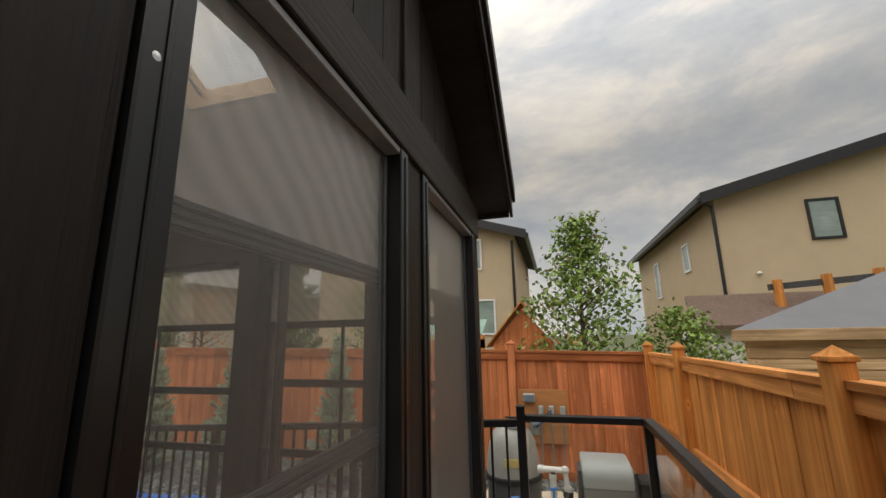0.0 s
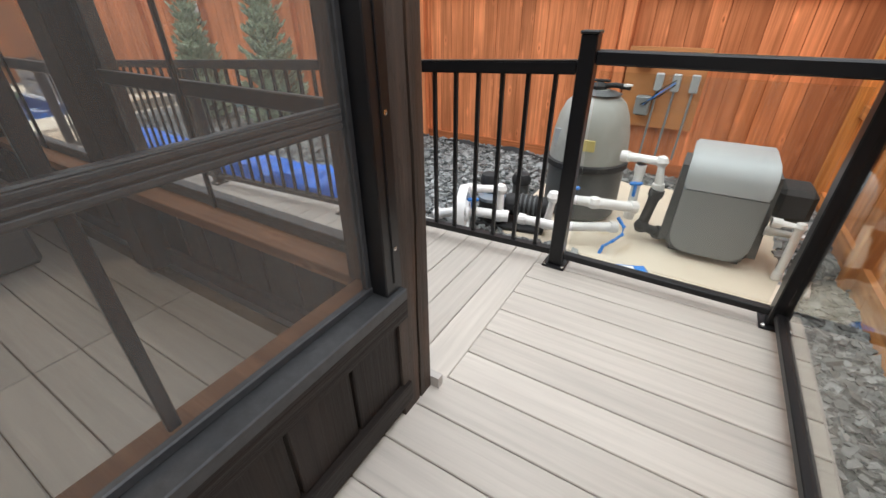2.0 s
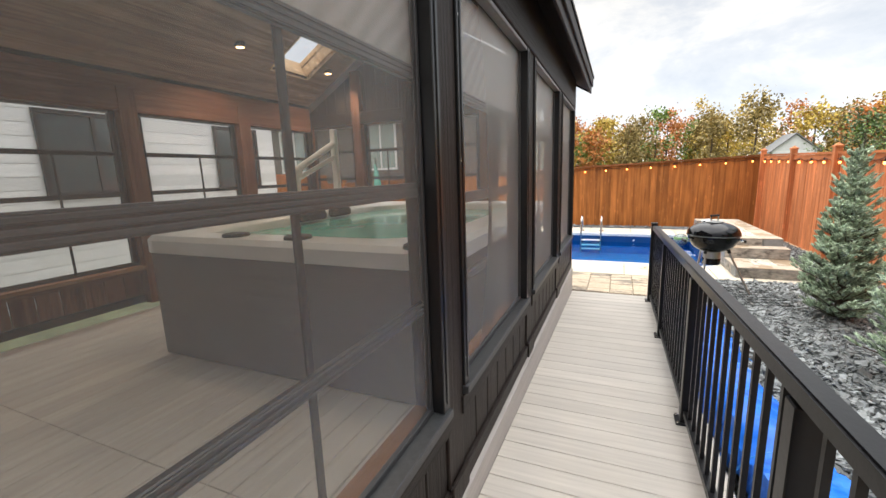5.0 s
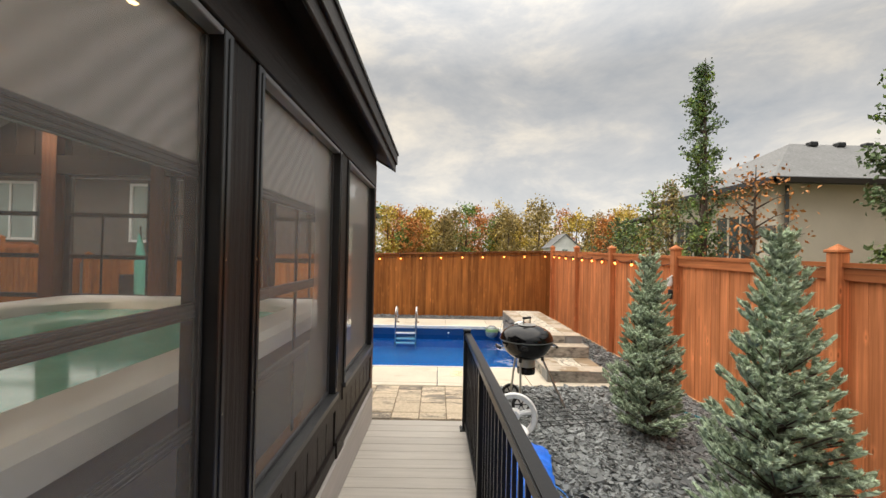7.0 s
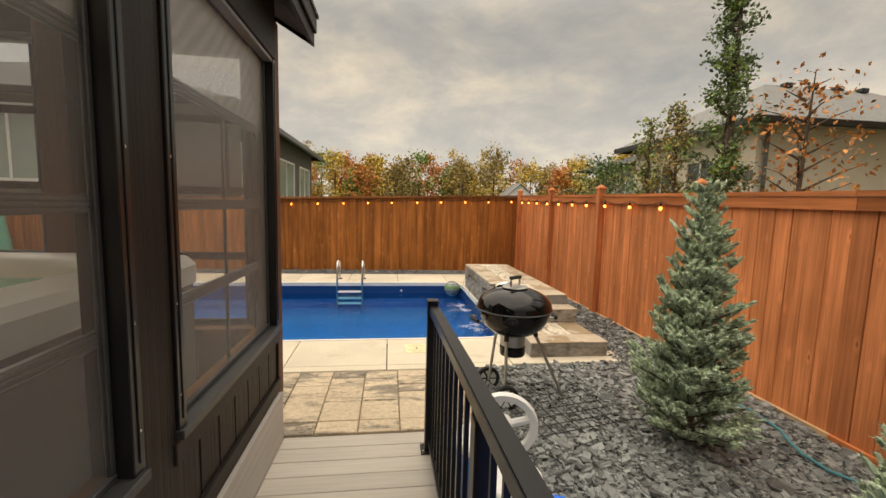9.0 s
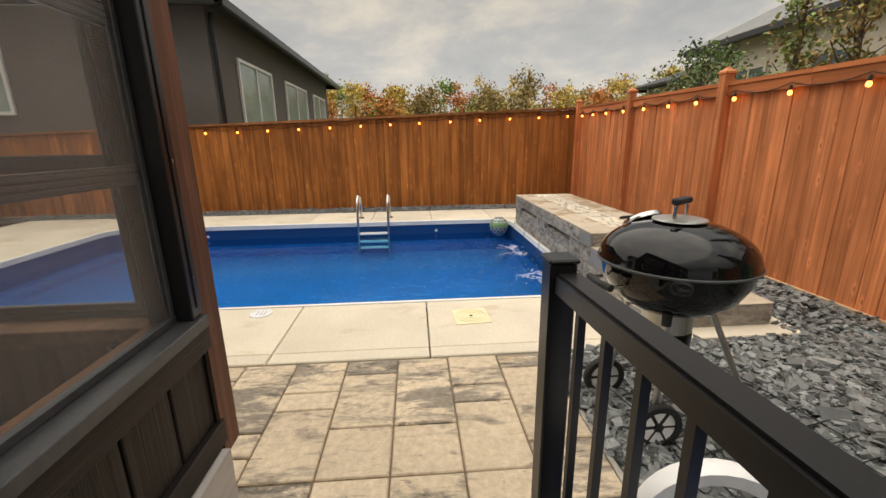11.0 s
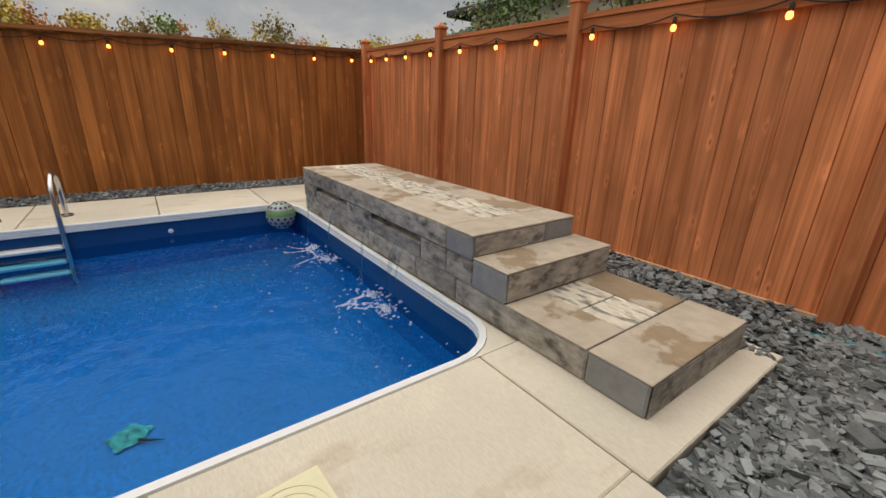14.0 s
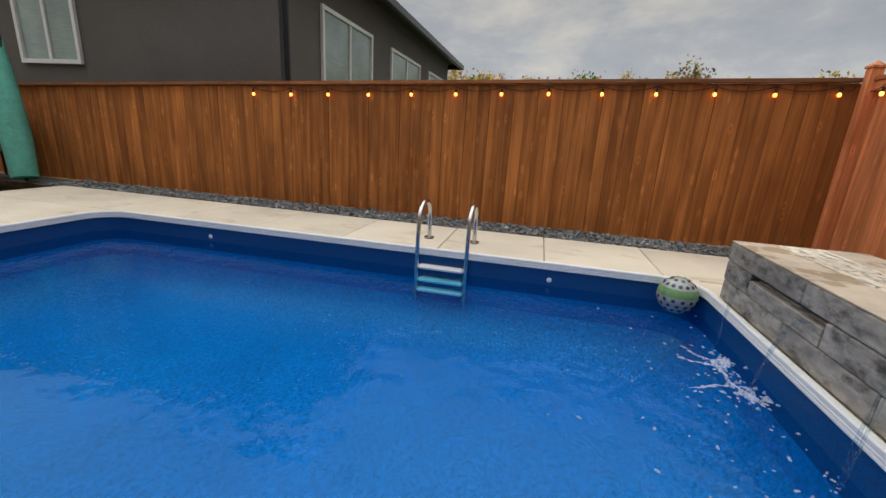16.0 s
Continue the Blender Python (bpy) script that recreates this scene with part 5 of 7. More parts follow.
    part("ash_collar", lathe([(0.098, rim - 0.297), (0.098, rim - 0.215), (0.09, rim - 0.205)], 32), BRUSHED, g, "brushed steel collar", True)
    feet = ((-0.20, -0.13, 0.10), (0.12, -0.08, 0.10), (0.05, 0.44, 0.0))
    for i, (fx, fy, fz) in enumerate(feet):
        top = Vector((fx, fy, 0)).normalized() * 0.17 + Vector((0, 0, rim - 0.20))
        lg = part("leg", tube([top, (fx, fy, fz)], 0.0125, 10), BRUSHED, g, smooth=True)
        part("leg_socket", tube([top + Vector((0, 0, 0.03)), top + (Vector((fx, fy, fz)) - top) * 0.05], 0.018, 10), RUBBER, lg)
        if fz:
            wx = fx + (-0.03 if fx < 0 else 0.03)
            wh = part("wheel", lathe([(0.072, -0.018), (0.096, -0.018), (0.101, -0.010), (0.101, 0.010), (0.096, 0.018), (0.072, 0.018), (0.072, -0.018)], 28, (wx, fy, fz), axis="x"), RUBBER, g, smooth=True)
            part("wheel_disc", lathe([(0.0, -0.009), (0.074, -0.009), (0.074, 0.009), (0.0, 0.009)], 24, (wx, fy, fz), axis="x"), WHITE, wh, "pale grey plastic wheel disc")
            part("hub", lathe([(0.0, -0.016), (0.018, -0.016), (0.02, 0.016), (0.0, 0.018)], 14, (wx, fy, fz), axis="x"), RUBBER, wh)
            for k in range(6):
                a = math.pi * k / 3
                part("spoke", tube([(wx, fy + 0.015 * math.cos(a), fz + 0.015 * math.sin(a)), (wx, fy + 0.076 * math.cos(a), fz + 0.076 * math.sin(a))], 0.0125, 5), RUBBER, wh)
        else:
            part("foot_cap", tube([(fx, fy, 0.0), (fx * 0.99, fy * 0.99, 0.03)], 0.015, 10), RUBBER, lg)
    return g


kettle_grill(-6.39, 4.45, -0.287)
wm = thing("wire_mesh", (-6.4, 4.75, -0.250), rz=12, label="black welded wire mesh lying on the slate chips", category="mesh")
for k in range(8):
    part("wire", tube([(-0.55, -0.36 + 0.1 * k, 0.004 * (k % 2)), (0.0, -0.36 + 0.1 * k, 0.012), (0.55, -0.36 + 0.1 * k, 0.0)], 0.003, 5), RUBBER, wm)
for k in range(11):
    part("wire", tube([(-0.52 + 0.104 * k, -0.4, 0.006), (-0.52 + 0.104 * k, 0.4, 0.006)], 0.003, 5), RUBBER, wm)

# ---- slate chips ----


def chips(name, regions, density, seed, size):
    rs = np.random.RandomState(seed)
    box = np.array([(-1, -1, -1), (1, -1, -1), (1, 1, -1), (-1, 1, -1), (-1, -1, 1), (1, -1, 1), (1, 1, 1), (-1, 1, 1)], float)
    quad = np.array([(0, 3, 2, 1), (4, 5, 6, 7), (0, 1, 5, 4), (1, 2, 6, 5), (2, 3, 7, 6), (3, 0, 4, 7)])
    vs, fs, n0 = [], [], 0
    for x0, x1, y0, y1, fixed in regions:
        n = int((x1 - x0) * (y1 - y0) * density)
        c = np.stack([rs.uniform(x0, x1, n), rs.uniform(y0, y1, n)], 1)
        z = np.array([bed_z(v) for v in c[:, 0]]) if fixed is None else np.full(n, fixed)
        l = rs.lognormal(math.log(size), 0.35, n)
        dims = np.stack([l, l * rs.uniform(0.55, 0.95, n), l * rs.uniform(0.16, 0.40, n)], 1)
        v = box[None] * dims[:, None] * rs.uniform(0.62, 1.12, (n, 8, 3))
        yaw, t1, t2 = rs.uniform(0, 6.283, n), rs.normal(0, 0.33, n), rs.normal(0, 0.33, n)
        cy, sy, c1, s1, c2, s2 = np.cos(yaw), np.sin(yaw), np.cos(t1), np.sin(t1), np.cos(t2), np.sin(t2)
        X, Y, Z = v[..., 0], v[..., 1], v[..., 2]
        Y, Z = Y * c1[:, None] - Z * s1[:, None], Y * s1[:, None] + Z * c1[:, None]
        X, Z = X * c2[:, None] + Z * s2[:, None], -X * s2[:, None] + Z * c2[:, None]
        X, Y = X * cy[:, None] - Y * sy[:, None], X * sy[:, None] + Y * cy[:, None]
        p = np.stack([X + c[:, :1], Y + c[:, 1:], Z + (z + rs.uniform(0.0, 0.03, n))[:, None]], -1)
        vs.append(p.reshape(-1, 3))
        fs.append((quad[None] + 8 * np.arange(n)[:, None, None] + n0).reshape(-1, 4))
        n0 += 8 * n
    ob = soup(np.concatenate(vs).tolist(), np.concatenate(fs).tolist(), name, SLATE, None, "loose grey slate chips covering the planting bed", kind="stuff")
    return tagged(ob, category="gravel")


chips("slate_gravel", [(-7.0, -5.0, 4.15, 6.50, None), (-5.95, -5.0, 3.88, 4.15, None)], 3300, 5, 0.018)
chips("slate_gravel", [(-5.0, -0.83, 3.90, 6.50, None), (-0.83, 1.36, 6.13, 6.5, None), (-0.83, -0.17, 3.90, 4.54, None), (1.0, 1.36, 4.0, 6.13, None), (0.90, 1.36, 0.0, 4.0, None)], 1500, 6, 0.0195)
chips("slate_gravel", [(-12.74, -12.24, -3.5, 6.45, -0.265), (-12.2, -7.0, 5.88, 6.5, -0.272), (-8.2, -7.05, 5.76, 5.9, -0.272), (-7.04, -6.95, 4.75, 5.9, -0.262)], 1600, 7, 0.0155)

# ---- spruces ----


def spruce(name, x, y, z, h, rad, seed, label):
    g = thing(name, (x, y, z), rz=seed * 41, label=label, category="spruce", group="blue spruces by the fence")
    rs = random.Random(seed)
    verts, faces = [], []

    def twig(p, d, ln, w):
        d = d.normalized()
        a = d.cross(Vector((0.3, 0.2, 1))).normalized()
        b = d.cross(a)
        i0 = len(verts)
        for s, rr in ((0.0, 0.55), (0.45, 1.0), (0.85, 0.7)):
            for k in range(4):
                an = 1.571 * k + s * 2
                verts.append(p + d * ln * s + (a * math.cos(an) + b * math.sin(an)) * w * rr * 0.62)
        verts.append(p + d * ln)
        for r in range(2):
            for k in range(4):
                q = i0 + 4 * r
                faces.append((q + k, q + (k + 1) % 4, q + 4 + (k + 1) % 4, q + 4 + k))
        for k in range(4):
            faces.append((i0 + 8 + k, i0 + 8 + (k + 1) % 4, i0 + 12))
        for _ in range(30):
            s, an = rs.uniform(0.02, 0.95), rs.uniform(0, 6.283)
            o = a * math.cos(an) + b * math.sin(an)
            q = p + d * ln * s
            tip = q + (o * 1.0 + d * 0.75) * w * rs.uniform(0.65, 0.95)
            sd = d.cross(o) * 0.0035
            j = len(verts)
            verts.extend((q - sd, q + sd, tip))
            faces.append((j, j + 1, j + 2))

    wood_bm = tube([(0, 0, -0.05), (0.01, 0, h * 0.4), (0, 0.01, h * 0.9)], 0.03, 8, radii=[0.035, 0.022, 0.006])
    zz, lev = 0.06, 0
    while zz < h - 0.10:
        f = zz / h
        R0 = rad * (1 - f) ** 0.8 * (0.86 + 0.14 * math.sin(lev * 2.1)) * min(1.0, 0.55 + f * 5)
        nb = 11 if f < 0.5 else 8 if f < 0.8 else 5
        for k in range(nb):
            an = 6.283 * (k + rs.uniform(-0.3, 0.3)) / nb + lev * 0.7
            ln = max(0.07, R0 * rs.uniform(0.68, 1.12))
            rise = rs.uniform(0.30, 0.75) + 0.6 * f
            d = Vector((math.cos(an), math.sin(an), rise)).normalized()
            p0 = Vector((0, 0, zz))
            if ln > 0.2:
                tube([p0, p0 + d * ln * 0.9], 0.005, 4, wood_bm, caps=False)
            s = 0.35 * ln if ln > 0.25 else 0.0
            while s < ln:
                q = p0 + d * s + Vector((0, 0, 0.12 * (s / max(ln, 0.1)) ** 2 * ln))
                for sg in (-1, 1):
                    side = Vector((-math.sin(an) * sg, math.cos(an) * sg, 0.25 + rs.uniform(-0.15, 0.3)))
                    twig(q, d * 1.0 + side * rs.uniform(0.7, 1.2), rs.uniform(0.06, 0.10), 0.027)
                if rs.random() < 0.5:
                    twig(q, d + Vector((0, 0, rs.uniform(0.4, 1.0))), rs.uniform(0.06, 0.10), 0.027)
                s += 0.064
            twig(p0 + d * ln * 0.92, d + Vector((0, 0, 0.2)), rs.uniform(0.08, 0.13), 0.026)
        zz += 0.078 if f < 0.6 else 0.085
        lev += 1
    twig(Vector((0, 0, h - 0.22)), Vector((0.03, 0, 1)), 0.24, 0.019)
    part("trunk", wood_bm, BARK, g)
    soup(verts, faces, "needles", NEEDLE, g, "blue-green needled twigs")
    return g


spruce("spruce_tree", -5.74, 5.48, -0.33, 1.82, 0.50, 1, "young blue spruce with dense upswept branches in slate chips")
spruce("spruce_tree", -4.24, 5.48, -0.34, 1.93, 0.56, 2, "young blue spruce, the fullest of three, in slate chips")
spruce("spruce_tree", -2.72, 5.60, -0.36, 1.95, 0.48, 3, "young blue spruce beside the picket railing")

# ---- broadleaf trees ----


def leaves(points, n, size, spread, seed, flat=0.6):
    rs = np.random.RandomState(seed)
    pts = np.array([tuple(p) for p in points])
    c = pts[rs.randint(0, len(pts), n)] + rs.normal(0, spread, (n, 3)) * (1, 1, 0.8)
    d1 = rs.normal(0, 1, (n, 3))
    d1 /= np.linalg.norm(d1, axis=1)[:, None]
    d2 = np.cross(d1, rs.normal(0, 1, (n, 3)))
    d2 /= np.linalg.norm(d2, axis=1)[:, None]
    nn = np.cross(d1, d2)
    l = size * rs.uniform(0.6, 1.3, n)[:, None]
    w = l * flat * 0.5
    a, t = c - d1 * l / 2, c + d1 * l / 2
    m1, m2 = c + d2 * w + nn * l * 0.08, c - d2 * w + nn * l * 0.08
    v = np.stack([a, m1, t, m2], 1).reshape(-1, 3)
    f = np.arange(4 * n).reshape(-1, 4)
    return v.tolist(), f[:, [0, 1, 2]].tolist() + f[:, [0, 2, 3]].tolist()


def broadleaf(name, x, y, z, h, rad, leaf_mats, n, size, seed, label, columnar=False, open_=0.25, crown0=0.25):
    g = thing(name, (x, y, z), label=label, category="tree")
    rs = random.Random(seed)
    bm = tube([(0, 0, -0.1), (rs.uniform(-0.05, 0.05), 0.02, h * 0.5), (rs.uniform(-0.06, 0.06), 0, h * 0.96)], 0.05, 8, radii=[0.014 * h + 0.01, 0.009 * h, 0.004])
    pts = []
    nl = int(16 + h * 5)
    for i in range(nl):
        f = crown0 + (1 - crown0) * (i + rs.random()) / nl
        an = i * 2.4 + rs.uniform(-0.4, 0.4)
        prof = (1 - (f - crown0) / (1 - crown0)) ** 0.85 if columnar else math.sin(math.pi * min(1, 0.18 + 0.80 * (f - crown0) / (1 - crown0))) ** 0.7
        ln = rad * prof * rs.uniform(0.6, 1.15) + 0.06
        up = 1.4 if columnar is True else 0.65
        p0 = Vector((0, 0, h * f * 0.93))
        p1 = p0 + Vector((math.cos(an), math.sin(an), up)) * ln * 0.55
        p2 = p0 + Vector((math.cos(an + 0.2), math.sin(an + 0.2), up * 0.85)) * ln
        tube([p0, p1, p2], 0.01, 5, bm, radii=[0.006 * h * 0.6 + 0.004, 0.006, 0.003], caps=False)
        for s in range(2, 9):
            q = p0.lerp(p1, min(1, s / 4)) if s <= 4 else p1.lerp(p2, (s - 4) / 4)
            pts.append(q)
    part("trunk", bm, BARK, g, smooth=True)
    for k, (mt, share) in enumerate(leaf_mats):
        sel = pts if len(leaf_mats) == 1 else [p for j, p in enumerate(pts) if (j // 7 * 7 + k * 3) % 10 < 10 * share + 2] or pts
        v, f = leaves(sel, int(n * share), size, size * (0.8 if columnar is True else 0.9) + open_ * 0.1, seed + k)
        soup(v, f, "crown", mt, g)
    return g


broadleaf("crabapple_tree", 0.75, 8.9, -0.5, 4.55, 1.45, [(LEAFG, 0.92), (LEAFB, 0.08)], 3300, 0.125, 21, "open-crowned green crabapple tree with a few orange leaves", "cone", 0.6, 0.2)
broadleaf("green_shrub", 2.35, 8.6, -0.5, 2.45, 0.8, [(LEAFG, 1.0)], 2200, 0.10, 22, "bright green leafy shrub behind the fence", crown0=0.2)
broadleaf("columnar_poplar", -7.55, 7.15, -0.4, 4.85, 0.38, [(LEAFD, 0.7), (LEAFG, 0.3)], 6500, 0.05, 23, "slim columnar poplar behind the cedar fence", True, 0.1, 0.18)
broadleaf("columnar_poplar", -4.75, 7.3, -0.4, 5.5, 0.58, [(LEAFD, 0.8), (LEAFG, 0.2)], 26000, 0.052, 24, "broad dark columnar poplar behind the fence", True, 0.1, 0.15)
broadleaf("red_maple_sapling", -6.8, 7.3, -0.4, 3.1, 0.5, [(LEAFO, 1.0)], 900, 0.055, 25, "thin sapling with orange-red autumn leaves", open_=0.8)
broadleaf("olive_sapling", -8.45, 7.25, -0.4, 3.2, 0.40, [(LEAFB, 0.7), (LEAFG, 0.3)], 2200, 0.055, 26, "sapling with olive-brown autumn leaves", True)
broadleaf("olive_sapling", -9.05, 7.25, -0.4, 3.15, 0.34, [(LEAFG, 0.6), (LEAFB, 0.4)], 1500, 0.055, 27, "slim half-green sapling behind the fence", True)
broadleaf("lilac_shrub", -10.9, 7.6, -0.4, 2.75, 0.72, [(LEAFD, 0.75), (LEAFG, 0.25)], 2600, 0.065, 28, "dark green shrub above the fence corner")
broadleaf("lilac_shrub", -12.1, 8.4, -0.4, 2.75, 0.62, [(LEAFD, 0.6), (LEAFB, 0.4)], 2000, 0.065, 29, "dark green and brown shrub behind the fence corner")
broadleaf("crabapple_tree", -3.6, 8.4, -0.4, 3.1, 0.8, [(LEAFG, 0.7), (LEAFB, 0.3)], 2200, 0.07, 30, "small mixed green tree behind the fence")

woods = {LEAFO: [], LEAFY: [], LEAFB: [], LEAFD: [], LEAFG: []}
wr = random.Random(77)
trunks = bmesh.new()
for i in range(95):
    az = radians(wr.uniform(58, 132))
    dist = wr.uniform(48, 74)
    cx, cy = -2 - dist * math.sin(az), 3.4 + dist * math.cos(az)
    hh = dist * wr.uniform(0.075, 0.135) + 1.2
    mt = wr.choice((LEAFO, LEAFY, LEAFB, LEAFO, LEAFY, LEAFB, LEAFY, LEAFG))
    tube([(cx, cy, -0.5), (cx + 0.2, cy, hh * 0.75)], 0.12, 5, trunks, radii=[0.16, 0.05], caps=False)
    for k in range(22):
        u = wr.random()
        r = hh * 0.26 * math.sin(math.pi * (0.12 + 0.8 * u)) * wr.uniform(0.3, 1.0)
        a = wr.uniform(0, 6.283)
        woods[mt].append((cx + r * math.cos(a), cy + r * math.sin(a), hh * (0.12 + 0.86 * u)))
tl = thing("distant_woods", (-60, 8, -0.5), label="distant row of autumn trees in orange, yellow and green", category="woods", kind="stuff")
part("trunks", trunks, BARK, tl, m=Matrix.Translation((60, -8, 0.5)))
for k, (mt, pts) in enumerate(woods.items()):
    if pts:
        v, f = leaves(pts, len(pts) * 60, 0.34, 0.50, 90 + k, 0.7)
        ob = soup(v, f, "foliage", mt, tl)
        ob.matrix_basis = Matrix.Translation((60, -8, 0.5))


# ---- houses beyond the fences ----
def window(parent, axis, face, u, z, w, h, sgn, frame_mat=WHITE, glass=GLASSG, split=1):
    """A framed window on a wall plane; sgn: the way the wall faces."""
    ox, oy, oz = parent.location
    def bx(name, ua, ub, d0, d1, z0, z1, mt, par):
        f0, f1 = face + sgn * d0, face + sgn * d1
        c = (ua - ox, f0 - oy, z0 - oz, ub - ox, f1 - oy, z1 - oz) if axis == "x" else (f0 - ox, ua - oy, z0 - oz, f1 - ox, ub - oy, z1 - oz)
        return part(name, B(*c, 0.004), mt, par)
    wn_ = bx("window", u - w / 2, u + w / 2, 0.004, 0.02, z, z + h, glass, parent)
    t = 0.07
    for a, b, c, d in ((u - w / 2 - t, u + w / 2 + t, z + h, z + h + t), (u - w / 2 - t, u + w / 2 + t, z - t, z), (u - w / 2 - t, u - w / 2, z, z + h), (u + w / 2, u + w / 2 + t, z, z + h)):
        bx("frame", a, b, 0.006, 0.06, c, d, frame_mat, wn_)
    for k in range(split):
        uu = u - w / 2 + w * (k + 1) / (split + 1)
        bx("mullion", uu - 0.03, uu + 0.03, 0.021, 0.05, z, z + h, frame_mat, wn_)


def hip_roof(parent, x0, y0, x1, y1, ze, zr, mt, over=0.45):
    ox, oy, oz = parent.location
    a, b, c, d = x0 - over, y0 - over, x1 + over, y1 + over
    w = min(c - a, d - b) / 2
    bm = bmesh.new()
    e = [bm.verts.new((x - ox, y - oy, ze - oz)) for x, y in ((a, b), (c, b), (c, d), (a, d))]
    if (c - a) >= (d - b):
        r = [bm.verts.new((a + w - ox, (b + d) / 2 - oy, zr - oz)), bm.verts.new((c - w - ox, (b + d) / 2 - oy, zr - oz))]
        fs = ((e[0], e[1], r[1], r[0]), (e[1], e[2], r[1]), (e[2], e[3], r[0], r[1]), (e[3], e[0], r[0]))
    else:
        r = [bm.verts.new(((a + c) / 2 - ox, b + w - oy, zr - oz)), bm.verts.new(((a + c) / 2 - ox, d - w - oy, zr - oz))]
        fs = ((e[0], e[1], r[0]), (e[1], e[2], r[1], r[0]), (e[2], e[3], r[1]), (e[3], e[0], r[0], r[1]))
    for f in fs:
        bm.faces.new(f)
    bm.faces.new(e[::-1])
    roof = part("roof", bm, mt, parent)
    for p, q in (((a, b), (c, b)), ((c, b), (c, d)), ((c, d), (a, d)), ((a, d), (a, b))):
        lo, hi = (min(p[0], q[0]), min(p[1], q[1])), (max(p[0], q[0]), max(p[1], q[1]))
        part("gutter", B(lo[0] - 0.06 - ox, lo[1] - 0.06 - oy, ze - 0.17 - oz, hi[0] + 0.06 - ox, hi[1] + 0.06 - oy, ze + 0.005 - oz, 0.02), FRAME, roof)
    return roof


hw = thing("house", (-19, -5, -0.5), label="dark grey stucco bungalow with white windows behind the fence", category="house")
part("wall", B(-24 + 19, -12 + 5, 0, -13.35 + 19, -0.30 + 5, 3.95), STUCCOG, hw)
hip_roof(hw, -24, -12, -13.35, -0.30, 3.46, 5.6, SHINGLED, 0.45)
for u, w in ((-15.55, 2.0), (-19.0, 2.3), (-22.2, 1.9)):
    window(hw, "x", -0.30, u, 1.35, w, 1.33, 1)
for u, w in ((-4.55, 1.15), (-8.5, 1.3)):
    window(hw, "y", -13.35, u, 1.62, w, 1.5, 1)
part("downpipe", tube([(-13.40 + 19, -0.22 + 5, 0.2), (-13.40 + 19, -0.22 + 5, 3.8)], 0.045, 8), FRAME, hw)

hn = thing("house", (-16, 20, -0.5), label="light beige stucco house with a grey hipped roof and dark gutters", category="house")
part("wall", B(-17.5 + 16, 12.4 - 20, 0, -12.5 + 16, 21 - 20, 4.0), STUCCOL, hn)
hip_roof(hn, -17.5, 12.4, -12.5, 21, 3.55, 5.25, SHINGLE, 0.5)
for u, w in ((-14.0, 1.5), (-16.2, 1.5)):
    window(hn, "x", 12.4, u, 0.9, w, 1.8, -1, STUCCOL, GLASSD, 2)
part("trim_band", B(-13.2 + 16, 12.36 - 20, 2.6, -12.52 + 16, 12.395 - 20, 2.85), STUCCOG, hn, "grey stucco band")
part("downpipe", tube([(-12.42 + 16, 12.6 - 20, 0.3), (-12.42 + 16, 12.6 - 20, 3.9)], 0.05, 8), GREYD, hn)
for k in range(4):
    part("roof_vent", B(-15.0 + 16 + 0.1, 15.3 - 20 + 0.9 * k, 5.60, -15.0 + 16 + 0.35, 15.55 - 20 + 0.9 * k, 5.76, 0.03), FRAME, hn)

hd = thing("house", (-32, 22.5, -0.5), label="grey modern house with a dark hipped roof in the distance", category="house")
part("wall", B(-4.0, -1.5, 0, 4.5, 6, 5.0), STUCCOL, hd)
part("upper_wall", B(1.0, -2.6, 0, 4.6, -1.52, 4.7), STUCCOG, hd, "darker bay")
hip_roof(hd, -36, 19.9, -27.4, 28.5, 4.5, 6.2, SHINGLED, 0.5)
for u in (-34.4, -32.3):
    window(hd, "x", 21.0, u, 2.2, 1.5, 1.4, -1)
window(hd, "x", 19.9, -29.2, 2.0, 2.2, 1.4, -1)
window(hd, "y", -27.4, 20.7, 1.6, 0.9, 1.4, 1)

hs = thing("house", (-45, 16.3, -0.5), label="small pale siding house with a gable roof far off", category="house")
part("wall", B(-3, -2.5, 0, 3, 3.5, 3.6), SIDING, hs)
for s in (-1, 1):
    part("roof", solid_poly([(-3.3, s * 3.4 + 0.5, 3.4), (3.3, s * 3.4 + 0.5, 3.4), (3.3, 0.5, 5.3), (-3.3, 0.5, 5.3)], (0, 0, 0.12)), SHINGLE, hs)
part("gable", solid_poly([(3.0, -2.5, 3.6), (3.0, 3.5, 3.6), (3.0, 0.5, 5.2)], (-0.1, 0, 0)), SIDING, hs)
window(hs, "y", -42.0, 16.7, 1.6, 1.1, 1.2, 1)
hs.scale = (0.5, 0.5, 0.78)


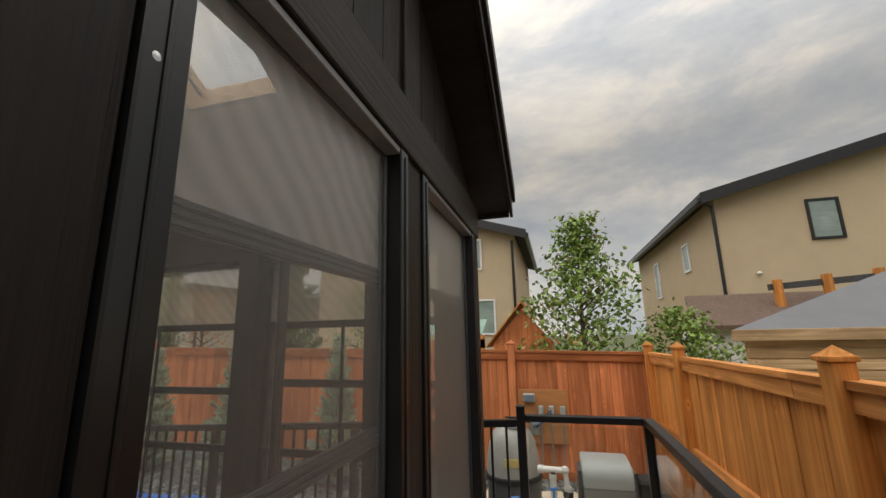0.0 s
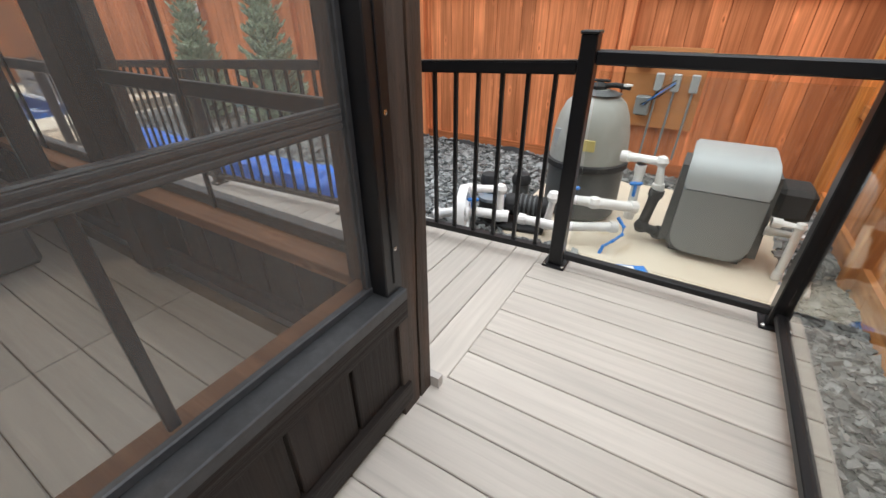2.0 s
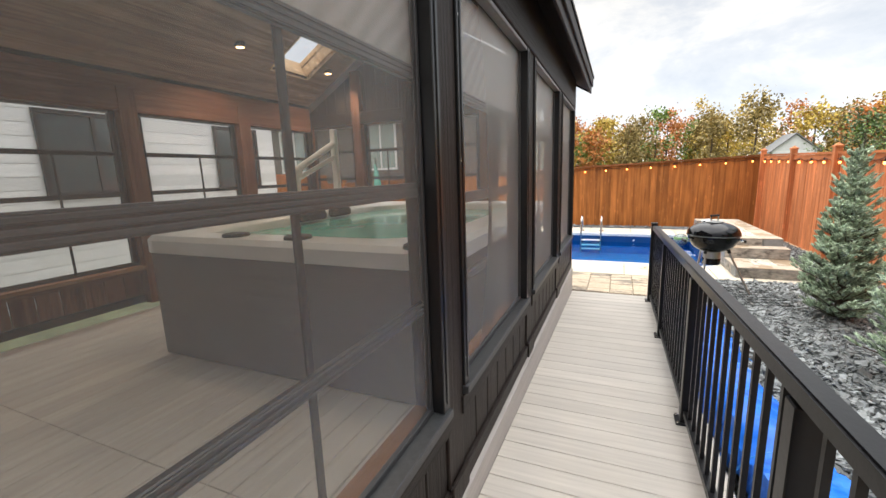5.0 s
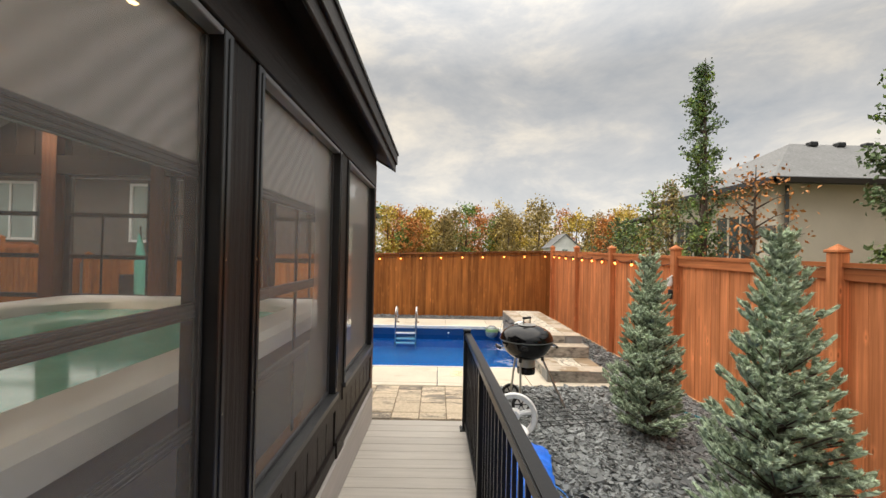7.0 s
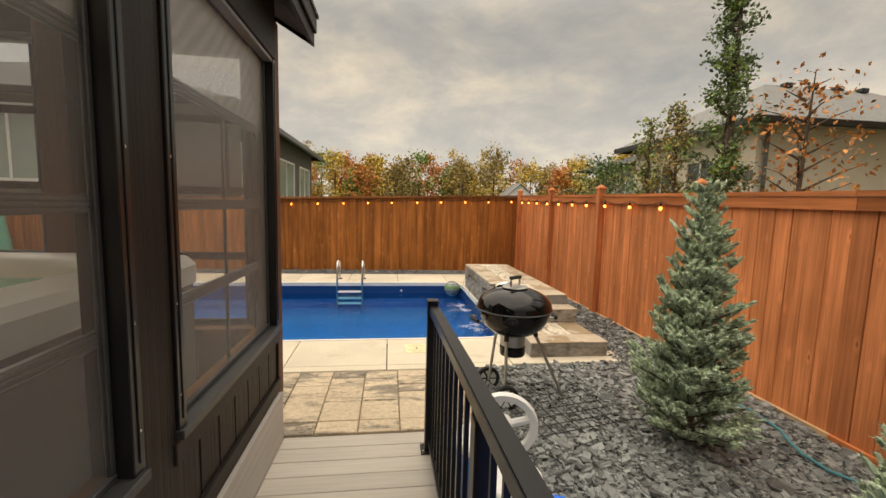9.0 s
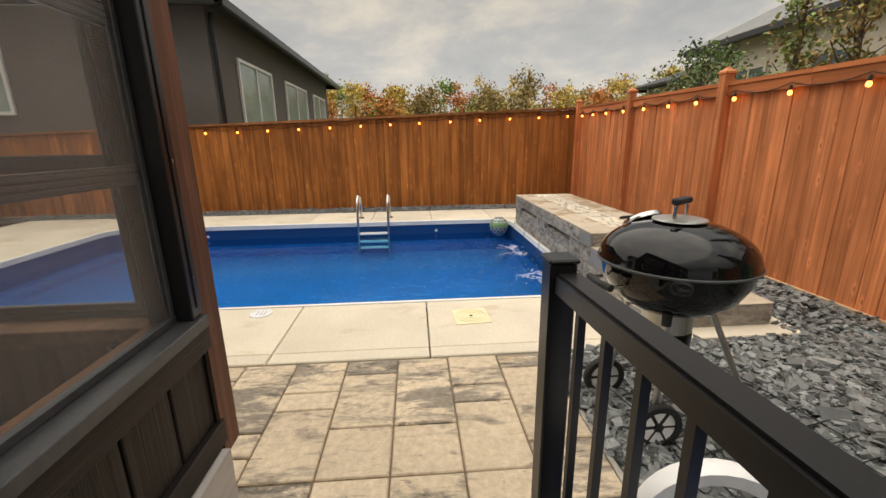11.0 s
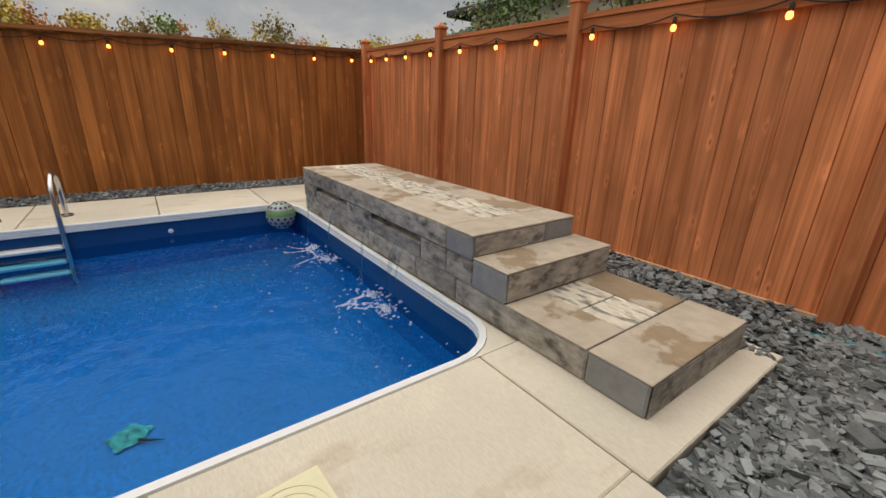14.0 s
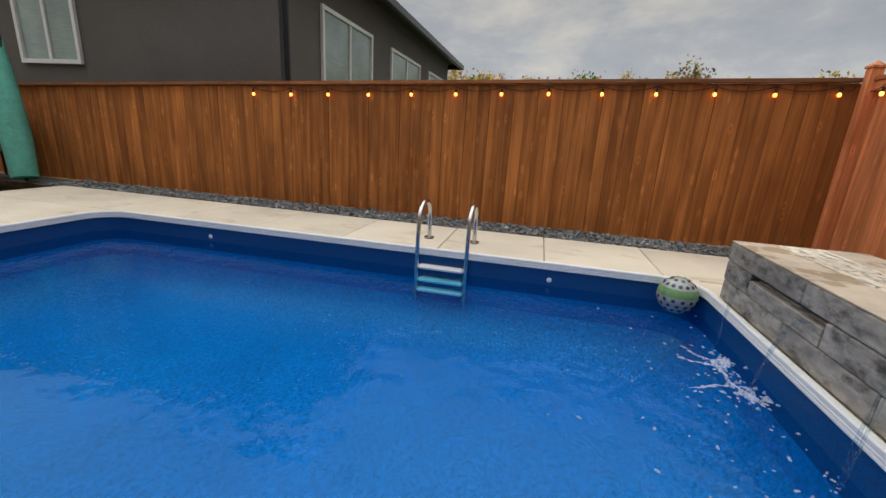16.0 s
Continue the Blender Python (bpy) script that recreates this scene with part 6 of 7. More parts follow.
def gable_house(loc, x0, y0, x1, y1, ze, rise, mt, label, over=0.5):
    """A two-storey stucco house whose gable faces -y."""
    g = thing("house", loc, label=label, category="house")
    ox, oy, oz = loc
    xm = (x0 + x1) / 2
    part("wall", solid_poly([(x0 - ox, y0 - oy, 0), (x1 - ox, y0 - oy, 0), (x1 - ox, y0 - oy, ze - oz), (xm - ox, y0 - oy, ze + rise - oz), (x0 - ox, y0 - oy, ze - oz)], (0, y1 - y0, 0)), mt, g)
    for s, xe in ((-1, x0), (1, x1)):
        dz = rise * over / (xm - x0)
        xo = xe + s * over
        part("roof", solid_poly([(xo - ox, y0 - over - oy, ze - dz + 0.06 - oz), (xo - ox, y1 + over - oy, ze - dz + 0.06 - oz), (xm - ox, y1 + over - oy, ze + rise + 0.06 - oz), (xm - ox, y0 - over - oy, ze + rise + 0.06 - oz)], (0, 0, 0.12)), SHINGLED, g)
        part("rake_board", solid_poly([(xo - ox, y0 - over - 0.03 - oy, ze - dz - 0.14 - oz), (xo - ox, y0 - over - 0.03 - oy, ze - dz + 0.2 - oz), (xm - ox, y0 - over - 0.03 - oy, ze + rise + 0.2 - oz), (xm - ox, y0 - over - 0.03 - oy, ze + rise - 0.14 - oz)], (0, 0.03, 0)), FRAME, g)
        part("gutter", B(xo - 0.08 - ox, y0 - over - oy, ze - dz - 0.10 - oz, xo + 0.08 - ox, y1 + over - oy, ze - dz + 0.09 - oz, 0.03), FRAME, g)
    return g


he = gable_house((9, 18, -0.5), 5.1, 13.9, 17.5, 25.5, 5.45, 1.6, STUCCO, "large beige stucco two-storey house with black trim")
window(he, "x", 13.9, 7.78, 4.05, 0.66, 1.05, -1, FRAME, GLASSG, 0)
for u, z, w, h in ((17.0, 3.7, 0.6, 0.9), (21.5, 3.1, 0.7, 1.5)):
    window(he, "y", 5.1, u, z, w, h, -1, WHITE, GLASSG, 0)
part("downpipe", tube([(5.02 - 9, 13.85 - 18, 0.2), (5.02 - 9, 13.85 - 18, 5.7), (4.62 - 9, 13.6 - 18, 5.75)], 0.05, 8), FRAME, he)
part("wall_lamp", lathe([(0, 0.08), (0.06, 0.05), (0.07, 0), (0.0, -0.03)], 10, (5.95 - 9, 13.85 - 18, 3.6)), WHITE, he)
hg = gable_house((-5, 20, -0.5), -9.5, 16.0, -1.1, 25, 5.35, 1.3, STUCCO, "beige stucco two-storey house behind the crabapple")
for u, z, w, h in ((-2.9, 4.1, 0.9, 1.1), (-2.8, 1.6, 1.6, 1.2), (-6.2, 4.1, 1.0, 1.1)):
    window(hg, "x", 16.0, u, z, w, h, -1, WHITE, GLASSG, 0)
part("downpipe", tube([(-1.18 + 5, 15.93 - 20, 0.2), (-1.18 + 5, 15.93 - 20, 5.6)], 0.05, 8), FRAME, hg)

sh = thing("garden_gazebo", (4.4, 7.4, -0.5), label="neighbour's plank garden house with a grey metal hipped roof", category="shed")
part("wall", prism([(-1.9, -0.9), (2.6, -0.9), (2.6, 1.3), (1.2, 1.3)], 0, 1.92), PALE, sh)
for k in range(4):
    part("plank", B(-1.88, -0.93, 1.30 + 0.135 * k, 2.6, -0.905, 1.42 + 0.135 * k, 0.004), PALE, sh)
part("roof", solid_poly([(-2.1, -1.1, 2.0), (2.9, -1.1, 2.0), (3.4, 1.4, 3.0), (1.4, 1.4, 3.0)], (0, 0, 0.05)), METALR, sh)
part("fascia", B(-2.1, -1.13, 1.92, 2.92, -1.102, 2.06, 0.005), PALE, sh)
for k in range(4):
    part("roof_seam", solid_poly([(-0.5 + 0.95 * k, -1.1, 2.052), (-0.47 + 0.95 * k, -1.1, 2.052), (1.43 + 0.6 * k, 1.4, 3.052), (1.4 + 0.6 * k, 1.4, 3.052)], (0, 0, 0.02)), GREYD, sh)
gar = thing("garage", (5.6, 12.0, -0.5), label="low outbuilding with a brown shingle roof", category="outbuilding")
part("wall", B(-2.1, -0.9, 0, 1.0, 1.0, 2.1), SIDING, gar)
part("roof", solid_poly([(-2.4, -1.2, 2.05), (1.5, -1.2, 2.05), (1.5, 0.6, 2.85), (-2.0, 0.6, 2.85)], (0, 0, 0.1)), SHINGLEB, gar)
for k in range(4):
    pg = part("pergola_post", B(-0.3 + 1.0 * k, -0.3, 0, -0.14 + 1.0 * k, -0.14, 3.2 + 0.08 * k, 0.01), CEDAR_E, gar)
part("pergola_rail", solid_poly([(-0.4, -0.2, 2.95), (3.2, -0.2, 3.2), (3.2, -0.2, 3.35), (-0.4, -0.2, 3.1)], (0, 0.05, 0)), SHINGLED, gar)

ph = thing("playhouse", (-0.55, 10.8, -0.5), label="orange wooden playhouse with a steep roof and green canopy", category="playhouse")
for s in (-1, 1):
    part("roof", solid_poly([(s * 0.85, -0.6, 1.75), (s * 0.85, 0.7, 1.75), (0, 0.7, 2.78), (0, -0.6, 2.78)], (0, 0, 0.05)), CEDAR_E, ph)
part("wall", B(-0.7, -0.45, 0, 0.7, 0.5, 1.85), CEDAR, ph)
part("gable", solid_poly([(-0.7, -0.45, 1.85), (0.7, -0.45, 1.85), (0, -0.45, 2.64)], (0, 0.05, 0)), CEDAR, ph, "red-stained gable panel")
part("canopy", solid_poly([(-2.6, -0.6, 2.05), (-0.95, -0.6, 2.05), (-0.95, 0.3, 2.42), (-2.6, 0.3, 2.42)], (0, 0, 0.03)), CANVAS, ph, "green canvas canopy")
part("beam", B(-2.6, -0.6, 1.75, -0.9, -0.5, 1.95), CEDAR_E, ph)
for k in (-2.5, -1.0):
    part("post", B(k, -0.6, 0, k + 0.1, -0.5, 2.05), CEDAR_E, ph)

ho = thing("house", (-1.0, -7.4, -0.5), label="white sided house with dark windows across the yard", category="house")
part("wall", B(-7.5, -4, 0, 7, 2.6, 6.2), SIDING, ho)
for k in range(26):
    part("siding_course", B(-7.51, 2.6, 0.4 + 0.2 * k, 7, 2.612, 0.585 + 0.2 * k, 0.003), SIDING, ho)
for u, z, w, h in ((-7.4, 1.25, 1.0, 1.2), (-4.6, 1.25, 1.4, 1.2), (-1.6, 1.0, 1.4, 1.4), (2.4, 1.0, 1.4, 1.4), (-8.4, 3.7, 1.4, 1.3), (-5.0, 3.7, 1.6, 1.3), (-1.0, 3.7, 1.4, 1.3)):
    window(ho, "x", -4.78, u, z, w, h, 1, FRAME, GLASSD, 1)
hip_roof(ho, -8.5, -11.4, 6, -4.8, 5.7, 7.6, SHINGLE, 0.5)

# ---- swim spa inside the gazebo ----
spa = thing("swim_spa", (-4.0, 1.2, 0), label="large swim spa with a white rim, green water and dark skirt", category="spa")
part("skirt", B(-1.68, -1.15, 0, 1.66, 1.24, 0.842, 0.02), SPASKIRT, spa, "dark ribbed cabinet skirt")
bm = bmesh.new()
o_, i_ = rounded(-1.74, -1.21, 1.72, 1.30, 0.22), rounded(-1.48, -0.95, 1.44, 1.02, 0.35)
pr = [(o_, 0.84), (o_, 0.93), (rounded(-1.71, -1.18, 1.69, 1.27, 0.2), 0.965), (rounded(-1.52, -0.99, 1.48, 1.06, 0.33), 0.965), (i_, 0.93), (rounded(-1.42, -0.9, 1.38, 0.96, 0.33), 0.70)]
rg = [[bm.verts.new((x, y, z)) for x, y in o] for o, z in pr]
for q, s in zip(rg, rg[1:]):
    for k in range(len(q)):
        j = (k + 1) % len(q)
        bm.faces.new((q[k], q[j], s[j], s[k]))
part("rim", bm, SPAWHITE, spa, "white acrylic rim", True)
part("water", poly([(x, y, 0.875) for x, y in i_]), SPAWATER, spa, "still green water")
for cx, cy in ((1.58, 0.25), (1.58, -0.3), (1.70, 1.18)):
    part("speaker", lathe([(0.09, 0.966), (0.085, 0.985), (0.05, 0.99), (0, 0.985)], 18, (cx, cy, 0)), RUBBER, spa, smooth=True)
part("headrest", B(-0.05, -0.93, 0.90, 0.35, -0.82, 0.99, 0.02), RUBBER, spa)
part("headrest", B(-0.50, -0.93, 0.90, -0.18, -0.82, 0.99, 0.02), RUBBER, spa)
lift = thing("spa_lift", (-5.08, -0.25, 0), rz=188, label="beige steel spa access lift with a jointed arm", category="lift")
part("mast", B(-0.04, -0.04, 0, 0.04, 0.04, 1.98, 0.01), PVC, lift)
part("arm", tube([(0.0, 0, 1.80), (-0.75, 0.1, 1.45)], 0.04, 8), PVC, lift)
part("arm", tube([(0.0, 0, 1.62), (-0.75, 0.1, 1.34)], 0.03, 8), PVC, lift)
part("hanger", tube([(-0.75, 0.1, 1.45), (-0.78, 0.1, 0.97)], 0.035, 8), PVC, lift)
part("knee", lathe([(0, 0.06), (0.06, 0.05), (0.06, -0.05), (0, -0.06)], 12, (-0.75, 0.1, 1.40)), PVC, lift)

# ---- pool equipment ----
pad = thing("equipment_pad", (0.3, 5.2, -0.40), label="concrete pad under the pool equipment", category="pad", kind="structure")
part("slab", B(-1.1, -0.65, 0, 0.72, 0.95, 0.035, 0.01), CONC, pad)
part("slab", B(-0.45, -1.22, 0, 0.72, -0.656, 0.035, 0.01), CONC, pad)

heat = thing("pool_heater", (0.57, 5.1, -0.385), label="grey moulded pool heat pump with a lighter lid", category="heater")


def taper_box(x0, x1, y0, y1, z0, z1, tx, ty, bev):
    bm = B(x0, y0, z0, x1, y1, z1)
    cx, cy = (x0 + x1) / 2, (y0 + y1) / 2
    for v in bm.verts:
        if v.co.z > (z0 + z1) / 2:
            v.co.x, v.co.y = cx + (v.co.x - cx) * tx, cy + (v.co.y - cy) * ty
    bmesh.ops.bevel(bm, geom=bm.edges[:], offset=bev, segments=3, affect="EDGES")
    return bm


part("body", taper_box(-0.29, 0.29, -0.25, 0.27, 0.0, 0.695, 0.90, 0.88, 0.08), GREYD, heat, "dark grey cabinet", True)
outline = [(-0.225, 0.50), (0.225, 0.50)] + [(0.105 + 0.12 * math.cos(radians(-9 * k)), 0.20 + 0.13 * math.sin(radians(-9 * k))) for k in range(11)] + [(-0.105 + 0.12 * math.cos(radians(-90 - 9 * k)), 0.20 + 0.13 * math.sin(radians(-90 - 9 * k))) for k in range(11)]
fp = solid_poly([(x, -0.278 + 0.02 * (0.5 - z), z) for x, z in outline], (0, 0.06, 0))
part("front_panel", fp, GREYP, heat, "mid-grey front panel with a rounded foot")
side = [(-0.280, 0.508), (-0.276, 0.585), (-0.255, 0.640), (-0.215, 0.680), (-0.15, 0.703), (0.18, 0.712), (0.225, 0.695), (0.235, 0.62), (-0.20, 0.508)]
lb = solid_poly([(-0.228, y, z) for y, z in side], (0.456, 0, 0))
bmesh.ops.bevel(lb, geom=[e for e in lb.edges if abs(e.verts[0].co.x - e.verts[1].co.x) < 1e-5], offset=0.012, segments=2, affect="EDGES")
part("lid", lb, GREYL, heat, "light grey lid curving down over the front", True)
part("vent_hood", B(0.27, -0.16, 0.36, 0.46, 0.10, 0.56, 0.03), RUBBER, heat)

filt = thing("sand_filter", (-0.36, 5.25, -0.365), label="tan and grey sand filter tank with a black valve on top", category="filter")
part("lower_tank", lathe([(0.0, 0.0), (0.23, 0.0), (0.27, 0.03), (0.285, 0.10), (0.285, 0.42), (0.0, 0.42)], 36), GREYD, filt, "dark grey base of the tank", True)
part("clamp_ring", lathe([(0.285, 0.41), (0.305, 0.42), (0.305, 0.46), (0.285, 0.47)], 36, caps=False), RUBBER, filt, smooth=True)
dome = part("upper_tank", lathe([(0.287, 0.46), (0.287, 0.52), (0.275, 0.66), (0.25, 0.78), (0.21, 0.87), (0.14, 0.935), (0.07, 0.96), (0.0, 0.965)], 36), TANK, filt, "tan domed tank top", True)
part("drip_stain", lathe([(0.145, 0.936), (0.10, 0.952), (0.06, 0.963)], 12, (0.03, -0.02, 0.0), caps=False), GREYD, dome, "dark dirt on the dome")
part("label_plate", B(-0.06, -0.286, 0.58, 0.10, -0.272, 0.66, 0.004), YELLOW, dome)
part("label_plate", B(-0.22, -0.205, 0.56, -0.16, -0.19, 0.70, 0.004), GREYL, dome)
part("valve_body", lathe([(0.0, 0.95), (0.055, 0.95), (0.058, 0.985), (0.045, 1.0), (0.02, 1.01), (0.0, 1.01)], 20), RUBBER, filt, smooth=True)
part("valve_lever", B(-0.07, -0.012, 1.01, 0.07, 0.012, 1.028, 0.006), RUBBER, filt)
part("valve_pipe", tube([(0.03, 0.0, 0.985), (0.12, -0.04, 1.0), (0.22, -0.05, 0.99)], 0.018, 10), RUBBER, filt, smooth=True)
part("gauge", lathe([(0, 0.015), (0.03, 0.012), (0.032, 0)], 14, (0.20, -0.05, 1.0)), PVC, filt)


def elbow_pipe(name, pts, r, mt, label, cat="pipe"):
    g = thing(name, pts[0], label=label, category=cat)
    b = Vector(pts[0])
    q = [Vector(p) - b for p in pts]
    part("pipe", tube(q, r, 12), mt, g, smooth=True)
    for p in q[1:-1]:
        part("elbow", lathe([(0, r * 1.35), (r * 0.95, r * 0.95), (r * 1.35, 0), (r * 0.95, -r * 0.95), (0, -r * 1.35)], 12, p), mt, g, smooth=True)
    for p, n in ((q[0], q[1]), (q[-1], q[-2])):
        d = (n - p).normalized()
        part("collar", tube([p, p + d * 0.05], r * 1.22, 12), mt, g)
    return g


PZ = -0.33
elbow_pipe("pvc_pipe", [(-0.08, 5.05, 0.20), (0.18, 4.98, 0.22), (0.20, 4.98, 0.02)], 0.032, PVC, "white plastic pipe from the filter to the heater")
elbow_pipe("pvc_pipe", [(0.06, 4.98, 0.18), (0.06, 4.98, -0.22)], 0.030, PVC, "upright white plastic pipe with a union")
elbow_pipe("pvc_pipe", [(0.10, 4.90, -0.10), (-0.15, 4.72, -0.05), (-0.42, 4.68, -0.05), (-0.45, 4.68, -0.30)], 0.036, PVC, "white plastic pipe bending round the filter")
elbow_pipe("pvc_pipe", [(0.02, 4.78, -0.22), (-0.34, 4.58, -0.22), (-0.62, 4.56, -0.22)], 0.034, PVC, "low white plastic pipe to the pump")
elbow_pipe("black_pipe", [(0.20, 4.97, 0.03), (0.16, 4.96, -0.25), (0.30, 5.0, -0.30)], 0.040, RUBBER, "black ribbed coupling beside the heater")
elbow_pipe("pvc_pipe", [(0.84, 4.95, -0.10), (1.10, 4.95, -0.10), (1.10, 4.7, -0.36)], 0.024, PVC, "white plastic drain pipe by the fence")
elbow_pipe("pvc_pipe", [(0.84, 4.85, 0.0), (0.98, 4.85, 0.0), (0.98, 4.85, -0.36)], 0.024, PVC, "white plastic pipe dropping to the gravel")
elbow_pipe("pvc_pipe", [(-0.70, 4.55, -0.22), (-1.0, 4.45, -0.20), (-1.25, 4.42, -0.28)], 0.036, PVC, "white pump suction pipe")
elbow_pipe("pvc_pipe", [(-1.02, 4.5, -0.05), (-0.80, 4.62, -0.05), (-0.80, 4.62, -0.3)], 0.034, PVC, "white plastic pump outlet pipe")
for px, py, pz in ((-0.30, 4.70, 0.0), (0.06, 4.95, 0.02), (-0.95, 4.46, -0.14)):
    vv = thing("valve_handle", (px, py, pz), rz=30, label="blue plastic valve handle on a white pipe", category="valve", group="pool pipe valves")
    part("grip", B(-0.045, -0.012, 0.02, 0.045, 0.012, 0.045, 0.008), BLUEP, vv)
    part("stem", lathe([(0.012, -0.06), (0.012, 0.02), (0, 0.02)], 8), BLUEP, vv)
hs_ = [(0.02 + 0.06 * math.sin(k), 4.72 - 0.02 * k, -0.12 - 0.05 * k) for k in range(6)]
elbow_pipe("blue_hose", hs_, 0.010, BLUEP, "thin blue hose hanging from the pipework", "hose")

pump = thing("pool_pump", (-0.72, 4.72, -0.365), rz=12, label="black pool pump with a clear strainer pot", category="pump")
part("motor", lathe([(0.0, -0.22), (0.07, -0.22), (0.085, -0.19), (0.085, 0.10), (0.075, 0.12), (0, 0.12)], 22, (0.14, 0.05, 0.15), axis="x"), RUBBER, pump, smooth=True)
for k in range(6):
    part("motor_fin", lathe([(0.086, 0), (0.094, 0.002), (0.094, 0.012), (0.086, 0.014)], 22, (0.0 + 0.035 * k, 0.05, 0.15), axis="x", caps=False), GREYD, pump)
part("strainer_pot", lathe([(0.0, 0.02), (0.09, 0.02), (0.10, 0.06), (0.10, 0.2), (0, 0.2)], 24, (-0.18, 0, 0)), RUBBER, pump, smooth=True)
part("strainer_lid", lathe([(0.105, 0.2), (0.105, 0.225), (0.08, 0.235), (0.0, 0.24)], 24, (-0.18, 0, 0)), mat("smoke_lid", (0.16, 0.20, 0.24), 0.1, 0, 0.05, 5, bump=0, spec=0.7), pump, smooth=True)
part("lid_knob", B(-0.22, -0.015, 0.235, -0.14, 0.015, 0.262, 0.006), RUBBER, pump)
part("base", B(-0.28, -0.12, 0, 0.24, 0.13, 0.03, 0.006), RUBBER, pump)
for k, (bx_, by_) in enumerate(((-1.0, 4.85), (-0.78, 4.98))):
    bot = thing("chlorinator", (bx_, by_, -0.365), label="small black inline chlorinator with a domed cap", category="chlorinator", group="chlorinators")
    part("body", lathe([(0, 0), (0.06, 0), (0.065, 0.03), (0.065, 0.26), (0, 0.26)], 20), GREYD, bot, smooth=True)
    part("cap", lathe([(0.075, 0.25), (0.078, 0.29), (0.06, 0.325), (0.02, 0.34), (0, 0.34)], 20), RUBBER, bot, smooth=True)
box_items = thing("tool_case", (-0.12, 4.28, -0.37), rz=-18, label="small dark plastic case with a yellow stripe on the pad", category="case")
part("shell", B(-0.16, -0.06, 0, 0.16, 0.06, 0.08, 0.012), GREYD, box_items)
part("stripe", B(-0.12, -0.03, 0.08, 0.12, -0.01, 0.084), YELLOW, box_items)
bag = thing("supply_bag", (0.16, 4.38, -0.37), rz=24, label="crumpled blue and white plastic bag with a yellow patch", category="bag")
bmx = B(-0.15, -0.1, 0, 0.15, 0.1, 0.05, 0.02)
bmesh.ops.subdivide_edges(bmx, edges=bmx.edges[:], cuts=2)
for v in bmx.verts:
    v.co += Vector((noise.noise(v.co * 14), noise.noise(v.co * 14 + Vector((3, 0, 0))), noise.noise(v.co * 11 + Vector((0, 5, 0))))) * 0.018
part("bag_body", bmx, BLUEP, bag, smooth=True)
part("bag_print", B(-0.09, -0.05, 0.052, 0.07, 0.06, 0.064, 0.005), WHITE, bag)
part("bag_patch", B(-0.06, -0.09, 0.05, 0.04, -0.055, 0.066, 0.004), YELLOW, bag)

ctrl = thing("control_board", (-0.05, FEN_Y - 0.075, 0.44), label="orange plywood panel with switch boxes on the fence", category="panel")
part("panel", B(-0.34, 0.0, -0.34, 0.33, 0.018, 0.36, 0.003), PLY, ctrl)
part("timer_box", B(-0.26, -0.09, 0.20, -0.10, -0.002, 0.31, 0.012), GREYL, ctrl, "grey timer box with a clear door")
part("timer_door", B(-0.25, -0.10, 0.21, -0.11, -0.092, 0.30, 0.004), MATS["smoke_lid"], ctrl)
for k, u in enumerate((-0.03, 0.11, 0.26)):
    sw = part("switch_box", B(u - 0.035, -0.06, 0.0, u + 0.035, -0.002, 0.15, 0.008), GREYL, ctrl)
    part("conduit", tube([(u, -0.03, 0.0), (u - 0.01, -0.03, -0.34), (u - 0.02, -0.03, -0.62)], 0.011, 8), GREYP, sw)
part("lower_box", B(-0.19, -0.10, -0.22, -0.06, -0.002, -0.05, 0.012), GREYP, ctrl, "grey junction box")
for k in range(3):
    part("cable", tube([(0.11, -0.065, 0.10 - 0.02 * k), (0.0, -0.13, 0.02 - 0.03 * k), (-0.10 - 0.02 * k, -0.11, -0.12)], 0.006, 6), BLUEP if k == 1 else RUBBER, ctrl)

# ---- solar cover roll, reel and hoses by the railing ----
roll = thing("solar_cover_roll", (-3.0, 4.10, -0.36), label="bright blue pool cover rolled up along the railing", category="pool cover")
rr = random.Random(9)
bm = bmesh.new()
nseg, sides = 130, 22
rings = []
for i in range(nseg + 1):
    s = i / nseg
    x = 1.70 - 3.75 * s
    r0 = 0.09 + 0.10 * min(1, s * 6) * (1 - 0.25 * max(0, s - 0.6)) if s > 0.02 else 0.05
    ring = []
    for k in range(sides):
        a = 6.283 * k / sides
        w_ = 0.86 + 0.24 * noise.noise(Vector((x * 4.5, math.cos(a) * 1.6, math.sin(a) * 1.6))) + 0.20 * abs(noise.noise(Vector((x * 9 + a * 1.3, math.cos(a) * 3, math.sin(a) * 3)))) + 0.07 * noise.noise(Vector((x * 26, math.cos(a) * 6, math.sin(a) * 6)))
        ring.append(bm.verts.new((x, 0.04 * math.sin(x * 2) + r0 * w_ * 1.15 * math.cos(a), max(0.0, 0.19 + r0 * w_ * math.sin(a)))))
    rings.append(ring)
for q, s in zip(rings, rings[1:]):
    for k in range(sides):
        bm.faces.new((q[k], q[(k + 1) % sides], s[(k + 1) % sides], s[k]))
bm.faces.new(rings[0])
bm.faces.new(rings[-1])
part("cover", bm, BLUE, roll, "crumpled blue bubble sheet", True)
part("core_tube", tube([(1.6, 0, 0.19), (2.1, -0.02, 0.17)], 0.045, 12), PVC, roll, "white aluminium tube", True)
for k in range(5):
    part("strap", lathe([(0.20, -0.008), (0.205, 0.0), (0.20, 0.008)], 18, (1.05 - 0.6 * k, 0, 0.19), axis="x", caps=False), BLUEP, roll, smooth=True)
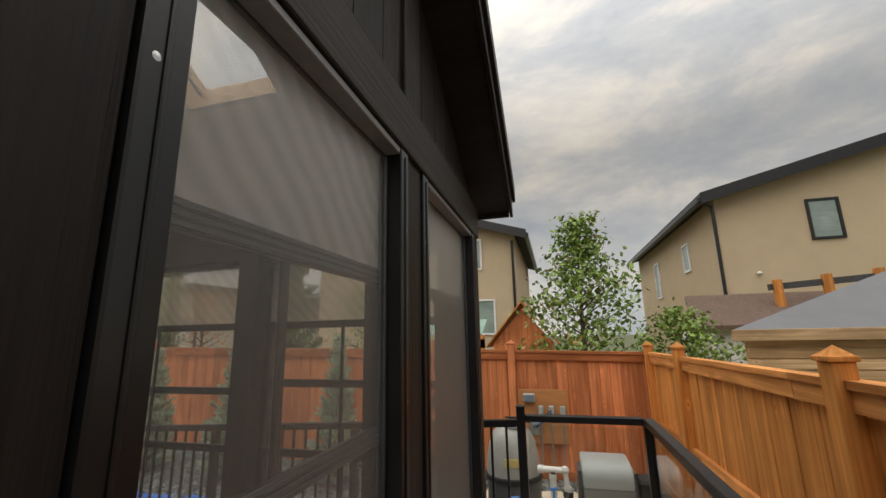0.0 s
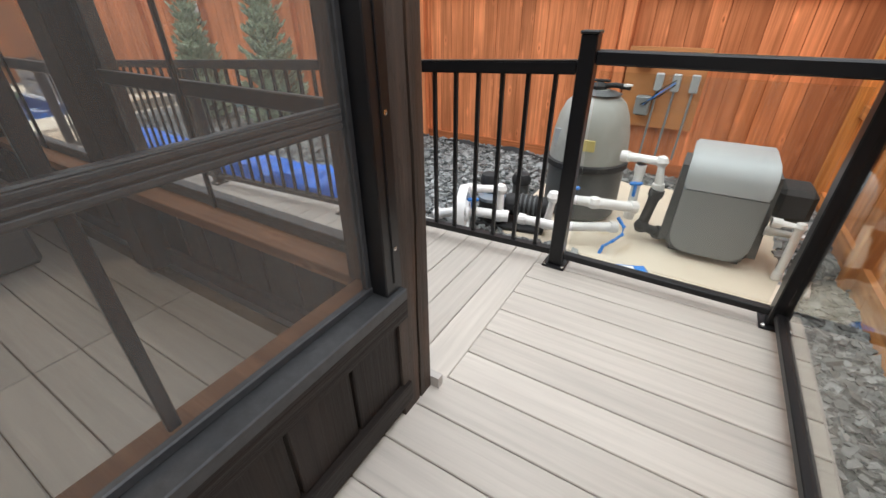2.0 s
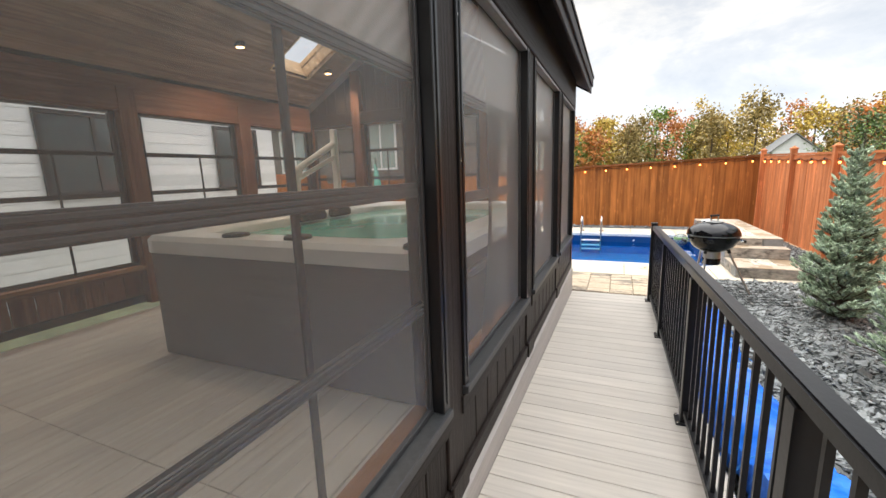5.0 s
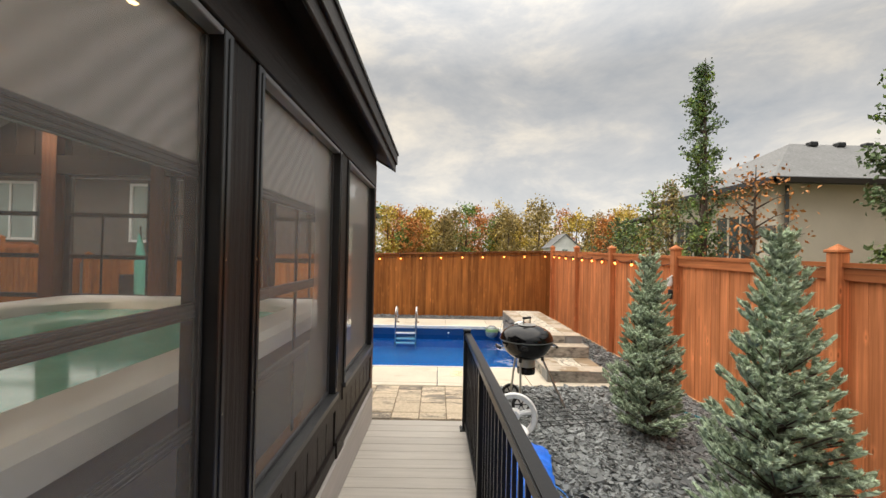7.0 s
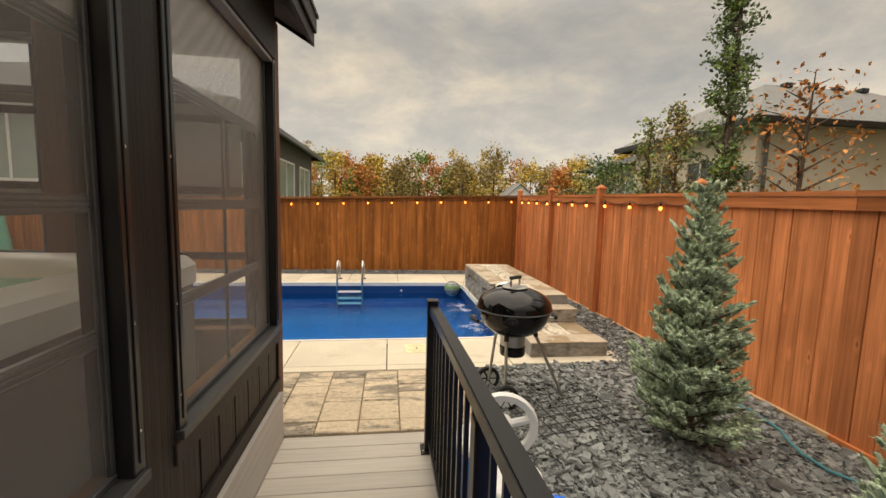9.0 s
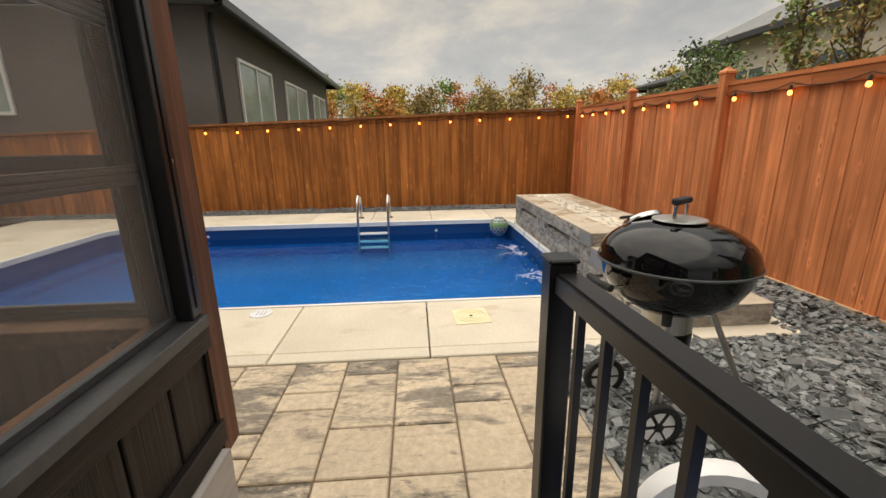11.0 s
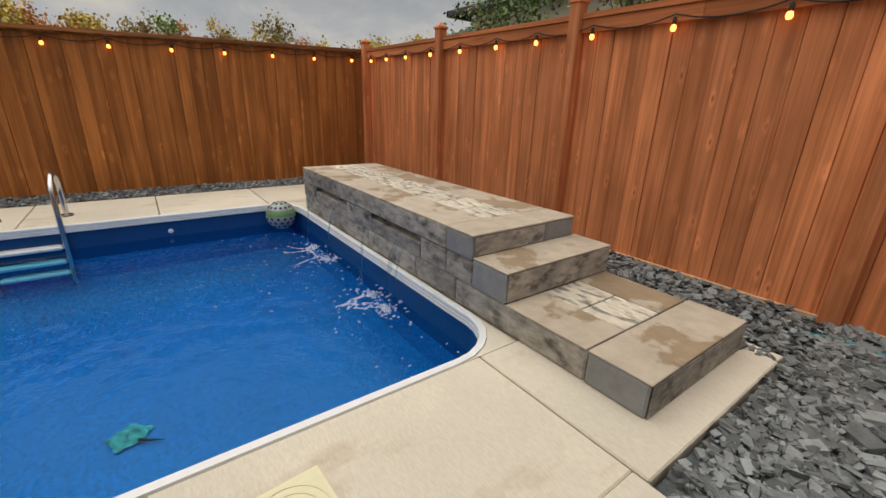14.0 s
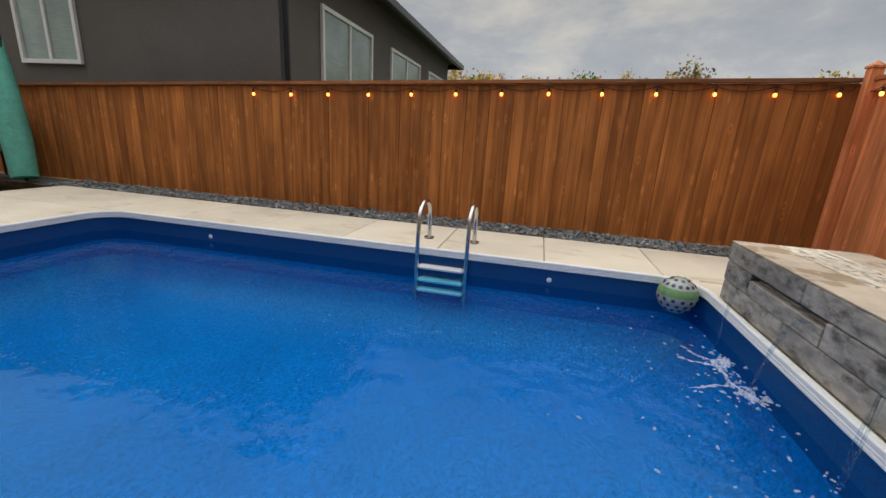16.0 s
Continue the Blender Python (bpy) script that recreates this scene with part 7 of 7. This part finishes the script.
for (wx, wy, tilt) in ((-0.95, 4.32, 20), (-5.72, 4.2, -12)):
    wl_ = thing("reel_wheel", (wx, wy, bed_z(wx) + 0.20), rz=90 + tilt, label="white plastic spoked wheel of the cover reel", category="wheel", group="cover reel wheels")
    part("rim", lathe([(0.165, -0.025), (0.205, -0.03), (0.215, 0.0), (0.205, 0.03), (0.165, 0.025), (0.16, 0.0), (0.165, -0.025)], 32, axis="y"), WHITE, wl_, smooth=True)
    part("hub", lathe([(0, -0.04), (0.05, -0.04), (0.055, 0.04), (0, 0.04)], 16, axis="y"), WHITE, wl_, smooth=True)
    for k in range(3):
        a = 2.094 * k + 0.3
        part("spoke", tube([(0.04 * math.cos(a), 0, 0.04 * math.sin(a)), (0.175 * math.cos(a), 0, 0.175 * math.sin(a))], 0.026, 8), WHITE, wl_)
for k, (bx_, by_) in enumerate(((-5.35, 3.98), (-5.05, 4.02))):
    bk = thing("chemical_pail", (bx_, by_, bed_z(bx_)), label="white plastic pail with a blue label behind the railing", category="pail", group="pool pails")
    part("pail", lathe([(0, 0), (0.12, 0), (0.14, 0.02), (0.15, 0.34), (0, 0.34)], 24), WHITE if k else BLUEP, bk, smooth=True)
    part("pail_lid", lathe([(0.158, 0.33), (0.16, 0.36), (0.15, 0.37), (0, 0.365)], 24), WHITE, bk, smooth=True)
hose = thing("garden_hose", (-6.4, 6.3, -0.30), label="teal garden hose trailing along the fence foot", category="hose")
pts = [(-0.75 + 0.14 * k, -0.12 + 0.10 * math.sin(k * 0.9), 0.03 + 0.03 * abs(math.sin(k * 0.7))) for k in range(22)]
part("tube", tube(pts, 0.010, 8), mat("teal_hose", (0.04, 0.22, 0.26), 0.4, 0, 0.1, 20), hose, smooth=True)
fab = thing("landscape_fabric", (-1.6, 6.3, -0.40), label="black plastic edging fabric curling up along the fence", category="fabric")
bm = bmesh.new()
prev = None
for k in range(40):
    x = -1.9 + k * 0.08
    z1 = 0.10 + 0.05 * noise.noise(Vector((x * 3, 0, 0)))
    row = [bm.verts.new((x, 0.0 + 0.05 * noise.noise(Vector((x * 4, 1, 0))) - max(0, x - 0.3) * 0.25, 0.0)), bm.verts.new((x, 0.10 - max(0, x - 0.3) * 0.25, z1)), bm.verts.new((x, 0.13 - max(0, x - 0.3) * 0.25, z1 - 0.05))]
    if prev:
        for j in range(2):
            bm.faces.new((prev[j], row[j], row[j + 1], prev[j + 1]))
    prev = row
part("sheet", bm, RUBBER, fab, smooth=True)

# ---- string lights ----


def bulb_at(x, y, z):
    g = thing("string_light_bulb", (x, y, z), label="small warm glowing festoon bulb in a black socket", category="bulb", group="fence string lights")
    part("glass", lathe([(0, -0.035), (0.012, -0.031), (0.018, -0.018), (0.016, -0.004), (0.010, 0.006)], 12), BULB, g, smooth=True)
    part("socket", lathe([(0.011, 0.004), (0.013, 0.01), (0.012, 0.04), (0.004, 0.05), (0, 0.05)], 10), RUBBER, g, smooth=True)


def festoon(name, pts, label):
    g = thing(name, pts[0], label=label, category="cable")
    b = Vector(pts[0])
    line = []
    for p, q in zip(pts, pts[1:]):
        p, q = Vector(p), Vector(q)
        for s in range(5):
            u = s / 5
            line.append(p.lerp(q, u) - Vector((0, 0, 0.045 * 4 * u * (1 - u))) - b)
    line.append(Vector(pts[-1]) - b)
    part("cord", tube(line, 0.0045, 6), RUBBER, g)


WB = [-0.322, 0.238, 0.772, 1.326, 1.89, 2.447, 2.99, 3.525, 4.10, 4.654, 5.219, 5.77, 6.324]
wz = [1.171, 1.183, 1.202, 1.219, 1.242, 1.264, 1.285, 1.305, 1.323, 1.341, 1.36, 1.374, 1.396]
for y, z in zip(WB, wz):
    bulb_at(-12.745, y, z + 0.01)
festoon("light_cord", [(-12.752, y, z + 0.075) for y, z in zip(WB, wz)] + [(-12.752, 6.45, 1.47)], "black festoon cord stapled along the west fence")
NBX = [-12.45, -12.0, -11.5, -10.95, -10.4, -9.85, -9.35, -8.8, -8.2, -7.6, -7.1]
nz = [fence_top(x, 6.5) - 0.155 for x in NBX]
for x, z in zip(NBX, nz):
    bulb_at(x, 6.485, z)
festoon("light_cord", [(-12.70, 6.488, 1.46)] + [(x, 6.488, z + 0.065) for x, z in zip(NBX, nz)], "black festoon cord along the north fence")

cm = thing("fence_camera", (-7.03, 6.42, 1.12), label="small white security camera on a fence post", category="camera unit")
part("body", lathe([(0, -0.06), (0.03, -0.055), (0.036, 0), (0.03, 0.05), (0, 0.055)], 14), WHITE, cm, smooth=True)
part("bracket", tube([(0, 0.0, 0.05), (0, 0.05, 0.09)], 0.012, 8), WHITE, cm)
part("lens", lathe([(0.018, -0.036), (0.016, -0.040), (0, -0.040)], 12, axis="y"), RUBBER, cm)
part("charger", B(-0.025, -0.01, -0.22, 0.025, 0.03, -0.10, 0.006), RUBBER, cm)

umb = thing("patio_umbrella", (-12.25, -3.95, CZ), label="closed teal patio umbrella leaning beside dark furniture", category="umbrella")
part("pole", tube([(0, 0, 0), (-0.25, -0.35, 2.2)], 0.02, 8), RUBBER, umb)
part("canopy", tube([(0.02, 0.02, 0.05), (-0.06, -0.12, 0.6), (-0.16, -0.26, 1.3), (-0.24, -0.35, 2.0)], 0.1, 10, radii=[0.16, 0.18, 0.13, 0.04]), TEAL, umb, smooth=True)
fur = thing("patio_chair", (-12.3, -4.6, CZ), label="dark metal patio chair by the fence", category="chair")
part("seat", B(-0.28, -0.28, 0.38, 0.28, 0.28, 0.43, 0.02), RUBBER, fur)
part("backrest", B(-0.32, -0.28, 0.43, -0.26, 0.28, 0.95, 0.02), RUBBER, fur)
for sx in (-0.25, 0.25):
    for sy in (-0.25, 0.25):
        part("leg", tube([(sx, sy, 0), (sx, sy, 0.39)], 0.015, 8), RUBBER, fur)
